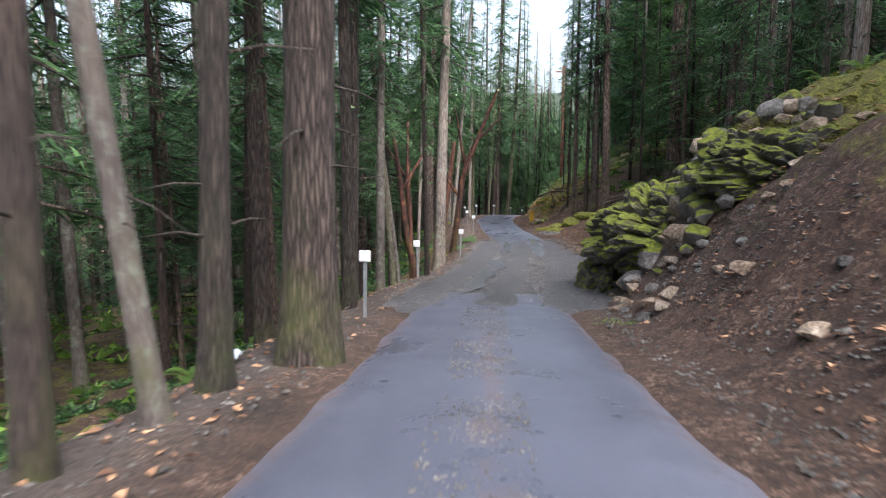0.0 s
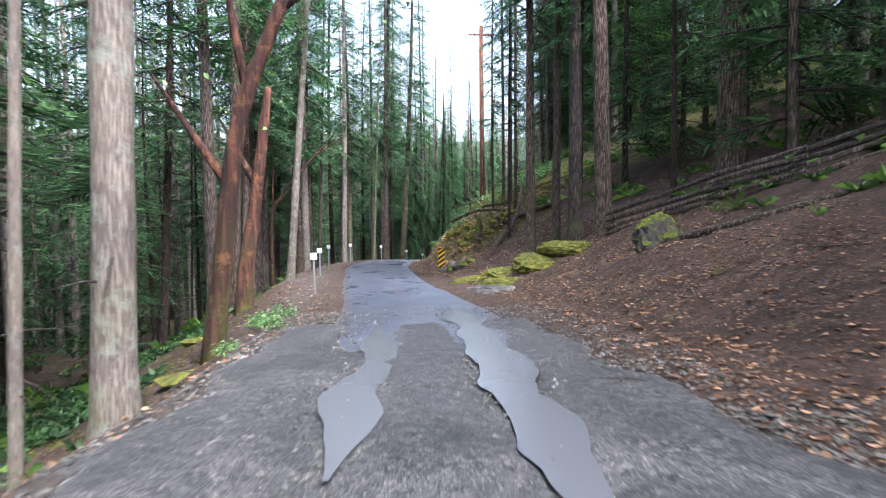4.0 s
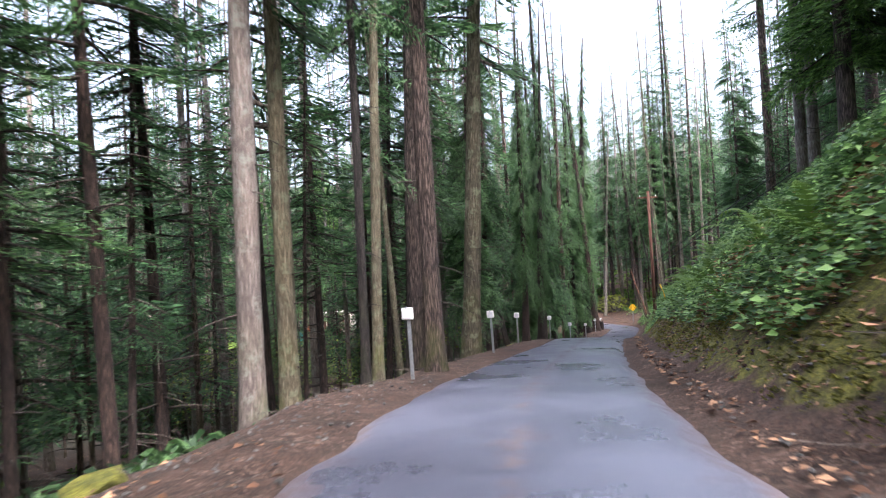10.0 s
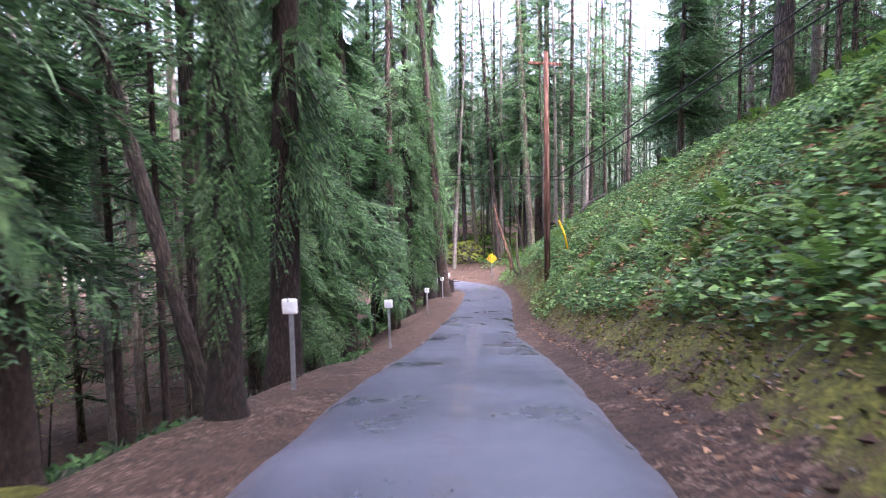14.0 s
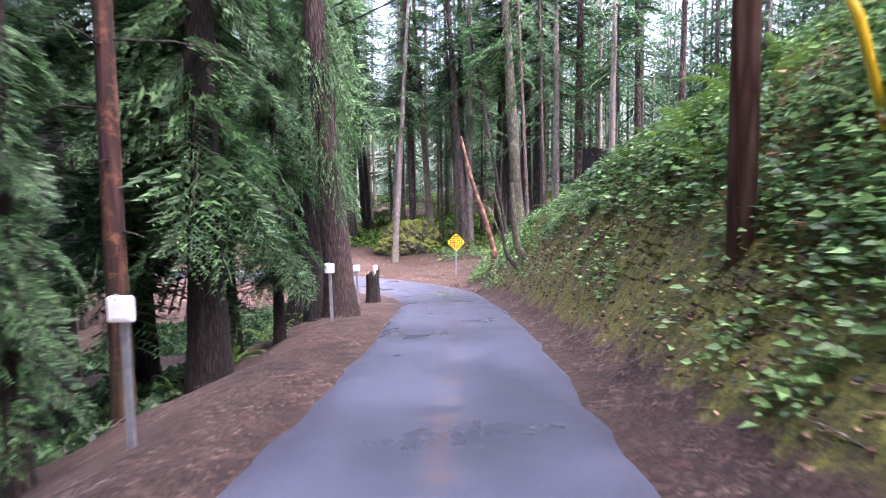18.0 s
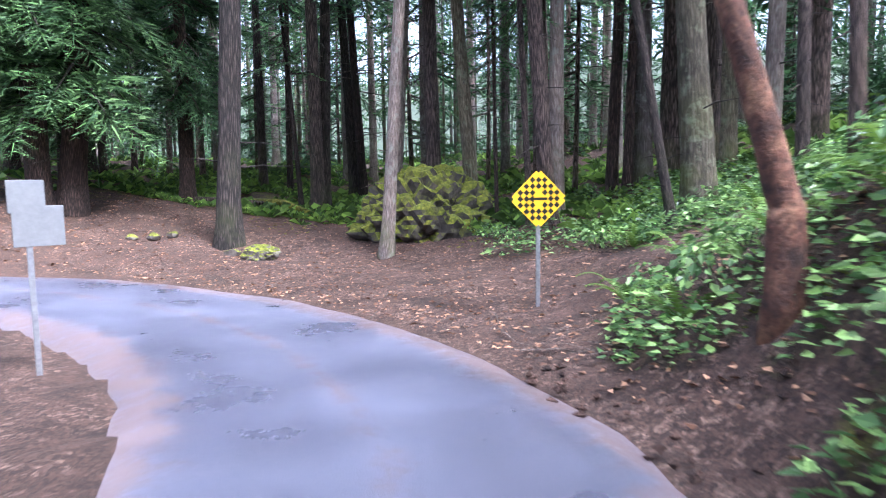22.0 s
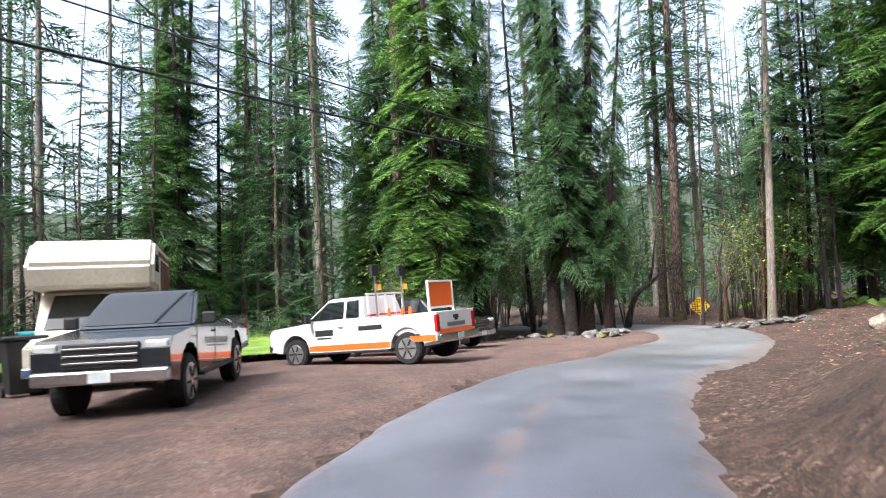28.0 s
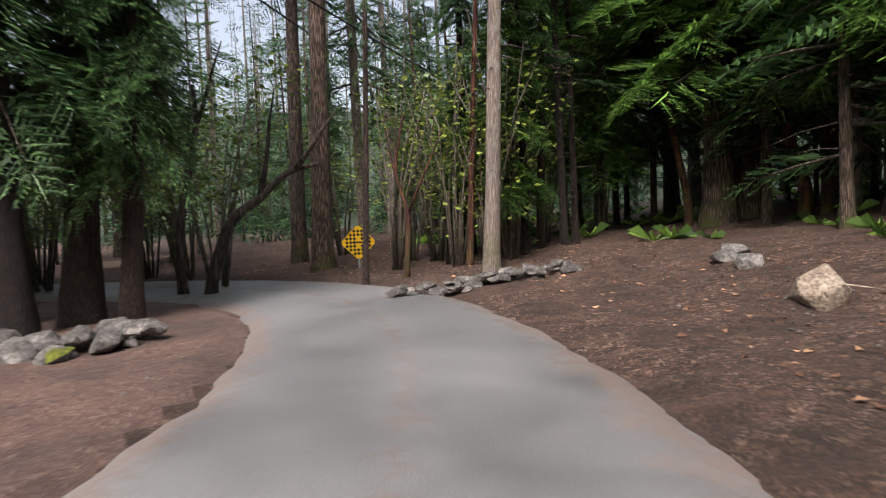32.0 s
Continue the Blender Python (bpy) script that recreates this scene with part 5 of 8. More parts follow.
diamond_sign(34.48, 136.57, -10, 1.62, 0.64, "yellow diamond warning sign with black checks and arrow")
diamond_sign(-11.52, 168.93, 50, 0.71, 0.72, "yellow diamond warning sign with black checks past the car park")


def chevron_marker(x, y, yaw):
    z = ground_z(x, y)
    s = new("object_marker", None)
    s.matrix_basis = pose(x, y, z, 0, 0, yaw)
    part("post", box_bm(0.06, 0.04, 1.5, (0, 0.03, 0.16), 0.006), M_POST, s)
    p = part("panel", box_bm(0.32, 0.01, 0.95, (0, 0, 0.43), 0.0), M_YELLOW, s, "yellow hazard panel")
    for i in range(5):
        z0 = 0.01 + i * 0.205
        bm = bmesh.new()
        zs = [z0 + 0.14, z0 - 0.08, z0 - 0.08 + 0.105, z0 + 0.14 + 0.105]
        zs = [min(max(v, -0.04), 0.9) for v in zs]
        f = bm.faces.new([bm.verts.new((a, -0.0065, b)) for a, b in ((-0.155, zs[1]), (0.155, zs[0]), (0.155, zs[3]), (-0.155, zs[2]))])
        r = bmesh.ops.extrude_face_region(bm, geom=[f])
        bmesh.ops.translate(bm, vec=(0, -0.003, 0), verts=[v for v in r["geom"] if isinstance(v, bmesh.types.BMVert)])
        part("stripe", bm, M_BLACK, p)
    return tagged(s, "yellow hazard marker with black slanted stripes", "road sign")


chevron_marker(7.50, 53.52, -4)

# ---- bent red-barked madrones ----


def madrone(points, r, twigs, label, leafy=0, mat=None):
    """A leaning tree along a bent line of points, each (x, y, height over the ground); twigs: side limbs as (fraction, direction, length)."""
    x0, y0, _ = points[0]
    z0 = ground_z(x0, y0)
    t = new("madrone_tree", None)
    t.matrix_basis = Matrix.Translation((x0, y0, z0))
    P = [Vector((x - x0, y - y0, h)) for x, y, h in points]
    fine = []
    for i in range(len(P) - 1):
        p0, p1, p2, p3 = P[max(i - 1, 0)], P[i], P[i + 1], P[min(i + 2, len(P) - 1)]
        for u in (0, 0.25, 0.5, 0.75):
            fine.append(0.5 * (2 * p1 + (p2 - p0) * u + (2 * p0 - 5 * p1 + 4 * p2 - p3) * u * u + (3 * p1 - p0 - 3 * p2 + p3) * u ** 3))
    fine.append(P[-1])
    fine[0].z -= 0.3
    n = len(fine)
    part("trunk", mesh_of("trunk", *tube(fine, [r * (1.25 if i == 0 else 1 - 0.72 * i / n) for i in range(n)], 10, 0.12, 3), mat or M_MADRONE, True), None, t)
    rnd = random.Random(int(abs(x0 * 31 + y0 * 17)))
    ends = [fine[-1]]
    for f, d, L in twigs:
        a = fine[int(f * (n - 1))]
        d = Vector(d).normalized()
        side = Vector((rnd.uniform(-0.3, 0.3), rnd.uniform(-0.3, 0.3), 0.35))
        pts = [a, a + d * L * 0.35 + side * L * 0.1, a + d * L * 0.7 + side * L * 0.3, a + d * L + side * L * 0.4]
        part("limb", mesh_of("limb", *tube(pts, [r * 0.5, r * 0.38, r * 0.25, r * 0.1], 8, 0.1), mat or M_MADRONE, True), None, t)
        ends.append(pts[-1])
    if leafy:
        L = []
        for e in ends:
            for _ in range(leafy):
                c = e + Vector((rnd.gauss(0, 0.9), rnd.gauss(0, 0.9), rnd.gauss(0.3, 0.6)))
                m = Matrix.Translation(c) @ Euler((rnd.uniform(-1, 1), rnd.uniform(-1, 1), rnd.uniform(0, 6))).to_matrix().to_4x4()
                L.append(([m @ Vector(v) for v in ((0, 0, 0), (0.07, 0.045, 0.015), (0.16, 0, 0), (0.07, -0.045, 0.015))], [(0, 1, 2, 3)]))
        tagged(part("crown", mesh_of("crown", *join(L), M_MADLEAF), None, t), kind="stuff")
    return tagged(t, label, "tree")


madrone([(1.12, 37.48, 0), (1.38, 37.50, 1.87), (1.69, 37.53, 4.14), (2.42, 37.58, 6.07), (3.16, 37.64, 7.83), (3.57, 37.67, 8.86)], 0.20, [(0.45, (-0.3, 0.4, 1), 3.2), (0.6, (0.8, 0.2, 0.6), 1.8), (0.3, (-0.7, 0.4, 0.9), 2.4)], "leaning madrone with peeling red and orange bark", 70)
madrone([(-0.54, 29.97, 0), (-0.54, 29.97, 0.38), (-0.68, 29.93, 1.15), (-0.90, 29.86, 2.22), (-1.11, 29.80, 4.14), (-1.35, 29.72, 6.09), (-1.43, 29.70, 6.77)], 0.21, [(0.7, (0.6, 0.3, 1), 2.0)], "dark leaning madrone with a mossy foot", 50)
madrone([(-0.81, 31.71, 0), (-0.81, 31.71, 0.79), (-0.86, 31.69, 2.75), (-0.96, 31.66, 5.03), (-0.95, 31.67, 6.55), (-0.94, 31.67, 7.67)], 0.16, [(0.6, (-0.6, 0.3, 1), 2.0)], "red-brown madrone beside the dark leaning one", 40)
madrone([(-2.21, 17.08, 0), (-2.21, 17.08, 0.26), (-2.15, 17.10, 1.78), (-1.98, 17.17, 3.42), (-2.04, 17.15, 3.76), (-2.48, 16.97, 4.05), (-2.85, 16.82, 4.14)], 0.06, [(0.5, (-0.4, 0.2, 0.5), 0.9)], "thin bent branch with pale tan bark", 12)
madrone([(0.41, 45.32, 0), (0.51, 45.37, 1.34), (0.79, 45.49, 3.11), (1.12, 45.65, 5.70), (1.25, 45.71, 6.66)], 0.29, [(0.6, (-0.6, 0.3, 0.9), 2.2)], "stout madrone with dark red-brown bark and mossy foot", 50)
madrone([(0.20, 54.37, 0), (0.20, 54.37, 0.35), (0.23, 54.38, 3.25), (0.61, 54.56, 3.97), (0.98, 54.72, 4.58), (1.69, 55.04, 5.42), (2.54, 55.42, 6.41), (2.96, 55.61, 6.90)], 0.10, [(0.34, (-0.1, 0.1, 1), 2.2), (0.8, (1, 0.2, 0.5), 1.6)], "forked red madrone reaching over the lane", 40)
madrone([(33.90, 131.49, 0), (33.90, 131.49, 0.71), (33.86, 131.52, 0.95), (33.55, 131.70, 2.21), (33.13, 131.96, 3.70), (32.88, 132.10, 4.85), (32.76, 132.18, 5.48)], 0.15, [], "broken red-barked trunk split near its foot", 0, M_SPLIT)
madrone([(31.71, 125.45, 0), (31.75, 125.41, 0.34), (31.63, 125.52, 0.63), (31.56, 125.58, 1.08), (31.52, 125.63, 1.82), (31.48, 125.66, 2.70)], 0.17, [], "mossy grey trunk curving up from the bank", 0, M_MOSS_BARK)
madrone([(31.76, 125.67, 0), (31.67, 125.75, 0.12), (31.47, 125.93, 0.43), (31.38, 126.01, 0.91), (31.31, 126.08, 1.59), (31.13, 126.24, 2.60)], 0.10, [(0.6, (-0.5, 0.2, 0.8), 1.2)], "dark mossy trunk leaning out of the bank", 0, M_MOSS_BARK)
madrone([(-10.31, 163.95, 0), (-10.10, 164.40, 1.45), (-9.82, 165.03, 2.03), (-9.56, 165.61, 2.57), (-9.29, 166.19, 2.75)], 0.14, [(0.5, (0.2, 0.3, 1), 2.2), (0.85, (0.9, 0.1, 0.6), 1.6)], "low bent dark trunk beyond the stone row", 0, M_DEAD)
madrone([(-11.06, 163.71, 0), (-11.05, 163.75, 1.52), (-10.88, 164.15, 3.61), (-10.88, 164.16, 4.59)], 0.12, [(0.5, (-0.5, 0.2, 1), 2.0), (0.7, (0.6, 0.2, 1), 1.8)], "dark crooked trunk beyond the stone row", 0, M_DEAD)
madrone([(-2.42, 177.18, 0), (-2.42, 177.18, 0.73), (-2.87, 177.06, 2.44), (-3.25, 176.95, 4.32), (-3.43, 176.90, 5.57)], 0.20, [(0.5, (-0.4, 0.1, 1), 2.2), (0.75, (0.8, 0.2, 0.6), 1.6)], "leaning madrone with bare red limbs", 40)
madrone([(-1.92, 177.32, 0), (-1.92, 177.32, 0.72), (-1.97, 177.30, 2.89), (-1.72, 177.37, 4.61), (-1.48, 177.43, 5.71)], 0.17, [(0.5, (-0.4, 0.1, 1), 2.2), (0.75, (0.8, 0.2, 0.6), 1.6)], "bent madrone with bare red limbs", 40)
madrone([(-5.23, 176.16, 0), (-5.23, 176.16, 0.82), (-5.64, 175.97, 3.34), (-5.88, 175.87, 5.63), (-5.78, 175.91, 7.05)], 0.13, [(0.5, (-0.4, 0.1, 1), 2.2), (0.75, (0.8, 0.2, 0.6), 1.6)], "slim dark madrone among the firs", 40)
madrone([(-7.83, 167.44, 0), (-7.77, 167.51, 1.42), (-7.92, 167.34, 2.44), (-7.75, 167.53, 3.68)], 0.07, [(0.4, (0.5, 0.1, 1), 1.8), (0.6, (-0.6, 0.1, 1), 1.6)], "slender orange-barked madrone past the bend", 40)

# ---- understorey plants ----


def make_fern(seed, n=11, size=0.75):
    rnd = random.Random(seed)
    f = new("sword_fern", None)
    for i in range(n):
        az = 2 * math.pi * i / n + rnd.uniform(-0.25, 0.25)
        L = size * rnd.uniform(0.75, 1.15)
        top = rnd.uniform(0.35, 0.75)
        mid = [Vector((L * u, 0, L * (top * math.sin(u * 2.3) * 0.8))) for u in np.linspace(0, 1, 17)]
        V, F = list(mid), []
        for k in range(1, 16):
            w = 0.13 * L * math.sin(math.pi * (0.12 + 0.86 * k / 16)) + 0.01
            d = (mid[k + 1] - mid[k - 1]).normalized()
            for sg in (-1, 1):
                V.append(mid[k] + Vector((0, sg * w, -0.03)) + d * w * 0.3)
                F.append((k - 1, len(V) - 1, k) if k % 2 else (k, len(V) - 1, k - 1))
        part("frond", mesh_of("frond", V, F, M_FERN), None, f, "", Matrix.Rotation(az, 4, "Z"))
    return tagged(f, "green sword fern with arching fronds", "fern", "ferns on the bank")


def make_salal(seed, n=150, size=0.5):
    rnd = random.Random(seed)
    s = new("salal_bush", None)
    V, F, stems = [], [], []
    for i in range(n):
        az, el = rnd.uniform(0, 6.28), math.asin(rnd.uniform(0.0, 1))
        rr = size * rnd.uniform(0.45, 1.0)
        c = Vector((rr * math.cos(el) * math.cos(az), rr * math.cos(el) * math.sin(az), 0.1 + 0.85 * rr * math.sin(el)))
        m = Matrix.Translation(c) @ Matrix.Rotation(az + rnd.uniform(-1, 1), 4, "Z") @ Matrix.Rotation(rnd.uniform(-0.2, 0.9), 4, "Y") @ Matrix.Rotation(rnd.uniform(-0.6, 0.6), 4, "X")
        k = rnd.uniform(0.06, 0.105)
        o = len(V)
        V.extend(m @ Vector(v) * 1.0 for v in ((0, 0, 0), (k * 0.5, k * 0.42, k * 0.12), (k * 1.3, 0, -k * 0.1), (k * 0.5, -k * 0.42, k * 0.12)))
        F.extend([(o, o + 1, o + 2), (o, o + 2, o + 3)])
        if i % 14 == 0:
            stems.append(tube([(0, 0, -0.1), c * 0.5, c], [0.01, 0.007, 0.003], 4))
    tagged(part("foliage", mesh_of("foliage", V, F, M_SALAL), None, s), kind="stuff")
    tagged(part("stem_work", mesh_of("stem_work", *join(stems), M_DEAD), None, s), kind="stuff")
    return tagged(s, "low leafy salal bush with glossy green leaves", "bush", "bushes on the bank")


ferns, bushes = [make_fern(i) for i in range(3)], [make_salal(i) for i in range(4)]
plants = random.Random(21)


def on_ground(x, y, sink=0.03):
    z, s, u = land(x, y)
    return float(z[0] + rough_ground([x], [y], s, u)[0] * (abs(u[0]) > 2.0)) - sink


def scatter(src, n, s0, s1, u0, u1, k0, k1, lean=0):
    for _ in range(n):
        x, y = at_road(plants.uniform(s0, s1), plants.uniform(u0, u1))
        m = Matrix.Translation((x, y, on_ground(x, y))) @ Matrix.Rotation(plants.uniform(0, 6.28), 4, "Z") @ Matrix.Rotation(radians(lean) * plants.uniform(-1, 1), 4, "Y")
        o = copy_thing(plants.choice(src), m)
        k = plants.uniform(k0, k1)
        o.scale = (k, k, k * plants.uniform(0.8, 1.1))


scatter(ferns, 5, 44.7, 53.9, 6.0, 8.5, 0.7, 1.0, 20)
scatter(ferns, 8, 58.4, 95.5, 4.6, 8.5, 0.5, 0.9, 20)
scatter(ferns, 34, 95.5, 126.8, 2.9, 5.0, 0.9, 1.5, 25)
scatter(ferns, 26, 126.8, 156.4, 2.9, 5.2, 0.8, 1.4, 25)
scatter(ferns, 12, 154.6, 170.2, 3.8, 8.0, 0.8, 1.2, 20)
scatter(ferns, 8, 35.3, 46.5, -7, -4.2, 0.6, 0.9, 20)
scatter(ferns, 6, 147.3, 156.4, -5, -3.5, 0.6, 0.9, 20)
scatter(bushes, 14, 85.8, 101.1, 4.5, 8.5, 0.8, 1.5, 15)
scatter(bushes, 50, 101.1, 130.4, 3.2, 6.5, 0.7, 1.2, 15)
scatter(bushes, 40, 128.6, 156.4, 3.2, 6.5, 0.7, 1.2, 15)
scatter(bushes, 16, 152.0, 164.0, 2.6, 5.0, 0.6, 1.1, 15)
scatter(bushes, 34, 161.0, 166.4, 2.9, 7.5, 0.8, 1.3, 15)
scatter(bushes, 12, 166.0, 170.0, 6.4, 10.0, 0.8, 1.3, 15)
scatter(ferns, 14, 160.0, 167.0, 2.7, 6.0, 0.7, 1.1, 20)
scatter(bushes, 14, 164.8, 172.0, 8.0, 13, 0.8, 1.4, 15)
scatter(bushes, 10, 62.7, 66.5, -3.2, -2.4, 0.4, 0.7, 10)
scatter(bushes, 12, 147.3, 163.2, -7, -4, 0.6, 1.1, 10)
for g in ferns + bushes:
    for o in list(g.children_recursive) + [g]:
        bpy.data.objects.remove(o)

# ---- loose things on the ground ----


def one_stone(rnd, lo=0.012, hi=0.04):
    k = rnd.uniform(lo, hi)
    a, b, c = k * rnd.uniform(0.7, 1.4), k * rnd.uniform(0.7, 1.2), k * rnd.uniform(0.5, 0.8)
    v = [(a, 0, 0), (0.2 * a, b, 0.1 * c), (-a, 0.2 * b, 0), (-0.1 * a, -b, 0), (0.15 * a, 0.1 * b, c), (0, 0, -c)]
    return v, [(0, 1, 4), (1, 2, 4), (2, 3, 4), (3, 0, 4), (1, 0, 5), (2, 1, 5), (3, 2, 5), (0, 3, 5)]


def strew(name, n, zones, shapes, size, rise, tilt, mat, label, category, seed, clump=None):
    """Many small pieces in one mesh; zones: chainage and across ranges with a weight; rise: height range over the ground; clump: noise scale and threshold."""
    r = np.random.default_rng(seed)
    w = np.array([z[4] for z in zones], float)
    zi = np.array([z[:4] for z in zones], float)[r.choice(len(zones), n, p=w / w.sum())]
    x, y = at_road(r.uniform(zi[:, 0], zi[:, 1]), r.uniform(zi[:, 2], zi[:, 3]))
    if clump:
        keep = np.array([noise.noise((a * clump[0], b * clump[0], seed)) for a, b in zip(x, y)]) + r.uniform(-0.15, 0.15, n) > clump[1]
        x, y = x[keep], y[keep]
        n = len(x)
    z, s, u = land(x, y)
    z = z + rough_ground(x, y, s, u) + r.uniform(rise[0], rise[1], n)
    k = r.uniform(size[0], size[1], n)
    yaw, tip = r.uniform(0, 2 * math.pi, n), r.uniform(-tilt, tilt, n)
    which = r.integers(len(shapes), size=n)
    V, F, o = [], [], 0
    for i, (sv, sf) in enumerate(shapes):
        m = np.nonzero(which == i)[0]
        P = np.array(sv, float)[None] * k[m, None, None]
        c, d = np.cos(tip[m])[:, None], np.sin(tip[m])[:, None]
        py, pz = P[:, :, 1] * c - P[:, :, 2] * d, P[:, :, 1] * d + P[:, :, 2] * c
        c, d = np.cos(yaw[m])[:, None], np.sin(yaw[m])[:, None]
        V.append(np.stack([P[:, :, 0] * c - py * d + x[m, None], P[:, :, 0] * d + py * c + y[m, None], pz + z[m, None]], 2).reshape(-1, 3))
        F.extend((np.array(sf)[None] + (o + np.arange(len(m)) * len(sv))[:, None, None]).reshape(-1, len(sf[0])).tolist())
        o += len(m) * len(sv)
    return tagged(new(name, mesh_of(name, np.concatenate(V).tolist(), F, mat)), label, category, kind="stuff")


LEAF = [([(-1, 0, 0.1), (0, 0.6, 0.45), (1, 0, 0.1), (0, -0.6, 0.3)], [(0, 1, 2), (0, 2, 3)]), ([(-1, 0, 0.3), (0.1, 0.45, 0.1), (0.9, 0, 0.5), (0, -0.5, 0.15)], [(0, 1, 2), (0, 2, 3)])]
SALAL = [([(0, 0, 0), (0.5, 0.42, 0.12), (1.3, 0, -0.1), (0.5, -0.42, 0.12)], [(0, 1, 2), (0, 2, 3)])]
sh = random.Random(9)
STONE = [one_stone(sh, 0.8, 1.2) for _ in range(4)]
TWIG = [([(-0.5, -0.012, 0.02), (-0.5, 0.012, 0.02), (0, 0.03 + 0.02 * i, 0.05), (0, 0.0 + 0.02 * i, 0.055), (0.5, 0.004, 0.02), (0.5, -0.004, 0.03)], [(0, 1, 2, 3), (3, 2, 4, 5)]) for i in range(3)]


def tuft(n, flat, wide):
    """A small clump of blades round a middle."""
    V, F = [], []
    for i in range(n):
        a = 6.283 * i / n + sh.uniform(-0.4, 0.4)
        c, d, L = math.cos(a), math.sin(a), sh.uniform(0.7, 1.1)
        h = sh.uniform(0.4, 1.0) * (1 - flat)
        o = len(V)
        V.extend([(-d * wide, c * wide, 0.0), (d * wide, -c * wide, 0.0), (c * L * 0.6, d * L * 0.6, h * L * 0.75), (c * L, d * L, h * L * 0.5)])
        F.extend([(o, o + 1, o + 2), (o + 2, o + 1, o + 3)])
    return V, F


MOSS_TUFT = [tuft(6, 0.2, 0.22) for _ in range(3)]
FERN_TUFT = [tuft(9, 0.1, 0.1) for _ in range(3)]
strew("fallen_leaves", 42000, [(29.5, 77.7, 2.4, 7.0, 4), (50.0, 81.8, 2.6, 8.0, 5), (77.7, 160.7, 1.7, 5.0, 6), (156.4, 182.3, 2.2, 11.0, 6), (180.5, 223.8, 2.5, 8.0, 1.5), (29.5, 97.4, -3.8, -1.8, 1.2), (77.7, 95.5, 2.2, 8.0, 2), (156.4, 177.8, -6, -3.2, 0.6)], LEAF, (0.03, 0.065), (0.0, 0.015), 0.4, M_LITTER, "fallen brown and tan leaves along the lane", "litter", 31)
strew("verge_pebbles", 9000, [(29.5, 46.5, 1.9, 4.2, 4), (29.5, 102.0, -3.4, -1.7, 3), (77.7, 156.4, 1.8, 2.8, 3), (182.3, 223.8, 2.7, 7, 1.5), (184.3, 215.3, -10, -2.6, 0.6)], STONE, (0.012, 0.04), (0.0, 0.01), 0.3, M_ROCK, "small grey and tan stones on the verges", "pebbles", 32)
strew("gravel_stones", 24000, [(42.9, 66.5, -2.5, 3.0, 4), (48.2, 58.4, 2.0, 4.2, 1)], STONE, (0.012, 0.036), (-0.02, 0.03), 0.3, M_ROCK, "loose wet gravel stones", "gravel", 33)
strew("middle_gravel", 3000, [(29.5, 44.7, -0.4, 0.35, 1)], STONE, (0.008, 0.02), (0.03, 0.035), 0.3, M_ROCK, "loose gravel along the lane's middle", "gravel", 35, (1.2, -0.1))
strew("twigs", 5000, [(29.5, 160.7, 1.8, 7, 3), (29.5, 160.7, -8.0, -1.8, 3), (164.8, 187.6, 2.2, 14, 3), (182.3, 220.2, 2.8, 9, 1)], TWIG, (0.15, 0.9), (0.0, 0.03), 0.3, M_DEAD, "fallen twigs and needle sprigs", "twigs", 34)
strew("salal_leaves", 170000, [(99.3, 130.4, 4.3, 10.0, 5), (126.8, 156.4, 4.3, 10.0, 5), (95.5, 161.5, 2.7, 4.8, 5.0), (154.6, 164.0, 4.4, 11.0, 1.8), (164.8, 171.1, 7.0, 14.0, 1.0), (85.8, 99.3, 6.0, 11.0, 1.2)], SALAL, (0.075, 0.135), (0.04, 0.45), 0.9, M_SALAL, "carpet of salal leaves on the bank", "ground cover", 36, (0.4, -0.06))
strew("bank_leaflets", 60000, [(97.4, 156.4, 3.0, 9.0, 5), (79.7, 97.4, 4.0, 10.0, 1.5), (154.6, 164.8, 3.5, 9.0, 1)], SALAL, (0.04, 0.08), (0.03, 0.4), 0.8, M_FERN, "bright small leaves among the salal", "ground cover", 41, (0.7, 0.05))
strew("bank_clods", 3200, [(97.4, 163.0, 1.7, 3.6, 5), (150.0, 166.0, 1.7, 4.5, 2)], STONE, (0.02, 0.07), (-0.03, 0.01), 0.5, M_SOIL, "clods of red-brown soil and roots on the cut bank", "soil", 46)
strew("bank_sprays", 24000, [(138.0, 163.0, 1.9, 3.2, 5), (159.0, 166.5, 2.6, 7.5, 5)], SALAL, (0.05, 0.12), (0.02, 0.3), 0.9, M_SALAL, "sprays of green leaves on the cut bank", "ground cover", 47, (0.9, 0.12))
strew("fern_ridge", 2600, [(166.0, 184.0, 9.5, 19.0, 5)], FERN_TUFT, (0.18, 0.5), (0.0, 0.05), 0.3, M_FERN, "bright low ferns behind the needle flat", "ground cover", 48, (0.4, -0.1))
strew("dead_fronds", 16000, [(97.4, 158.1, 2.8, 8.0, 5), (79.7, 97.4, 3.0, 9.0, 1.5)], LEAF, (0.05, 0.12), (0.02, 0.3), 0.7, M_LITTER, "dead brown fronds and leaves on the bank", "litter", 42, (0.8, 0.0))
strew("moss_tufts", 45000, [(35.3, 48.2, 4.9, 8.5, 2.5), (95.5, 160.7, 2.2, 4.4, 8), (79.7, 95.5, 3.0, 8.0, 3), (33.4, 97.4, -7.5, -3.8, 4), (154.6, 164.8, 3.0, 6.0, 1), (166.6, 177.0, 8.0, 20.0, 2)], MOSS_TUFT, (0.035, 0.09), (-0.01, 0.0), 0.2, M_MOSS, "tufts of yellow-green moss on the ground", "moss", 37, (0.7, 0.02))
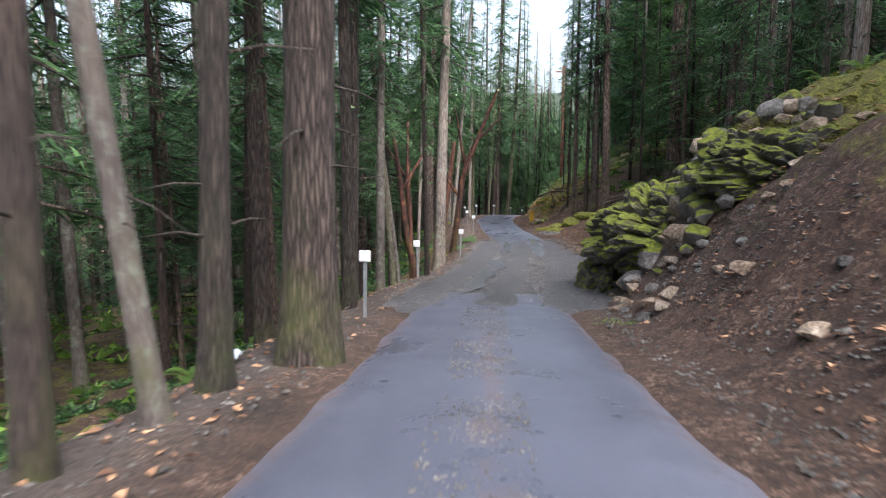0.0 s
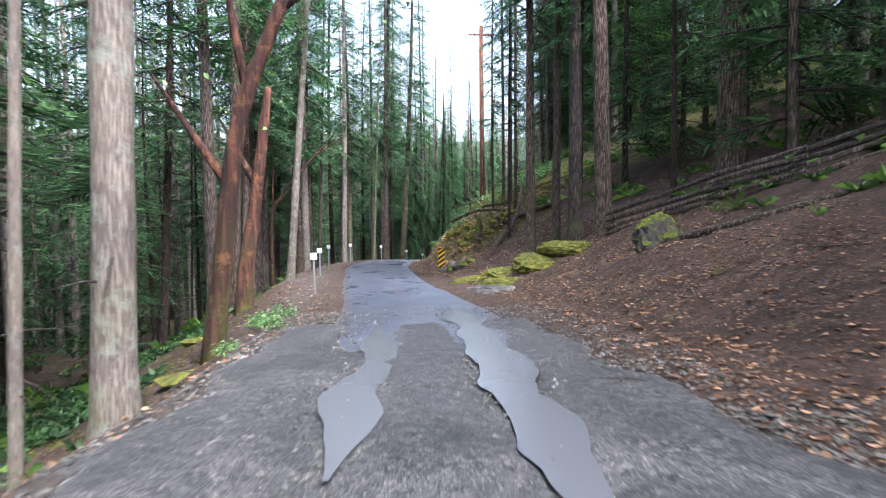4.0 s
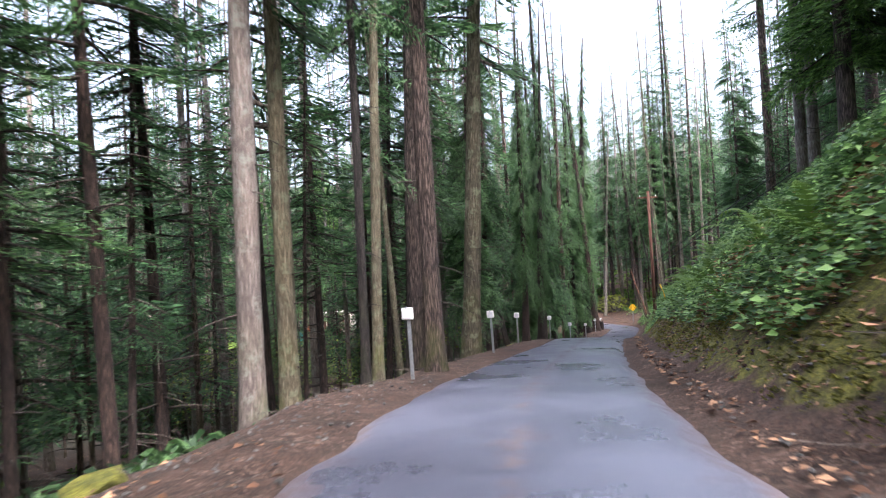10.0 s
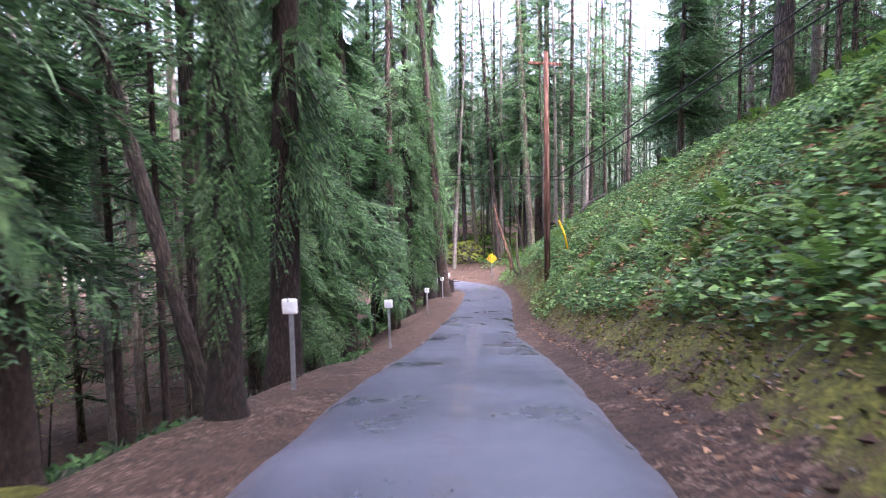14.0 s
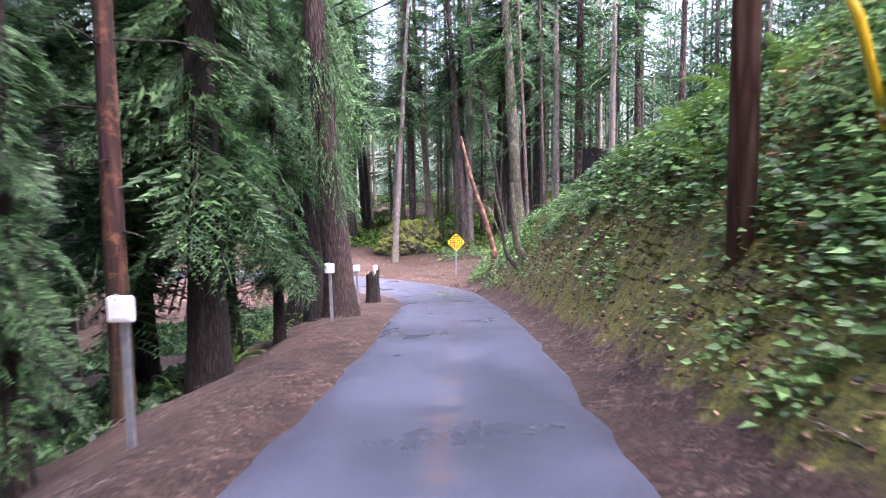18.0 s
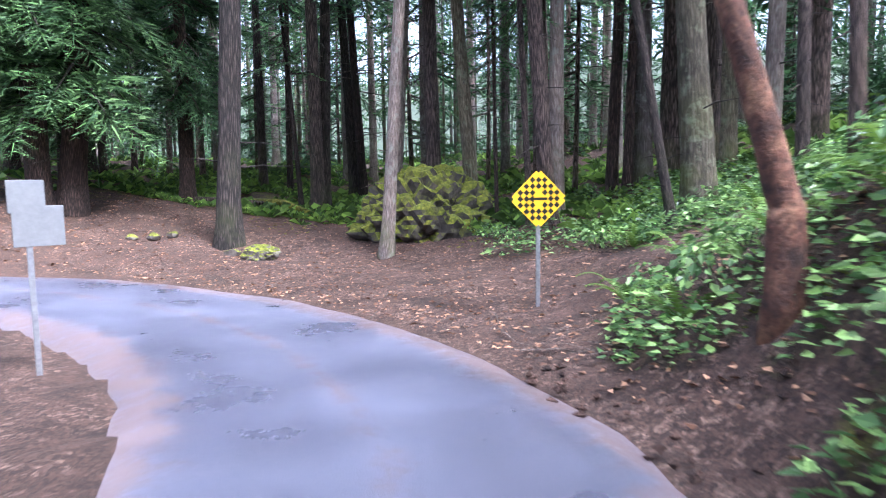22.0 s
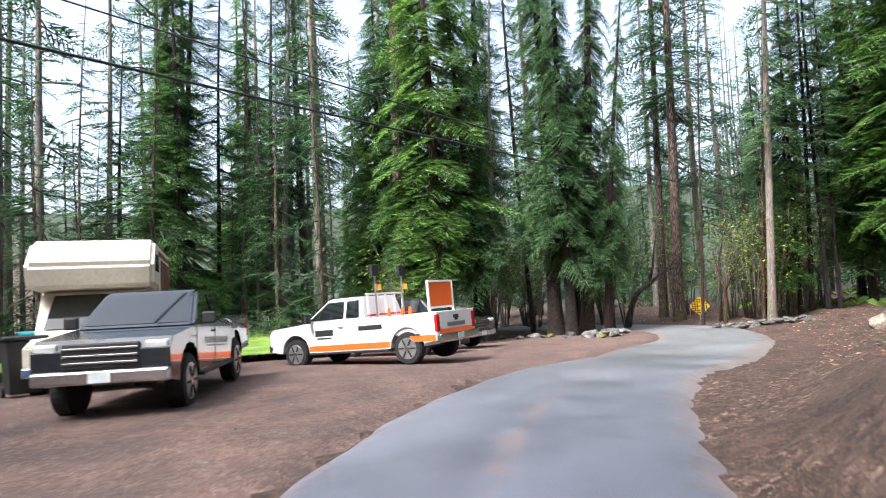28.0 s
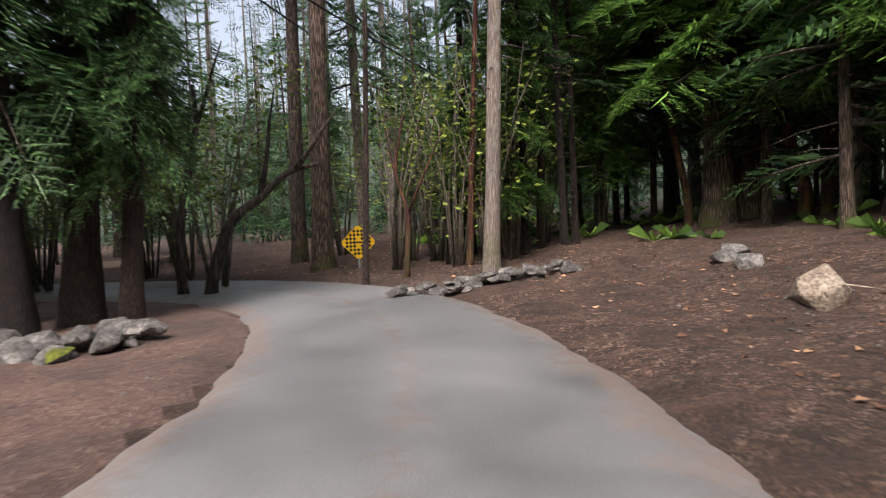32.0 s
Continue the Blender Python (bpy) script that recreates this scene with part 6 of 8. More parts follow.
strew("slope_undergrowth", 16000, [(26.0, 97.4, -11.0, -5.0, 5), (95.5, 165.0, -11.0, -4.6, 6)], FERN_TUFT + MOSS_TUFT, (0.14, 0.36), (0.0, 0.08), 0.5, M_CEDAR_LEAF, "dense low evergreen undergrowth below the verge", "ground cover", 45, (0.5, -0.05))
strew("forest_ferns", 9000, [(0.0, 97.4, 7, 30, 3), (0.0, 118.1, -28, -6, 3), (95.5, 160.7, 9, 34, 3), (164.8, 182.3, 9, 40, 5), (182.3, 223.8, 8, 30, 2)], FERN_TUFT, (0.3, 0.75), (0.0, 0.03), 0.2, M_FERN, "low green ferns on the forest floor", "ground cover", 38, (0.3, -0.05))


def sprig(rnd):
    return moved(blades(rnd, 6, rnd.uniform(0.25, 0.6), 0.16, 0.03, 1), Matrix.Translation((0, 0, 0.03)))


for i, (s, u) in enumerate(((160.3, -0.1), (161.0, 0.1), (159.2, 0.05), (188.1, 1.2), (187.6, 1.5), (39.7, 2.2), (57.3, 4.2), (204.4, 3.6))):
    x, y = at_road(s, u)
    r = random.Random(70 + i)
    lists = [moved(sprig(r), Matrix.Rotation(r.uniform(0, 6.28), 4, "Z")) for _ in range(5)]
    b = new("fallen_branch", mesh_of("fallen_branch", *join(lists), M_CEDAR_LIT))
    b.location = (x, y, ground_z(x, y) + 0.03)
    tagged(b, "broken green conifer sprig lying on the lane", "branch")

# ---- puddles ----


def puddle(s0, s1, u0, w, label):
    """A thin sheet of water in a wheel track; the uneven gravel gives its outline."""
    ss = np.linspace(s0, s1, max(6, int((s1 - s0) * 8)))
    V = []
    for s in ss:
        h = w * min(1.0, (s - s0) / 1.6 + 0.05, (s1 - s) / 1.6 + 0.05)
        a = h * (0.66 + 0.6 * noise.noise((s * 0.7, u0, 7.0)) + 0.14 * noise.noise((s * 2.6, u0, 8.0)))
        b = h * (0.66 + 0.6 * noise.noise((s * 0.7, u0, 17.0)) + 0.14 * noise.noise((s * 2.6, u0, 18.0)))
        for u in np.linspace(u0 - max(a, 0.02), u0 + max(b, 0.02), 7):
            x, y = at_road(s, u)
            V.append((x, y, ground_z(x, y) + 0.04))
    F = [(i * 7 + k, i * 7 + k + 1, i * 7 + k + 8, i * 7 + k + 7) for i in range(len(ss) - 1) for k in range(6)]
    tagged(new("puddle", mesh_of("puddle", V, F, M_WATER, True)), label, "puddle", kind="structure")


puddle(44.0, 55.6, -0.75, 0.42, "long muddy puddle, sky reflection in its colour, in the left wheel track")
puddle(57.0, 63.5, -0.6, 0.3, "shallow puddle in the left wheel track")
puddle(56.0, 66.5, 0.85, 0.42, "long muddy puddle, sky reflection in its colour, in the right wheel track")

# ---- rocks, stumps and logs ----


def rock(x, y, size, seed, mat, label, up=0.0, turn=0.0, rough=0.32, sub=3, name="rock", category="rock", group=""):
    """A broken boulder of that size (x, y, z half extents), set into the ground; up: how far its middle lies over the ground."""
    bm = bmesh.new()
    if sub < 4:
        # a small broken stone: flat faces and sharp corners
        rnd = random.Random(int(seed * 10))
        for _ in range(13 + 3 * sub):
            p = Vector((rnd.gauss(0, 1), rnd.gauss(0, 1), rnd.gauss(0, 1))).normalized() * rnd.uniform(0.8, 1.15)
            bm.verts.new((p.x * size[0], p.y * size[1], p.z * size[2]))
        hull = bmesh.ops.convex_hull(bm, input=bm.verts[:])
        bmesh.ops.delete(bm, geom=[v for v in bm.verts if not v.link_faces], context="VERTS")
        bmesh.ops.bevel(bm, geom=bm.edges[:], offset=min(size) * 0.06, segments=1, affect="EDGES")
        me = bpy.data.meshes.new(name)
        bm.to_mesh(me)
        bm.free()
        me.materials.append(mat)
        ob = new(name, me)
        ob.matrix_basis = pose(x, y, on_ground(x, y, 0) + up, 0, 0, turn)
        return tagged(ob, label, category, group)
    bmesh.ops.create_icosphere(bm, subdivisions=sub, radius=1.0)
    off = Vector((seed * 3.1, seed * 1.7, seed * 0.6))
    for v in bm.verts:
        p = v.co.copy()
        d, c = noise.voronoi(p * 2.2 + off)
        block = noise.noise(c[0] * 5.3)
        k = 1 + 0.55 * rough * block - 0.35 * rough * math.exp(-((d[1] - d[0]) / 0.09) ** 2)
        if sub > 3:
            d, c = noise.voronoi(p * 6.0 + off)
            k += 0.22 * rough * noise.noise(c[0] * 5.3) - 0.12 * rough * math.exp(-((d[1] - d[0]) / 0.1) ** 2)
        k += 0.5 * rough * noise.fractal(p * 1.6 + off, 1.0, 2.0, 5)
        if sub > 4:
            k += 0.16 * rough * noise.fractal(p * 7.0 + off, 0.8, 2.0, 3)
        p *= k
        v.co = Vector((p.x * size[0], p.y * size[1], p.z * size[2]))
    me = bpy.data.meshes.new(name)
    bm.to_mesh(me)
    bm.free()
    me.materials.append(mat)
    ob = new(name, me)
    ob.matrix_basis = pose(x, y, on_ground(x, y, 0) + up, 0, 0, turn)
    return tagged(ob, label, category, group)


rock(6.31, 17.25, (1.7, 2.6, 1.2), 1.0, M_MOSSROCK, "large mossy rock outcrop at the lane's edge", -0.8, 15, 0.45, 6, "rock_outcrop", "rock")
rock(7.25, 13.80, (1.5, 2.6, 1.0), 2.0, M_MOSSROCK, "bright green mossy ridge of the outcrop", -0.8, 10, 0.4, 6, "rock_outcrop", "rock")
rock(6.18, 19.52, (1.2, 1.0, 1.1), 4.0, M_MOSSROCK, "broken mossy end of the outcrop", -0.55, 40, 0.45, 5, "rock_outcrop", "rock")
rock(4.87, 18.73, (0.6, 0.9, 0.75), 3.0, M_MOSSROCK, "dark mossy boulder by the gravel", 0.15, 0, 0.35, 5)
sc = random.Random(12)
for i in range(120):
    s, u = sc.uniform(41.1, 48.2), sc.uniform(3.0, 6.2)
    x, y = at_road(s, u)
    k = sc.uniform(0.12, 0.4)
    rock(x, y, (k * 1.2, k, k * 0.8), 300 + i, (M_MOSSROCK, M_ROCK, M_MOSSROCK, M_ROCK_TAN)[i % 4], "broken rock of the outcrop with patches of moss", k * 0.1, sc.uniform(0, 360), 0.4, 3, group="broken rocks of the outcrop")
for i in range(46):
    s, u = sc.uniform(32.4, 42.0), sc.uniform(2.9, 5.6)
    x, y = at_road(s, u)
    k = sc.uniform(0.05, 0.16)
    rock(x, y, (k * 1.3, k, k * 0.7), 500 + i, (M_ROCK, M_ROCK_TAN)[i % 2], "loose stone in the soil bank", k * 0.1, sc.uniform(0, 360), 0.4, 2, group="stones in the soil bank")
ro = random.Random(4)
for i in range(26):
    s, u = ro.uniform(39.4, 46.1), ro.uniform(2.3, 4.0)
    x, y = at_road(s, u)
    k = ro.uniform(0.06, 0.19)
    rock(x, y, (k * 1.3, k, k * 0.7), 10 + i, M_ROCK_TAN if i % 3 else M_ROCK, "loose angular tan rock below the outcrop", k * 0.2, ro.uniform(0, 360), 0.3, 2, group="loose rocks below the outcrop")
for i, (x, y, k) in enumerate(((7.43, 52.42, 0.26), (7.76, 52.34, 0.30), (7.61, 51.50, 0.34), (7.78, 50.89, 0.38), (8.15, 50.98, 0.34), (7.98, 50.58, 0.30), (7.89, 51.53, 0.28), (7.52, 52.17, 0.20), (8.22, 50.60, 0.30))):
    rock(x, y, (k * 0.86, k * 0.74, k * 0.66), 40 + i, (M_ROCK, M_ROCK_TAN, M_MOSSROCK)[i % 3], "grey boulder beside the hazard marker", k * 0.25, 40 * i, 0.25, 3, group="boulders by the hazard marker")
for i, (x, y, a, b, c) in enumerate(((7.19, 43.37, 0.45, 0.30, 0.16), (7.41, 42.96, 0.50, 0.34, 0.18), (7.63, 42.52, 0.45, 0.35, 0.20), (7.24, 42.36, 0.40, 0.30, 0.12), (7.10, 42.64, 0.35, 0.25, 0.10), (7.86, 43.32, 0.40, 0.30, 0.20))):
    rock(x, y, (a, b, c), 50 + i, M_ROCK, "flat pale rock ledge showing through the leaves", -0.03, 20 * i, 0.3, 3, "rock_ledge", "rock", "rock ledges")
for i, (x, y, k) in enumerate(((8.07, 43.47, 0.60), (7.82, 46.90, 0.70), (8.56, 46.05, 0.80), (9.44, 45.13, 0.90), (10.17, 44.35, 0.80), (9.12, 43.78, 0.60))):
    rock(x, y, (k * 1.5, k, k * 0.34), 55 + i * 0.1, M_MOSS, "low cushion of yellow-green moss", -k * 0.14, 30 * i, 0.22, 5, "moss_mound", "moss", "moss cushions on the ledge")
rock(10.74, 40.07, (0.6, 0.5, 0.6), 56, M_MOSSROCK, "mossy boulder in the leaves", 0.1, 0, 0.3, 4)
rock(35.73, 146.36, (2.07, 1.6, 1.75), 57, M_MOSSY, "big boulder hung with green and brown moss", 0.15, -7, 0.35, 5, "boulder", "rock")
rock(30.75, 145.45, (0.5, 0.32, 0.28), 58, M_MOSSROCK, "dark rock with a mossy top on the needles", 0.12, 10, 0.3, 4)
rock(30.06, 145.73, (0.24, 0.18, 0.14), 59, M_MOSSROCK, "small mossy rock on the needles", 0.06, 0, 0.3, 3)
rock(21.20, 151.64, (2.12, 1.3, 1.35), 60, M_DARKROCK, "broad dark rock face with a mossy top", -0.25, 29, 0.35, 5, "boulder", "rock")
for i, (x, y) in enumerate(((27.32, 148.30), (27.93, 148.19), (28.41, 148.45))):
    rock(x, y, (0.2, 0.16, 0.14), 62 + i, M_MOSSROCK, "small round rock covered with moss", 0.08, 0, 0.3, 3, group="mossy rocks on the needles")
rock(0.80, 166.16, (0.34, 0.27, 0.3), 66, M_ROCK_PALE, "pale tan boulder standing on red soil", 0.16, 20, 0.22, 3)
for i, (x, y) in enumerate(((-1.46, 169.66), (-0.90, 168.90), (-1.48, 169.33))):
    rock(x, y, (0.3, 0.24, 0.16), 67 + i, M_ROCK, "dark flat stone on the soil bank", 0.05, 30 * i, 0.3, 3)
ROW = [(-11.24, 158.02), (-9.42, 158.23), (-9.06, 158.76), (-7.91, 158.70), (-8.28, 159.16), (-6.31, 158.96), (-7.78, 159.88), (-5.83, 159.58), (-5.24, 159.86), (-15.98, 156.76), (-14.37, 157.34), (-18.39, 156.11)]
for i, (x, y) in enumerate(ROW):
    k = ro.uniform(0.17, 0.3)
    rock(x, y, (k * 1.3, k, k * 0.62), 80 + i, M_MOSSROCK if i % 4 == 0 else M_ROCK, "grey stone in the row along the car park", k * 0.25, ro.uniform(0, 360), 0.3, 3, group="stones edging the car park")
for i in range(26):
    x, y = -5.77 + ro.uniform(-0.75, 0.6), 160.43 + ro.uniform(-0.6, 0.6)
    k = ro.uniform(0.1, 0.24)
    rock(x, y, (k * 1.2, k, k * 0.7), 100 + i, M_ROCK, "grey stone in the pile round the trees", ro.uniform(0.0, 0.22), ro.uniform(0, 360), 0.3, 3, group="stones in the pile")
for i in range(46):
    f = i / 45
    x = float(np.interp(f, [0, 0.5, 1], [-5.24, -4.91, -4.08])) + ro.uniform(-0.2, 0.2)
    y = float(np.interp(f, [0, 0.5, 1], [164.89, 166.83, 168.38])) + ro.uniform(-0.25, 0.25)
    k = ro.uniform(0.09, 0.2)
    rock(x, y, (k * 1.3, k, k * 0.6), 120 + i, M_ROCK, "stone of the low dry wall past the bend", ro.uniform(0.0, 0.18), ro.uniform(0, 360), 0.3, 2, group="stones of the low wall")
for i, (x, y) in enumerate(((-12.57, 143.66), (-11.84, 144.39), (-13.54, 142.94), (-10.99, 145.00), (-14.38, 143.92))):
    rock(x, y, (0.6, 0.45, 0.4), 160 + i, M_MOSSROCK, "mossy rock at the edge of the lawn", 0.1, 50 * i, 0.3, 3, group="rocks edging the lawn")
for i, (s, u, k) in enumerate(((64.6, -4.0, 0.5), (70.3, -5.0, 0.4), (81.8, -4.2, 0.35), (97.0, -3.9, 0.45), (106.8, -3.6, 0.35), (120.3, -3.4, 0.4), (44.7, -4.2, 0.5), (37.3, -5.0, 0.55), (89.8, -4.3, 0.4), (56.1, -4.1, 0.4))):
    x, y = at_road(s, u)
    rock(x, y, (k * 1.2, k * 0.8, k * 0.3), 170 + i, M_MOSS, "cushion of bright moss below the verge", 0.0, 33 * i, 0.4, 3, "moss_mound", "moss", "moss cushions")


def stump(x, y, r, h, label, mat=None, seed=1):
    rnd = random.Random(seed)
    t = new("stump", None)
    t.matrix_basis = Matrix.Translation((x, y, on_ground(x, y)))
    V, F = [], []
    n, rows = 18, 7
    jag = [rnd.uniform(0.75, 1.05) for _ in range(n)]
    for i in range(rows):
        f = i / (rows - 1)
        for k in range(n):
            a = 2 * math.pi * k / n
            rr = r * (1 + 0.45 * math.exp(-4 * f)) * (1 + 0.12 * math.sin(5 * a + 1) + 0.06 * rnd.uniform(-1, 1))
            V.append((rr * math.cos(a), rr * math.sin(a), -0.2 + (h + 0.2) * f * (jag[k] if i == rows - 1 else 1)))
    for i in range(rows - 1):
        for k in range(n):
            a, b = i * n + k, i * n + (k + 1) % n
            F.append((a, b, b + n, a + n))
    part("bark", mesh_of("bark", V, F, mat or M_CEDAR, True), None, t)
    top = [(v[0] * 0.9, v[1] * 0.9, h * 0.72 + 0.05 * rnd.random()) for v in V[-n:]] + [(0, 0, h * 0.66)]
    part("heartwood", mesh_of("heartwood", top, [(k, (k + 1) % n, n) for k in range(n)], M_DEAD), None, t)
    return tagged(t, label, "stump")


stump(27.31, 127.03, 0.19, 1.0, "dark cut stump beside the bend", None, 2)
stump(32.73, 123.06, 0.33, 1.1, "black rotten stump on the bank", M_CEDAR, 5)


def log(points, r, label, mat=None, name="log", lift=0.0):
    P = [(x, y, on_ground(x, y) + h + r * 0.7 + lift) for x, y, h in points]
    o = Vector(P[0])
    me = mesh_of(name, *tube([Vector(p) - o for p in P], [r * (1 - 0.25 * i / len(P)) for i in range(len(P))], 10, 0.15, int(r * 1000)), mat or M_DEAD, True)
    ob = new(name, me)
    ob.location = o
    return tagged(ob, label, "log")


log([(9.53, 53.83, 0), (10.67, 52.58, 0.1), (11.97, 51.09, 0.2)], 0.11, "fallen grey log on the bank")
log([(9.18, 50.07, 0), (10.44, 51.74, 0.4), (11.33, 54.06, 0.9)], 0.08, "leaning dead branch on the bank")
log([(10.71, 56.92, 0.1), (12.34, 54.72, 0.2), (14.26, 52.60, 0.3)], 0.09, "mossy fallen log on the bank", M_MOSS)
log([(30.80, 153.14, 0), (31.84, 151.61, 0.3), (32.76, 150.28, 0.1)], 0.13, "fallen mossy log in the woods", M_MOSS)
log([(28.26, 153.41, 0.1), (29.83, 152.09, 0.2), (31.59, 152.32, 0.1)], 0.1, "dead log among the ferns")
log([(18.34, 149.88, 0), (17.45, 149.58, 0.02), (16.32, 149.99, 0.0)], 0.03, "pale broken stick on the needles", M_DEAD, "stick")
log([(19.39, 149.37, 0), (18.43, 149.27, 0.02), (17.39, 149.26, 0.0)], 0.025, "pale broken stick on the needles", M_DEAD, "stick")
log([(29.89, 115.05, 0.6), (31.98, 117.56, 0.6), (34.44, 119.75, 0.7)], 0.07, "dead leaning pole on the bank")
log([(6.61, 86.89, -0.3), (7.70, 88.10, -0.1), (8.62, 88.72, -0.1)], 0.22, "splintered red cedar log below the verge", M_FRESH)
log([(6.19, 85.18, -0.2), (7.29, 86.39, -0.1), (8.23, 87.05, 0.0)], 0.17, "splintered red cedar log below the verge", M_FRESH)
log([(7.00, 84.79, 0.0), (7.77, 86.76, 0.15), (8.27, 88.36, 0.1)], 0.1, "splintered red cedar log below the verge", M_FRESH)
log([(10.90, 39.34, 0.0), (13.01, 37.39, 0.0), (15.81, 34.98, 0.1)], 0.09, "fallen grey log above the leaves")

KNOLL = [(8.96, 59.32, 0.50), (9.19, 58.00, 0.55), (9.46, 57.28, 0.50), (9.17, 55.56, 0.45), (9.63, 55.48, 0.50), (9.02, 54.32, 0.40), (8.85, 55.78, 0.40), (9.60, 53.38, 0.40), (10.03, 53.94, 0.45), (10.30, 53.55, 0.70), (10.58, 53.48, 0.60), (8.71, 54.21, 0.35)]
for i, (x, y, k) in enumerate(KNOLL):
    rock(x, y, (k * 0.8, k * 0.7, k * 0.42), 230 + i * 0.37, M_MOSS, "mossy hummock on the leafy knoll", 0.0, 47 * i, 0.45, 4, "moss_mound", "moss", "moss hummocks on the knoll")
# dead branches lodged in one another over the knoll
TANGLE = [
    ([(8.90, 53.07, -2.11), (9.75, 53.30, -2.45), (9.78, 52.58, -2.67)], 0.105),
    ([(8.94, 53.05, -1.12), (9.29, 53.54, -1.65), (9.20, 52.91, -2.12)], 0.090),
    ([(9.03, 53.00, -1.20), (9.24, 53.56, -2.05), (8.93, 53.05, -2.19)], 0.075),
    ([(7.94, 53.47, -1.42), (8.86, 53.74, -1.05), (9.12, 52.96, -0.94)], 0.075),
    ([(8.91, 53.06, -0.96), (9.82, 53.26, -0.90), (10.12, 52.36, -0.97)], 0.075),
    ([(8.16, 53.39, -0.75), (9.07, 53.65, -0.56), (9.35, 52.83, -0.93)], 0.053),
    ([(8.43, 53.27, -0.15), (8.87, 53.74, -0.56), (8.72, 53.15, -0.95)], 0.045),
    ([(9.24, 52.89, -0.77), (9.99, 53.16, -0.67), (10.12, 52.36, -0.74)], 0.060),
    ([(9.86, 52.53, -2.56), (10.36, 52.92, -2.33), (10.27, 52.26, -1.99)], 0.120),
    ([(9.88, 52.52, -2.81), (10.47, 52.85, -2.67), (10.36, 52.19, -2.40)], 0.090),
    ([(9.78, 52.58, -1.18), (10.18, 53.04, -1.91), (9.88, 52.52, -2.34)], 0.090),
]
for i, (P, r) in enumerate(TANGLE):
    o = Vector(P[0])
    b = new("dead_branch", mesh_of("dead_branch", *tube([Vector(p) - o for p in P], [r, r * 0.8, r * 0.45], 7, 0.2, i), (M_DEAD, M_MOSS_BARK)[i % 3 == 2], True))
    b.location = o
    tagged(b, "bare dead branch lodged on the mossy knoll", "branch", "dead branches on the knoll")

# ---- split-rail fence ----
CORNERS = [(11.09, 43.78), (12.94, 41.53), (14.02, 39.66), (15.76, 38.39), (17.47, 36.58), (19.61, 35.56)]
fr = random.Random(8)
for i in range(len(CORNERS) - 1):
    (xa, ya), (xb, yb) = CORNERS[i], CORNERS[i + 1]
    za, zb = on_ground(xa, ya), on_ground(xb, yb)
    f = new("rail_fence", None)
    f.matrix_basis = Matrix.Translation((xa, ya, za))
    d = Vector((xb - xa, yb - ya, zb - za))
    for k in range(4):
        h = 0.1 + 0.2 * k + 0.1 * (i % 2)
        a, b = -0.12 * d.normalized() + Vector((0, 0, h)), d * 1.08 + Vector((0, 0, h + fr.uniform(-0.05, 0.05)))
        part("rail", mesh_of("rail", *tube([a, a.lerp(b, 0.5) + Vector((0, 0, fr.uniform(-0.03, 0.03))), b], [0.06, 0.065, 0.055], 6, 0.3, k), M_DEAD), None, f)
    tagged(f, "weathered grey split-rail fence section", "fence", "sections of the rail fence")

# ---- utility poles and wires ----


def utility_pole(x, y, r, h, label):
    p = new("utility_pole", None)
    z = on_ground(x, y)
    p.matrix_basis = Matrix.Translation((x, y, z))
    part("pole", mesh_of("pole", *tube([(0, 0, -0.5), (0, 0, h * 0.5), (0, 0, h)], [r, r * 0.9, r * 0.78], 14, 0.02), M_POLE, True), None, p)
    part("crossarm", box_bm(1.6, 0.1, 0.12, (0, 0.1, h - 0.5), 0.01), M_POLE, p)
    for dx in (-0.65, 0.0, 0.65):
        part("insulator", cyl_bm(0.05, 0.14, 10, (dx, 0.1, h - 0.44), 0.03), M_CAP, p)
    tagged(p, label, "utility pole")
    return Vector((x, y, z + h - 0.3))


def wire(a, b, sag, label="black overhead cable between the poles", r=0.022):
    a, b = Vector(a), Vector(b)
    P = [a.lerp(b, i / 20) - Vector((0, 0, sag * 4 * (i / 20) * (1 - i / 20))) for i in range(21)]
    me = mesh_of("overhead_wire", *tube([p - a for p in P], [r] * 21, 5), M_CABLE, True)
    o = new("overhead_wire", me)
    o.location = a
    tagged(o, label, "cable")


top_a = utility_pole(11.81, 65.28, 0.16, 11.0, "reddish wooden utility pole on the bank")
top_b = utility_pole(26.71, 112.61, 0.14, 10.0, "smooth red-brown wooden utility pole on the bank")
for k in (0, 0.5):
    wire((27.06 + k, 112.39, -4.35 - 0.3 * k), (30.35 + 1.2 * k, 84.54, 6.42 - k), 0.1, "black overhead cable along the lane", 0.03)
    wire((27.06 + k, 112.39, -4.35 - 0.3 * k), (19.54 + k, 156.68, -1.98 - k), 0.2)
    wire(top_a + Vector((k, 0, -0.4 - k)), (2.0 + k, -20, 12), 1.0)
wire((0.01, 135.52, -1.07), (-14.61, 176.50, -6.61), 0.35, "black overhead cable across the car park", 0.03)
wire((12.49, 135.33, -6.71), (-40.37, 202.15, -3.06), 0.6, "black overhead cable across the car park", 0.03)
wire((1.38, 144.67, -3.43), (-28.60, 151.83, 0.11), 0.4)
guard = new("guy_guard", mesh_of("guy_guard", *tube([(0, 0, -0.4), (-0.15, 0.18, 0.58), (-0.31, 0.36, 1.16)], [0.045, 0.045, 0.045], 8), M_YELLOW, True))
guard.location = (27.24, 111.59, -7.41)
tagged(guard, "yellow plastic guard of a guy wire", "guy guard")

# ---- small signs and odd things ----


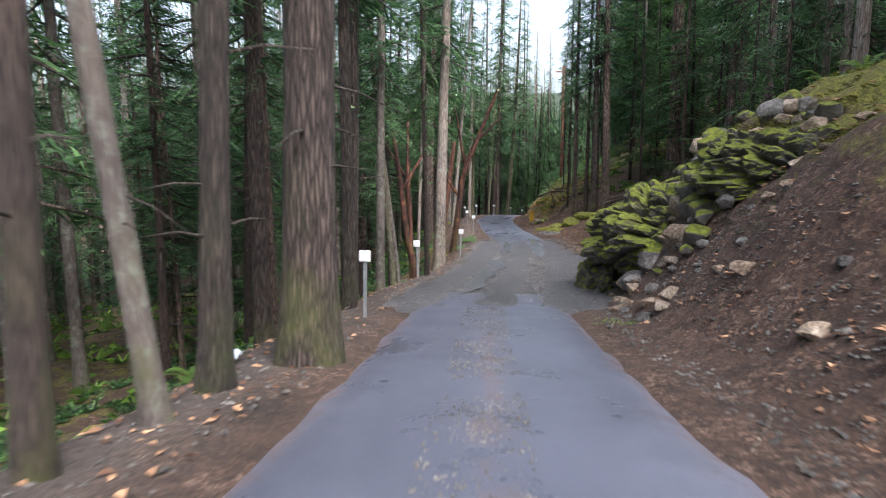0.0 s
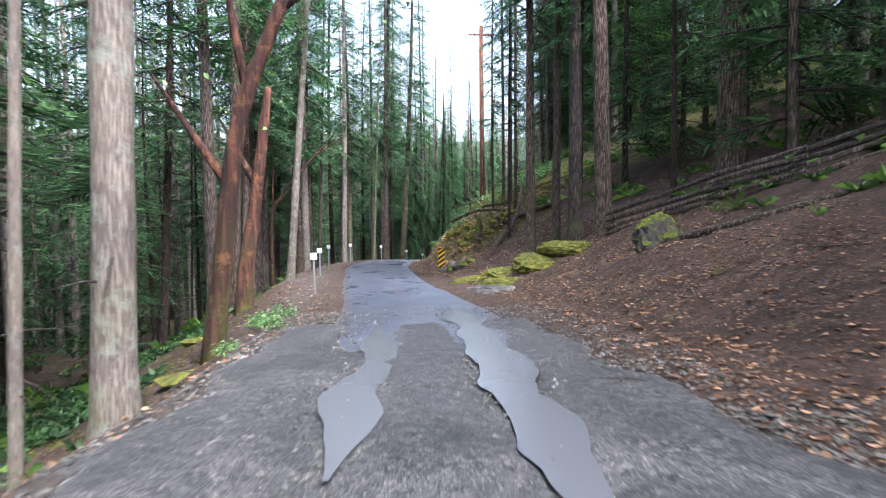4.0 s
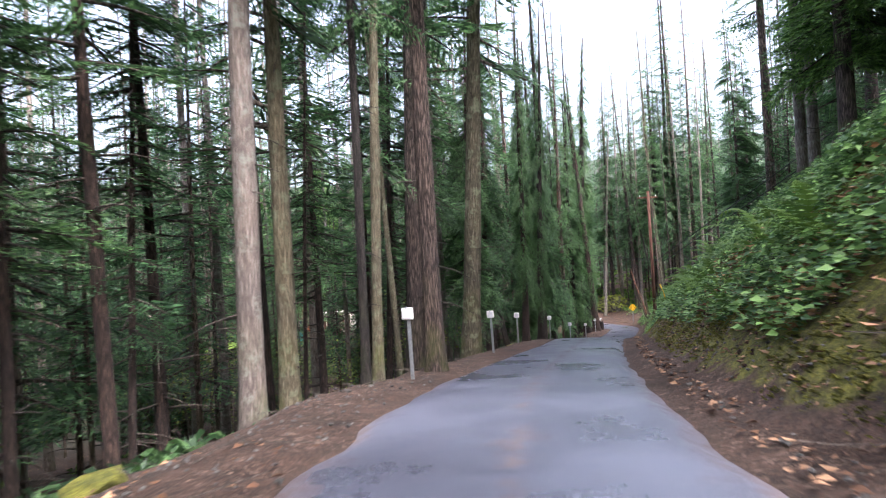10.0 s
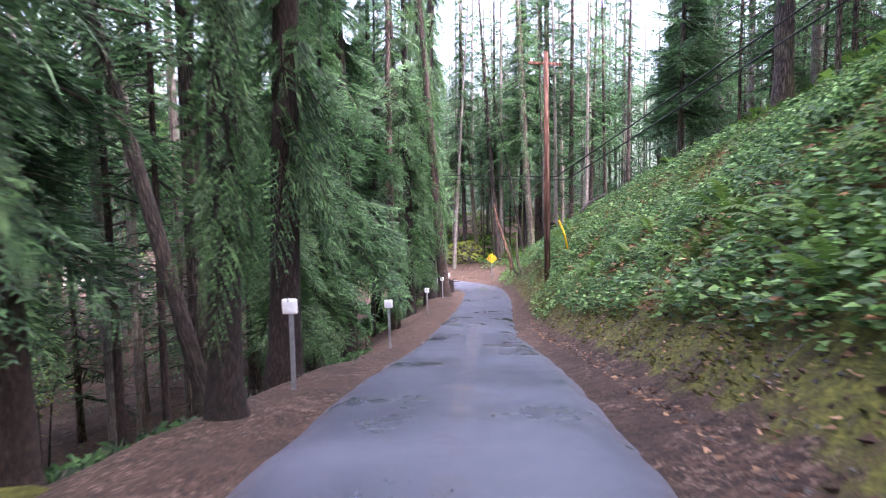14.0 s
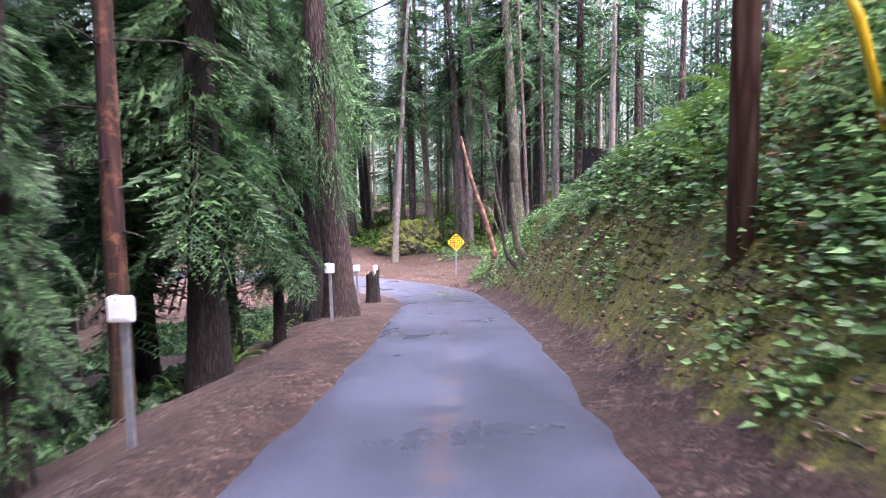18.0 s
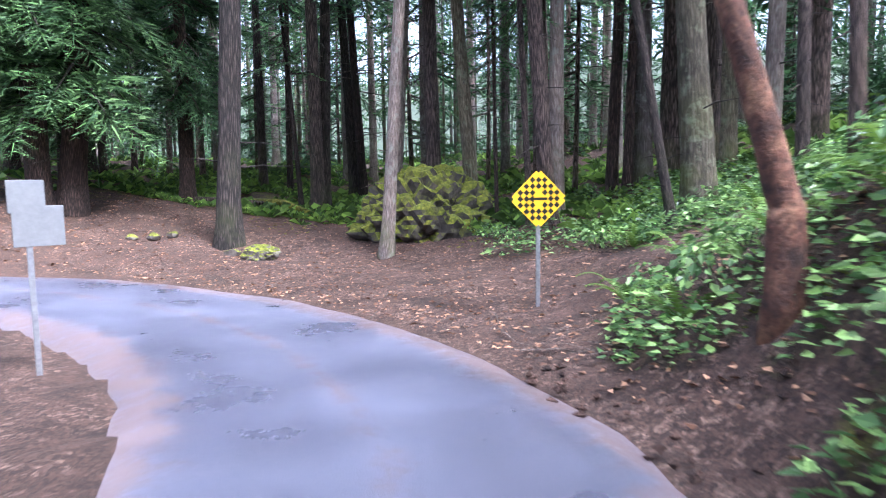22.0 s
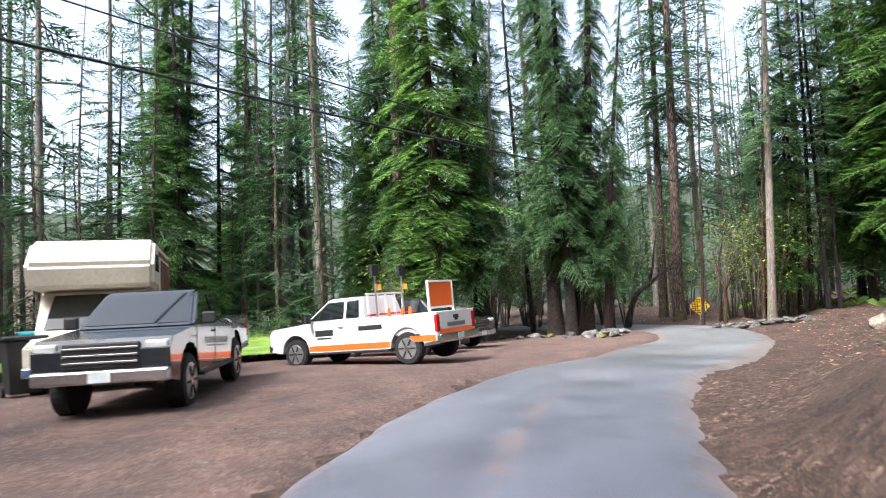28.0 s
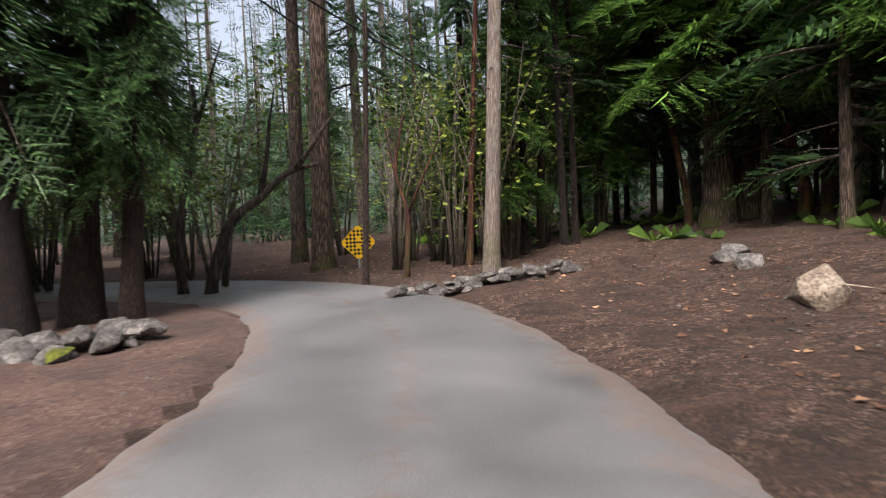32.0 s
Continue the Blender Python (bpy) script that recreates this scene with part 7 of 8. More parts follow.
def sign_back(x, y, yaw):
    s = new("sign", None)
    s.matrix_basis = pose(x, y, on_ground(x, y), 0, 0, yaw)
    part("post", box_bm(0.06, 0.04, 2.3, (0, 0, 0.85), 0.006), M_POST, s)
    part("panel", box_bm(0.5, 0.012, 0.45, (0.1, -0.03, 1.72), 0.004, 1), M_SIGNBACK, s, "bare metal back of a sign")
    part("panel", box_bm(0.36, 0.012, 0.36, (0.0, -0.03, 2.05), 0.004, 1), M_SIGNBACK, s)
    return tagged(s, "metal sign seen from its bare back", "sign")


sign_back(27.94, 136.03, 20)
M_WHITE = plain("white_sign_face", (0.8, 0.8, 0.8), 0.4)
M_RED = plain("red_paint", (0.5, 0.035, 0.03), 0.4)
M_ORANGE = plain("orange_sheeting", (0.85, 0.14, 0.02), 0.4, 0, 0.06)
M_BLUE = plain("blue_plastic", (0.03, 0.16, 0.5), 0.35)
M_TEAL = plain("teal_paint", (0.05, 0.42, 0.42), 0.45)
w = new("notice_board", None)
w.matrix_basis = pose(1.35, 169.67, -9.18, 0, 0, 25)
part("panel", box_bm(0.42, 0.012, 0.34, (0, -0.3, 0), 0.003, 1), M_WHITE, w, "white notice panel")
part("header", box_bm(0.4, 0.006, 0.1, (0, -0.311, 0.1)), M_RED, w)
for dz in (0.0, -0.06, -0.12):
    part("line", box_bm(0.32, 0.006, 0.025, (0, -0.311, dz)), M_RED, w)
tagged(w, "small red and white notice nailed to a fir", "sign")


def crumpled(name, x, y, size, mat, label, seed, category="litter"):
    bm = bmesh.new()
    bmesh.ops.create_grid(bm, x_segments=14, y_segments=14, size=1.0)
    for v in bm.verts:
        n = noise.noise_vector(v.co * 2.1 + Vector((seed, 0, 0)))
        v.co = Vector((v.co.x * size[0], v.co.y * size[1], 0.02)) + Vector((n.x * 0.4 * size[0], n.y * 0.4 * size[1], abs(n.z) * size[2] * 2))
    r = bmesh.ops.solidify(bm, geom=bm.faces[:], thickness=0.006)
    me = bpy.data.meshes.new(name)
    bm.to_mesh(me)
    bm.free()
    me.materials.append(mat)
    me.shade_smooth()
    o = new(name, me)
    o.location = (x, y, on_ground(x, y, 0.0))
    return tagged(o, label, category)


M_PLASTIC = plain("pale_blue_plastic", (0.55, 0.63, 0.75), 0.25)
crumpled("plastic_sheet", -1.56, 9.29, (0.12, 0.2, 0.1), M_PLASTIC, "crumpled white and pale blue plastic by a tree", 2.0)
crumpled("plastic_sheet", -1.23, 13.78, (0.16, 0.26, 0.07), M_PLASTIC, "torn white plastic hanging below the verge", 5.0)
bag = rock(-0.39, 8.96, (0.13, 0.09, 0.09), 230, M_ROCK_TAN, "small tan stone at the foot of a fir", 0.06, 0, 0.2, 3)


def skip(x, y, yaw):
    s = new("waste_container", None)
    s.matrix_basis = pose(x, y, on_ground(x, y), 0, 0, yaw)
    bm = box_bm(2.4, 1.5, 1.3, (0, 0, 0.75), 0.03)
    for v in bm.verts:
        if v.co.z < 0.7:
            v.co.x *= 0.85
    part("body", bm, M_TEAL, s)
    part("lid", box_bm(2.4, 1.55, 0.06, (0, 0, 1.44), 0.02), M_TEAL, s)
    for dx in (-0.8, 0.0, 0.8):
        part("rib", box_bm(0.08, 0.05, 1.1, (dx, -0.76, 0.78), 0.01), M_TEAL, s)
    return tagged(s, "teal metal waste container among the trees below", "container")


skip(-5.1, 141.4, 20)
M_GRASS = two_scale("lawn", (0.09, 0.16, 0.02), (0.19, 0.3, 0.04), (0.3, 0.42, 0.08), 1.2, 60, 0.9, 0.8, 0.03)
lawn = new("lawn", mesh_of("lawn", [(x, y, max(on_ground(x, y, -0.05), -12.42)) for y in np.linspace(139, 150.5, 14) for x in np.linspace(-22, -4.6, 18)], [(j * 18 + i, j * 18 + i + 1, j * 18 + i + 19, j * 18 + i + 18) for j in range(13) for i in range(17)], M_GRASS, True))
tagged(lawn, "bright green lawn behind the car park", "lawn", kind="structure")

# ---- vehicles ----
M_TYRE = plain("tyre_rubber", (0.018, 0.018, 0.019), 0.85)
M_RIM = plain("alloy_rim", (0.55, 0.56, 0.58), 0.3, 0.85)
M_GLASS, _n, _l, _b = material("dark_car_glass")
_b.inputs["Base Color"].default_value = (0.012, 0.016, 0.018, 1)
_b.inputs["Roughness"].default_value = 0.04
_b.inputs["Specular IOR Level"].default_value = 0.8
M_LAMP = plain("clear_headlamp", (0.75, 0.76, 0.78), 0.12, 0.2)
M_TAIL = plain("red_tail_lamp", (0.45, 0.015, 0.015), 0.15)
M_CHROME = plain("chrome", (0.62, 0.63, 0.65), 0.15, 0.95)
M_DARKTRIM = plain("black_plastic_trim", (0.02, 0.02, 0.021), 0.6)
M_BODY_WHITE = plain("white_car_paint", (0.78, 0.78, 0.79), 0.25, 0, 0.04, 4, 0.6)
M_BODY_DARK = plain("dark_slate_car_paint", (0.018, 0.024, 0.032), 0.2, 0.2, 0.1, 4, 0.8)
M_BODY_BLACK = plain("black_car_paint", (0.014, 0.014, 0.016), 0.2, 0.1, 0.1, 4, 0.8)
M_BODY_RED = plain("red_car_paint", (0.5, 0.02, 0.018), 0.22, 0, 0.05, 4, 0.7)
M_BEIGE = plain("cream_camper_skin", (0.72, 0.66, 0.56), 0.4)
M_PLATE = plain("number_plate", (0.65, 0.7, 0.72), 0.4)


def arc(cx, r, n=9):
    """The underside of a wheel arch, from back to front."""
    return [(cx + r * math.cos(a), 0.42 + r * math.sin(a)) for a in np.linspace(math.pi, 0, n)]


def prism(outline, half, bevel=0.03, top=None):
    """A side outline (x, z) pulled out to both sides; top: narrower half width above a height."""
    bm = bmesh.new()
    L = [bm.verts.new((x, half, z)) for x, z in outline]
    R = [bm.verts.new((x, -half, z)) for x, z in outline]
    bm.faces.new(L[::-1])
    bm.faces.new(R)
    n = len(outline)
    for i in range(n):
        bm.faces.new((L[i], L[(i + 1) % n], R[(i + 1) % n], R[i]))
    if top:
        z0, z1, h1 = top
        for v in bm.verts:
            f = min(max((v.co.z - z0) / (z1 - z0), 0), 1)
            v.co.y *= 1 + (h1 / half - 1) * f
    bmesh.ops.recalc_face_normals(bm, faces=bm.faces)
    if bevel:
        bmesh.ops.bevel(bm, geom=[e for e in bm.edges if len(e.link_faces) == 2 and e.calc_face_angle(0) > 0.6], offset=bevel, segments=2, affect="EDGES", clamp_overlap=True)
    return bm


def wheel(parent, x, y, r, w, side):
    t = part("wheel", cyl_bm(r, w, 28, (0, 0, -w / 2), None, 0.03), M_TYRE, parent, "", pose(x, y, r, 90, 0, 0))
    o = -side * w * 0.5
    part("rim", cyl_bm(r * 0.66, 0.04, 24, (0, 0, o - 0.02), None, 0.008), M_RIM, t, "silver alloy rim")
    part("hub", cyl_bm(r * 0.16, 0.06, 12, (0, 0, o - 0.03)), M_CHROME, t)
    for k in range(6):
        bm = box_bm(r * 0.42, r * 0.09, 0.03, (r * 0.4, 0, o - side * 0.022))
        bmesh.ops.rotate(bm, matrix=Matrix.Rotation(k * math.pi / 3, 3, "Z"), verts=bm.verts)
        part("gap", bm, M_DARKTRIM, t)


def pane(car, pts, name="window", mat=None):
    """A flat glass pane through points, with a little thickness outwards."""
    bm = bmesh.new()
    f = bm.faces.new([bm.verts.new(p) for p in pts])
    f.normal_update()
    n = f.normal.copy()
    r = bmesh.ops.extrude_face_region(bm, geom=[f])
    bmesh.ops.translate(bm, vec=n * 0.008, verts=[v for v in r["geom"] if isinstance(v, bmesh.types.BMVert)])
    return part(name, bm, mat or M_GLASS, car)


def pickup(x, y, yaw, paint, label, length=5.85, base=3.68, h=1.93, half=1.0, wr=0.4, stripe=None, doors=1, lift=0.0, seed=0):
    """A pickup: x runs to its nose, the axles at +-base/2."""
    c = new("pickup_truck", None)
    c.matrix_basis = pose(x, y, on_ground(x, y, 0) + 0.0, 0, 0, yaw)
    fx, rx = base / 2, -base / 2
    nose, tail = fx + 0.93, rx - (length - base - 0.93)
    b0, sill, belt, hood = 0.36 + lift, 0.42 + lift, 1.2 + lift, 1.12 + lift
    cab0, cab1 = -0.55 - 0.25 * (doors > 1), fx - 0.45
    ar = wr + 0.1
    out = [(tail, 0.55 + lift), (rx - ar, 0.5 + lift)] + [(px, pz + lift) for px, pz in arc(rx, ar)] + [(rx + ar, sill), (fx - ar, sill)] + [(px, pz + lift) for px, pz in arc(fx, ar)] + [(nose, 0.5 + lift), (nose + 0.03, 0.95 + lift), (nose - 0.12, hood - 0.02), (cab1 + 0.05, belt), (cab0, belt + 0.02), (tail, belt + 0.03)]
    bm = prism(out, half - 0.03, 0.035)
    bm.faces.ensure_lookup_table()
    beds = [f for f in bm.faces if f.normal.z > 0.9 and f.calc_center_median().x < cab0 - 0.2 and f.calc_area() > 0.6]
    if beds:
        bmesh.ops.inset_region(bm, faces=beds, thickness=0.08)
        bmesh.ops.translate(bm, vec=(0, 0, -0.5), verts=list({v for f in beds for v in f.verts}))
    part("body", bm, paint, c, "", None)
    g0, g1 = cab0 + 0.02, cab1 + 0.15
    zt = h
    roof0, roof1 = g0 + 0.12, g1 - 0.85
    part("cab", prism([(g0, belt - 0.02), (g1, belt - 0.02), (roof1, zt), (roof0, zt)], half - 0.06, 0.05, (belt, zt, half - 0.22)), paint, c)
    for sd in (1, -1):
        def side(px, pz):
            f = (pz - belt) / (zt - belt)
            return (px, sd * (half - 0.06 + (-0.16) * f + 0.004), pz)
        w0, w1 = belt + 0.06, zt - 0.09
        mid = g0 + 0.62 if doors == 1 else (g0 + g1) / 2 - 0.2
        fr = lambda z: g1 - 0.12 - 0.85 * (z - belt) / (zt - belt)
        a = [side(mid + 0.05, w0), side(fr(w0), w0), side(fr(w1), w1), side(mid + 0.05, w1)]
        b = [side(g0 + 0.14, w0), side(mid - 0.04, w0), side(mid - 0.04, w1), side(g0 + 0.2, w1)]
        for q in (a, b):
            pane(c, q if sd < 0 else q[::-1])
        m = part("mirror", box_bm(0.1, 0.22, 0.2, (g1 - 0.32, sd * (half + 0.12), belt + 0.1), 0.03), M_DARKTRIM, c)
        part("door_handle", box_bm(0.16, 0.03, 0.035, (mid + 0.12, sd * (half - 0.015), belt - 0.16), 0.008), M_CHROME if doors == 1 else M_DARKTRIM, c)
        for px in (mid - 0.0, fr(w0) + 0.1):
            part("door_gap", box_bm(0.012, 0.008, belt - sill - 0.12, (px, sd * (half - 0.028), (belt + sill) / 2 + 0.02)), M_DARKTRIM, c)
        part("running_board", box_bm(fx - rx - 2 * ar - 0.1, 0.14, 0.06, (0, sd * (half - 0.04), sill - 0.03), 0.015), M_DARKTRIM, c)
        part("headlight", box_bm(0.14, 0.32, 0.2, (nose - 0.05, sd * (half - 0.22), hood - 0.16), 0.03), M_LAMP, c)
        part("tail_light", box_bm(0.08, 0.16, 0.42, (tail + 0.02, sd * (half - 0.1), belt - 0.24), 0.02), M_TAIL, c)
        if stripe:
            part("stripe", box_bm(fx - rx - 2 * ar, 0.006, 0.15, (0, sd * (half - 0.027), sill + 0.1)), stripe, c, "orange stripe along the sill")
            part("stripe", box_bm(0.75, 0.006, 0.15, (tail + 0.42, sd * (half - 0.027), sill + 0.2)), stripe, c, "orange stripe along the sill")
            part("lettering_bar", box_bm(0.62, 0.005, 0.16, (fx - 1.05, sd * (half - 0.026), 0.92)), M_DARKTRIM, c)
            part("lettering_bar", box_bm(0.5, 0.005, 0.04, (fx - 1.05, sd * (half - 0.026), 0.78)), M_DARKTRIM, c)
            part("number_bar", box_bm(0.75, 0.005, 0.12, (rx + 1.1, sd * (half - 0.026), 0.98)), M_DARKTRIM, c)
        for wx in (fx, rx):
            wheel(c, wx, sd * (half - 0.16), wr, 0.27, sd)
    if stripe:
        part("tailgate_stripe", box_bm(0.006, 2 * half - 0.3, 0.12, (tail - 0.006, 0, 0.74 + lift)), stripe, c, "orange stripe across the tailgate")
        part("badge", box_bm(0.008, 0.16, 0.07, (tail - 0.008, 0, 1.02 + lift), 0.002), M_DARKTRIM, c)
        part("panel_line", box_bm(0.006, 0.9, 0.1, (tail - 0.006, 0.0, 0.9 + lift)), M_SIGNBACK, c)
    pane(c, [(g1 - 0.1, -half + 0.16, belt + 0.05), (g1 - 0.1, half - 0.16, belt + 0.05), (roof1 + 0.1, half - 0.3, zt - 0.06), (roof1 + 0.1, -half + 0.3, zt - 0.06)], "windshield")
    part("grille", box_bm(0.08, 1.05, 0.34, (nose + 0.0, 0, hood - 0.24), 0.02), M_DARKTRIM, c)
    for k in range(3):
        part("grille_bar", box_bm(0.03, 1.0, 0.03, (nose + 0.045, 0, hood - 0.34 + 0.1 * k), 0.005), M_CHROME if doors > 1 else M_DARKTRIM, c)
    part("front_bumper", box_bm(0.2, 2 * half - 0.06, 0.2, (nose - 0.02, 0, 0.58 + lift), 0.04), M_CHROME if doors > 1 else M_DARKTRIM, c)
    part("rear_bumper", box_bm(0.16, 2 * half - 0.06, 0.2, (tail - 0.03, 0, 0.6 + lift), 0.03), M_CHROME, c)
    part("number_plate", box_bm(0.01, 0.3, 0.15, (tail - 0.115, 0, 0.6 + lift)), M_PLATE, c)
    part("number_plate", box_bm(0.01, 0.3, 0.15, (nose + 0.085, 0, 0.58 + lift)), M_PLATE, c)
    part("tailgate_handle", box_bm(0.02, 0.26, 0.09, (tail - 0.005, 0, belt - 0.12), 0.01), M_DARKTRIM, c)
    part("axle", box_bm(0.14, 1.5, 0.14, (rx, 0, 0.4), 0.03), M_DARKTRIM, c)
    part("underbody", box_bm(fx - rx - 0.9, 1.2, 0.16, (0, 0, 0.42 + lift * 0.6), 0.03), M_DARKTRIM, c)
    return tagged(c, label, "truck")


white = pickup(0.34, 150.28, 224.4, M_BODY_WHITE, "white pickup with an orange stripe and traffic gear in its bed", 5.5, 3.68, 1.8, stripe=M_ORANGE)
slate = pickup(5.34, 146.11, -9.3, M_BODY_DARK, "dark slate pickup on large tyres parked nose out", 5.4, 3.3, 1.86, 0.97, 0.43, None, 2, 0.08)
black = pickup(-5.93, 152.97, 44, M_BODY_BLACK, "black pickup with a chrome bumper, parked in a row", 5.7, 3.5, 1.9, 0.98, 0.4, None, 2)

white.matrix_basis = pose(0.34, 150.28, -12.42, 0, 2.9, 224.4) @ Matrix.Scale(0.93, 4)
slate.matrix_basis = slate.matrix_basis @ Matrix.Scale(0.9, 4)
black.matrix_basis = Matrix.Translation((0, 0, 0.06)) @ black.matrix_basis @ Matrix.Scale(0.95, 4)

# traffic gear in the white pickup's bed
WM = white.matrix_basis


def gear(name, bm, mat, label, category, at, turn=0):
    me = bpy.data.meshes.new(name)
    bm.to_mesh(me)
    bm.free()
    me.materials.append(mat)
    o = new(name, me)
    o.matrix_basis = WM @ pose(*at, 0, 0, turn)
    return tagged(o, label, category)


BED = 0.74
board = new("road_work_sign", None)
board.matrix_basis = WM @ pose(-2.25, -0.15, BED, 0, 0, 90)
part("panel", box_bm(1.15, 0.02, 0.62, (0, 0, 0.93), 0.01, 1), M_ORANGE, board, "orange work sign panel")
for dx in (-0.6, 0.6):
    part("upright", box_bm(0.05, 0.06, 1.3, (dx, 0, 0.64), 0.008), M_WHITE, board)
for dz in (0.6, 1.27):
    part("rail", box_bm(1.25, 0.05, 0.05, (0, 0, dz), 0.008), M_WHITE, board)
for i, dx in enumerate((-0.15, 0.1)):
    bm = box_bm(0.09, 0.006, 0.34, (0, -0.014, 0))
    bmesh.ops.rotate(bm, matrix=Matrix.Rotation(radians(-35), 3, "Y"), verts=bm.verts)
    bmesh.ops.translate(bm, vec=(dx, 0, 0.95), verts=bm.verts)
    part("symbol", bm, M_BLACK, board)
tagged(board, "orange road-work sign in a white frame on a truck bed", "road sign")
gear("equipment_box", box_bm(0.3, 0.7, 0.4, (0, 0, 0.22), 0.03), M_POST, "grey metal equipment box in the truck bed", "box", (-2.55, -0.1, BED))
for i, (dx, dy) in enumerate(((-0.9, 0.3), (-1.2, -0.25), (-0.85, -0.4))):
    cone = new("traffic_cone", None)
    cone.matrix_basis = WM @ pose(dx, dy, BED, 0, 0, 0)
    part("base", box_bm(0.34, 0.34, 0.03, (0, 0, 0.015), 0.008), M_ORANGE, cone)
    part("cone", cyl_bm(0.13, 0.66, 18, (0, 0, 0.03), 0.025), M_ORANGE, cone)
    part("band", cyl_bm(0.1, 0.12, 18, (0, 0, 0.34), 0.075), M_WHITE, cone)
    tagged(cone, "orange traffic cone with a white band", "cone", "cones in the truck bed")
for i, dy in enumerate((0.62, -0.62)):
    mast = new("work_light", None)
    mast.matrix_basis = WM @ pose(-0.75, dy, BED, 0, 0, 0)
    part("mast", cyl_bm(0.025, 1.75, 10), M_POST, mast)
    part("lamp", box_bm(0.1, 0.3, 0.3, (0, 0.0, 1.7), 0.02), M_DARKTRIM, mast)
    part("beacon", cyl_bm(0.09, 0.16, 14, (0.0, -0.14, 1.18), 0.075), plain("amber_beacon", (0.8, 0.42, 0.08), 0.2), mast, "amber beacon")
    tagged(mast, "work light mast with an amber beacon", "work light")
rackob = new("headache_rack", None)
rackob.matrix_basis = WM @ pose(-0.62, 0, BED, 0, 0, 0)
for dy in (-0.8, -0.4, 0.0, 0.4, 0.8):
    part("upright", box_bm(0.05, 0.05, 1.1, (0, dy, 0.55), 0.006), M_WHITE, rackob)
for dz in (0.55, 1.1):
    part("bar", box_bm(0.05, 1.7, 0.05, (0, 0, dz), 0.006), M_RED if dz < 1 else M_WHITE, rackob)
tagged(rackob, "white and red rack behind a truck cab", "rack")


def car(x, y, yaw, paint, label):
    c = new("car", None)
    c.matrix_basis = pose(x, y, on_ground(x, y, 0), 0, 0, yaw)
    half, fx, rx, wr = 0.87, 1.3, -1.3, 0.32
    out = [(-2.15, 0.35), (rx - 0.4, 0.3)] + [(px, pz - 0.1) for px, pz in arc(rx, 0.38)] + [(rx + 0.4, 0.24), (fx - 0.4, 0.24)] + [(px, pz - 0.1) for px, pz in arc(fx, 0.38)] + [(2.1, 0.3), (2.15, 0.55), (2.0, 0.72), (0.9, 0.92), (-1.6, 0.96), (-2.15, 0.88)]
    part("body", prism(out, half, 0.04), paint, c)
    part("cabin", prism([(-1.75, 0.92), (1.0, 0.9), (0.25, 1.4), (-1.2, 1.42)], half - 0.05, 0.05, (0.92, 1.42, half - 0.24)), paint, c)
    for sd in (1, -1):
        q = [(-1.5, 0.0, 0.97), (0.75, 0.0, 0.96), (0.2, 0, 1.34), (-1.15, 0, 1.35)]
        q = [(px, sd * (half - 0.05 - 0.19 * (pz - 0.92) / 0.5 + 0.004), pz) for px, _, pz in q]
        pane(c, q if sd < 0 else q[::-1])
        part("headlight", box_bm(0.2, 0.34, 0.13, (2.0, sd * 0.6, 0.6), 0.03), M_LAMP, c)
        part("mirror", box_bm(0.1, 0.16, 0.12, (0.6, sd * 0.97, 0.97), 0.03), paint, c)
        part("tail_light", box_bm(0.08, 0.3, 0.16, (-2.13, sd * 0.62, 0.75), 0.02), M_TAIL, c)
        for wx in (fx, rx):
            wheel(c, wx, sd * (half - 0.12), wr, 0.2, sd)
    pane(c, [(0.95, -0.68, 0.95), (0.95, 0.68, 0.95), (0.36, 0.56, 1.36), (0.36, -0.56, 1.36)], "windshield")
    part("grille", box_bm(0.06, 0.9, 0.12, (2.12, 0, 0.55), 0.015), M_DARKTRIM, c)
    part("bumper", box_bm(0.16, 1.66, 0.16, (2.08, 0, 0.38), 0.05), M_DARKTRIM, c)
    part("number_plate", box_bm(0.01, 0.3, 0.15, (2.17, 0, 0.4)), M_PLATE, c)
    return tagged(c, label, "car")


red = car(-3.25, 151.72, 44, M_BODY_RED, "red car parked between two pickups")
red.matrix_basis = red.matrix_basis @ Matrix.Scale(0.96, 4)


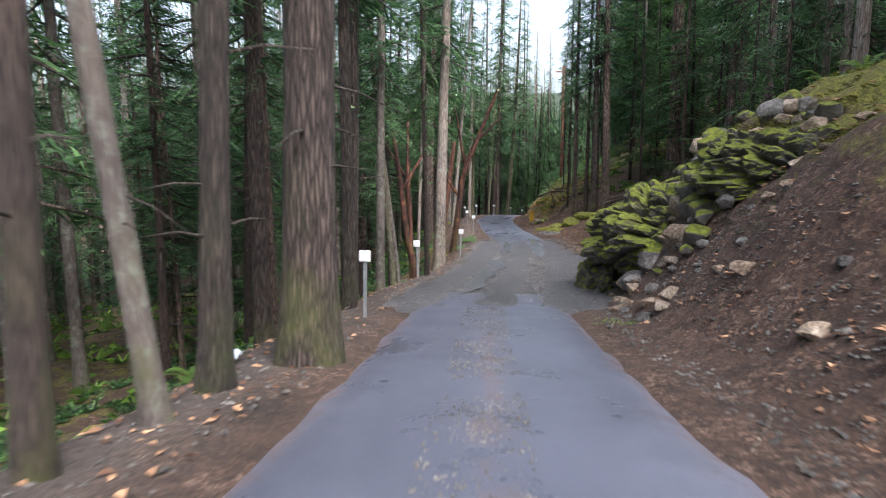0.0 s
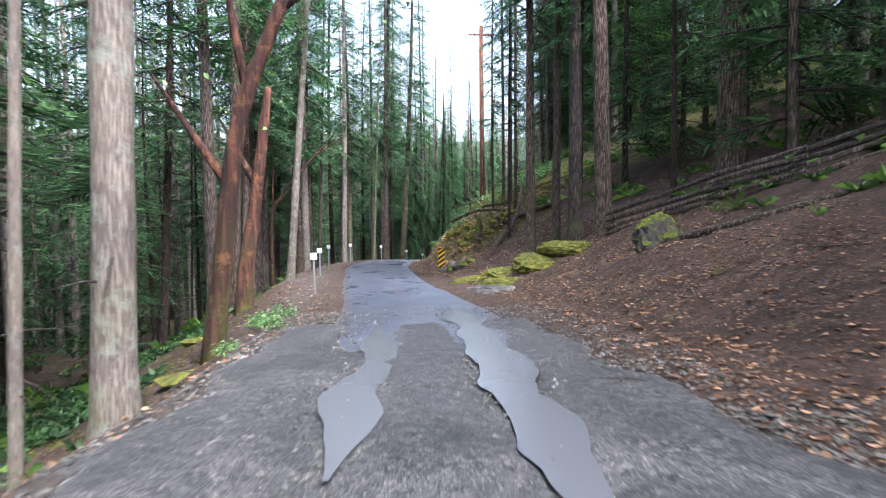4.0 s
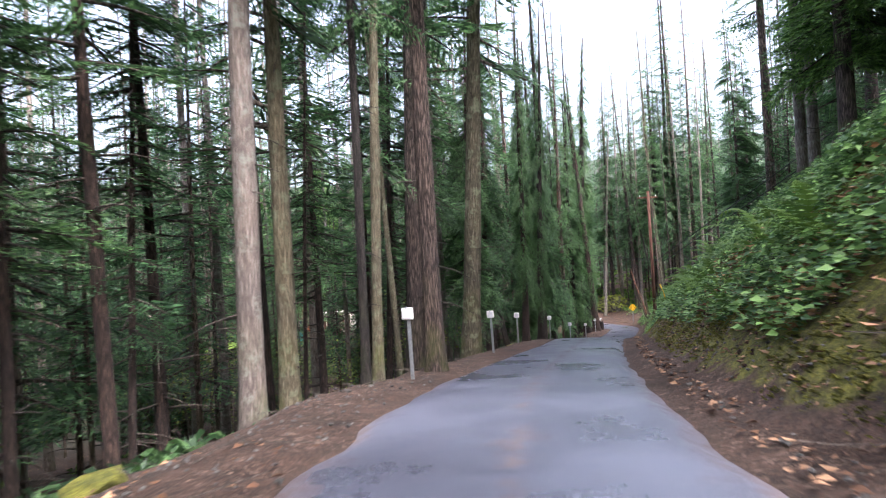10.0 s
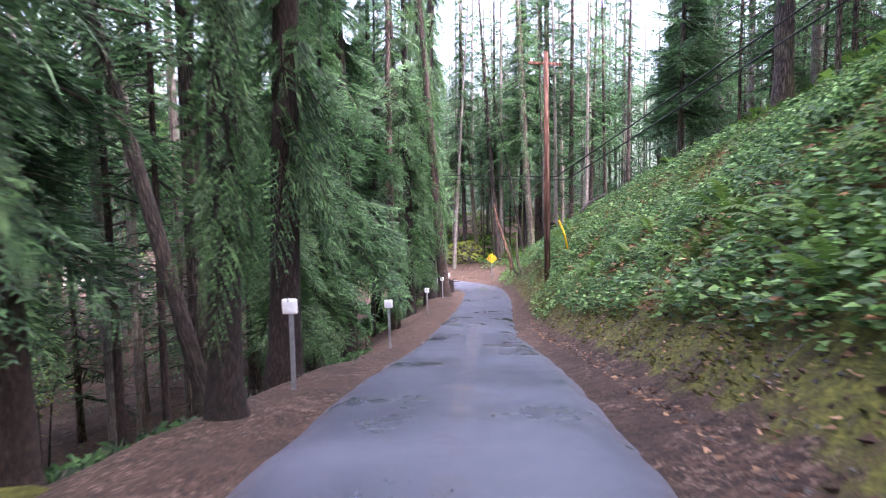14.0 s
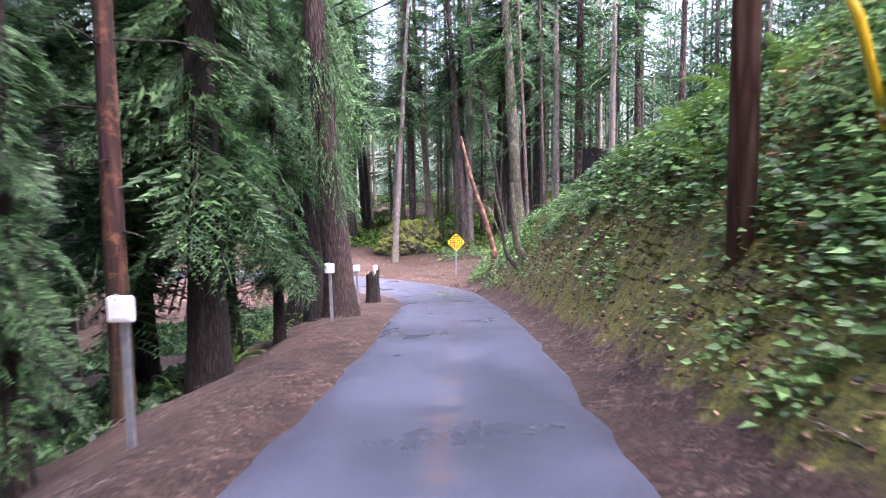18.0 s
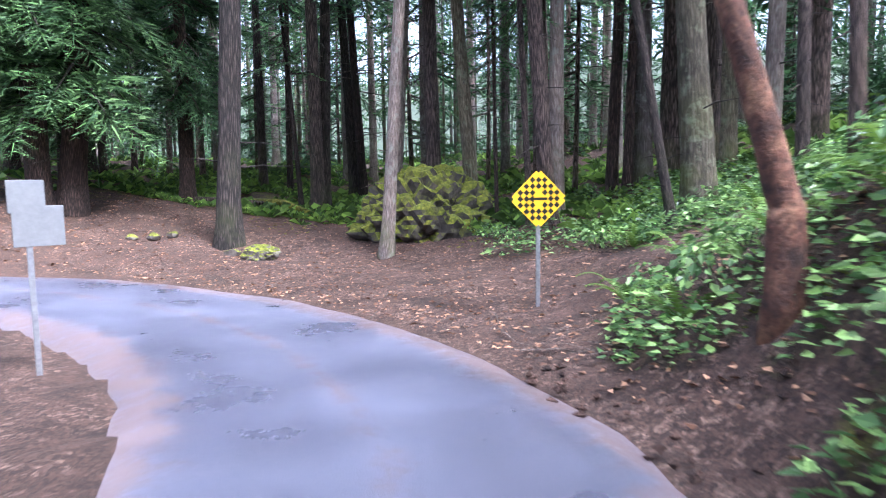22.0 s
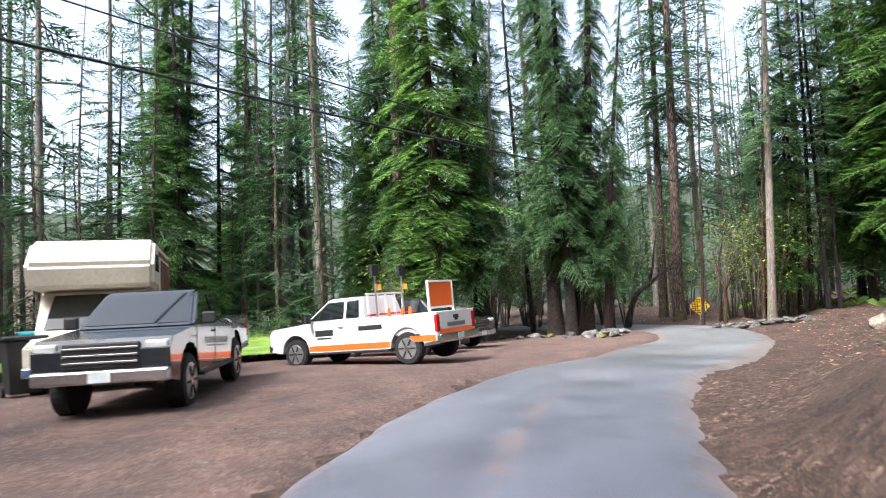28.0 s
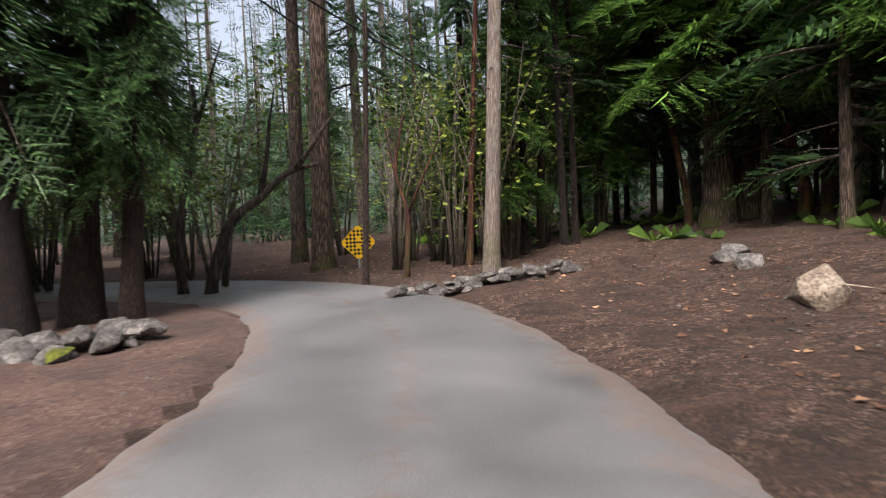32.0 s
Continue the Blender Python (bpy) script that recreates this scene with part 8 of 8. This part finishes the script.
def camper(x, y, yaw):
    c = new("motorhome", None)
    c.matrix_basis = pose(x, y, on_ground(x, y, 0), 0, 0, yaw)
    part("body", prism([(-3.0, 0.55), (0.9, 0.55), (0.9, 1.95), (2.1, 2.0), (2.25, 2.45), (1.7, 2.95), (-3.0, 2.95)], 1.1, 0.08), M_BEIGE, c, "cream camper body with an overcab bunk")
    part("cab", prism([(0.9, 0.5), (2.95, 0.5), (3.0, 1.0), (2.1, 1.2), (1.55, 1.95), (0.9, 1.95)], 0.95, 0.05), M_BEIGE, c)
    pane(c, [(2.12, -0.8, 1.25), (2.12, 0.8, 1.25), (1.63, 0.7, 1.88), (1.63, -0.7, 1.88)], "windshield")
    for sd in (1, -1):
        q = [(1.0, sd * 0.957, 1.25), (1.95, sd * 0.957, 1.25), (1.55, sd * 0.957, 1.8), (1.0, sd * 0.957, 1.8)]
        pane(c, q if sd < 0 else q[::-1])
        q = [(0.9, sd * 1.106, 2.3), (1.9, sd * 1.106, 2.3), (1.75, sd * 1.106, 2.65), (0.9, sd * 1.106, 2.65)]
        pane(c, q if sd < 0 else q[::-1])
        for k in range(9):
            part("side_board", box_bm(0.28, 0.03, 1.9, (-2.75 + 0.36 * k, sd * 1.112, 1.65), 0.006), M_POLE, c, "orange-brown wooden side board")
        part("headlight", box_bm(0.06, 0.26, 0.18, (2.99, sd * 0.65, 0.8), 0.02), M_LAMP, c)
        part("belt_stripe", box_bm(3.8, 0.012, 0.1, (-1.0, sd * 1.108, 2.72)), M_POLE, c)
        for wx in (2.1, -1.7):
            wheel(c, wx, sd * 0.86, 0.36, 0.24, sd)
    part("bumper", box_bm(0.12, 1.9, 0.18, (3.02, 0, 0.55), 0.03), M_CHROME, c)
    part("grille", box_bm(0.05, 0.9, 0.2, (3.0, 0, 0.82), 0.01), M_DARKTRIM, c)
    return tagged(c, "old cream motorhome with orange wooden side boards", "motorhome")


camper(0.97, 144.35, 5)


def wheelie_bin(x, y, yaw):
    c = new("wheeled_bin", None)
    c.matrix_basis = pose(x, y, on_ground(x, y, 0), 0, 0, yaw)
    bm = box_bm(0.56, 0.62, 0.95, (0, 0, 0.55), 0.03)
    for v in bm.verts:
        if v.co.z < 0.3:
            v.co.x *= 0.82
            v.co.y *= 0.82
    part("body", bm, M_DARKTRIM, c)
    part("lid", box_bm(0.62, 0.7, 0.06, (0, 0, 1.06), 0.02), M_DARKTRIM, c)
    for sd in (1, -1):
        part("wheel", cyl_bm(0.1, 0.05, 16, (0, 0, -0.025)), M_TYRE, c, "", pose(-0.22, sd * 0.27, 0.1, 90, 0, 0))
    part("handle", box_bm(0.04, 0.5, 0.04, (-0.34, 0, 1.0), 0.01), M_DARKTRIM, c)
    part("sticker", box_bm(0.006, 0.14, 0.16, (0.285, 0.1, 0.7)), M_YELLOW, c)
    return tagged(c, "black wheeled bin with a yellow sticker", "bin")


wheelie_bin(3.36, 143.47, 30)
for i, (x, y, k, mat, lab) in enumerate(((6.48, 143.35, 0.26, M_BLUE, "blue plastic bag on the dirt"), (6.46, 143.69, 0.28, M_DARKTRIM, "black rubbish bag on the dirt"), (5.30, 143.14, 0.24, M_BEIGE, "pale rubbish bag on the dirt"), (7.57, 143.63, 0.22, M_MOSS, "olive rubbish bag on the dirt"))):
    rock(x, y, (k * 1.3, k, k * 0.8), 240 + i, mat, lab, k * 0.4, 20 * i, 0.35, 3, "rubbish_bag", "bag")
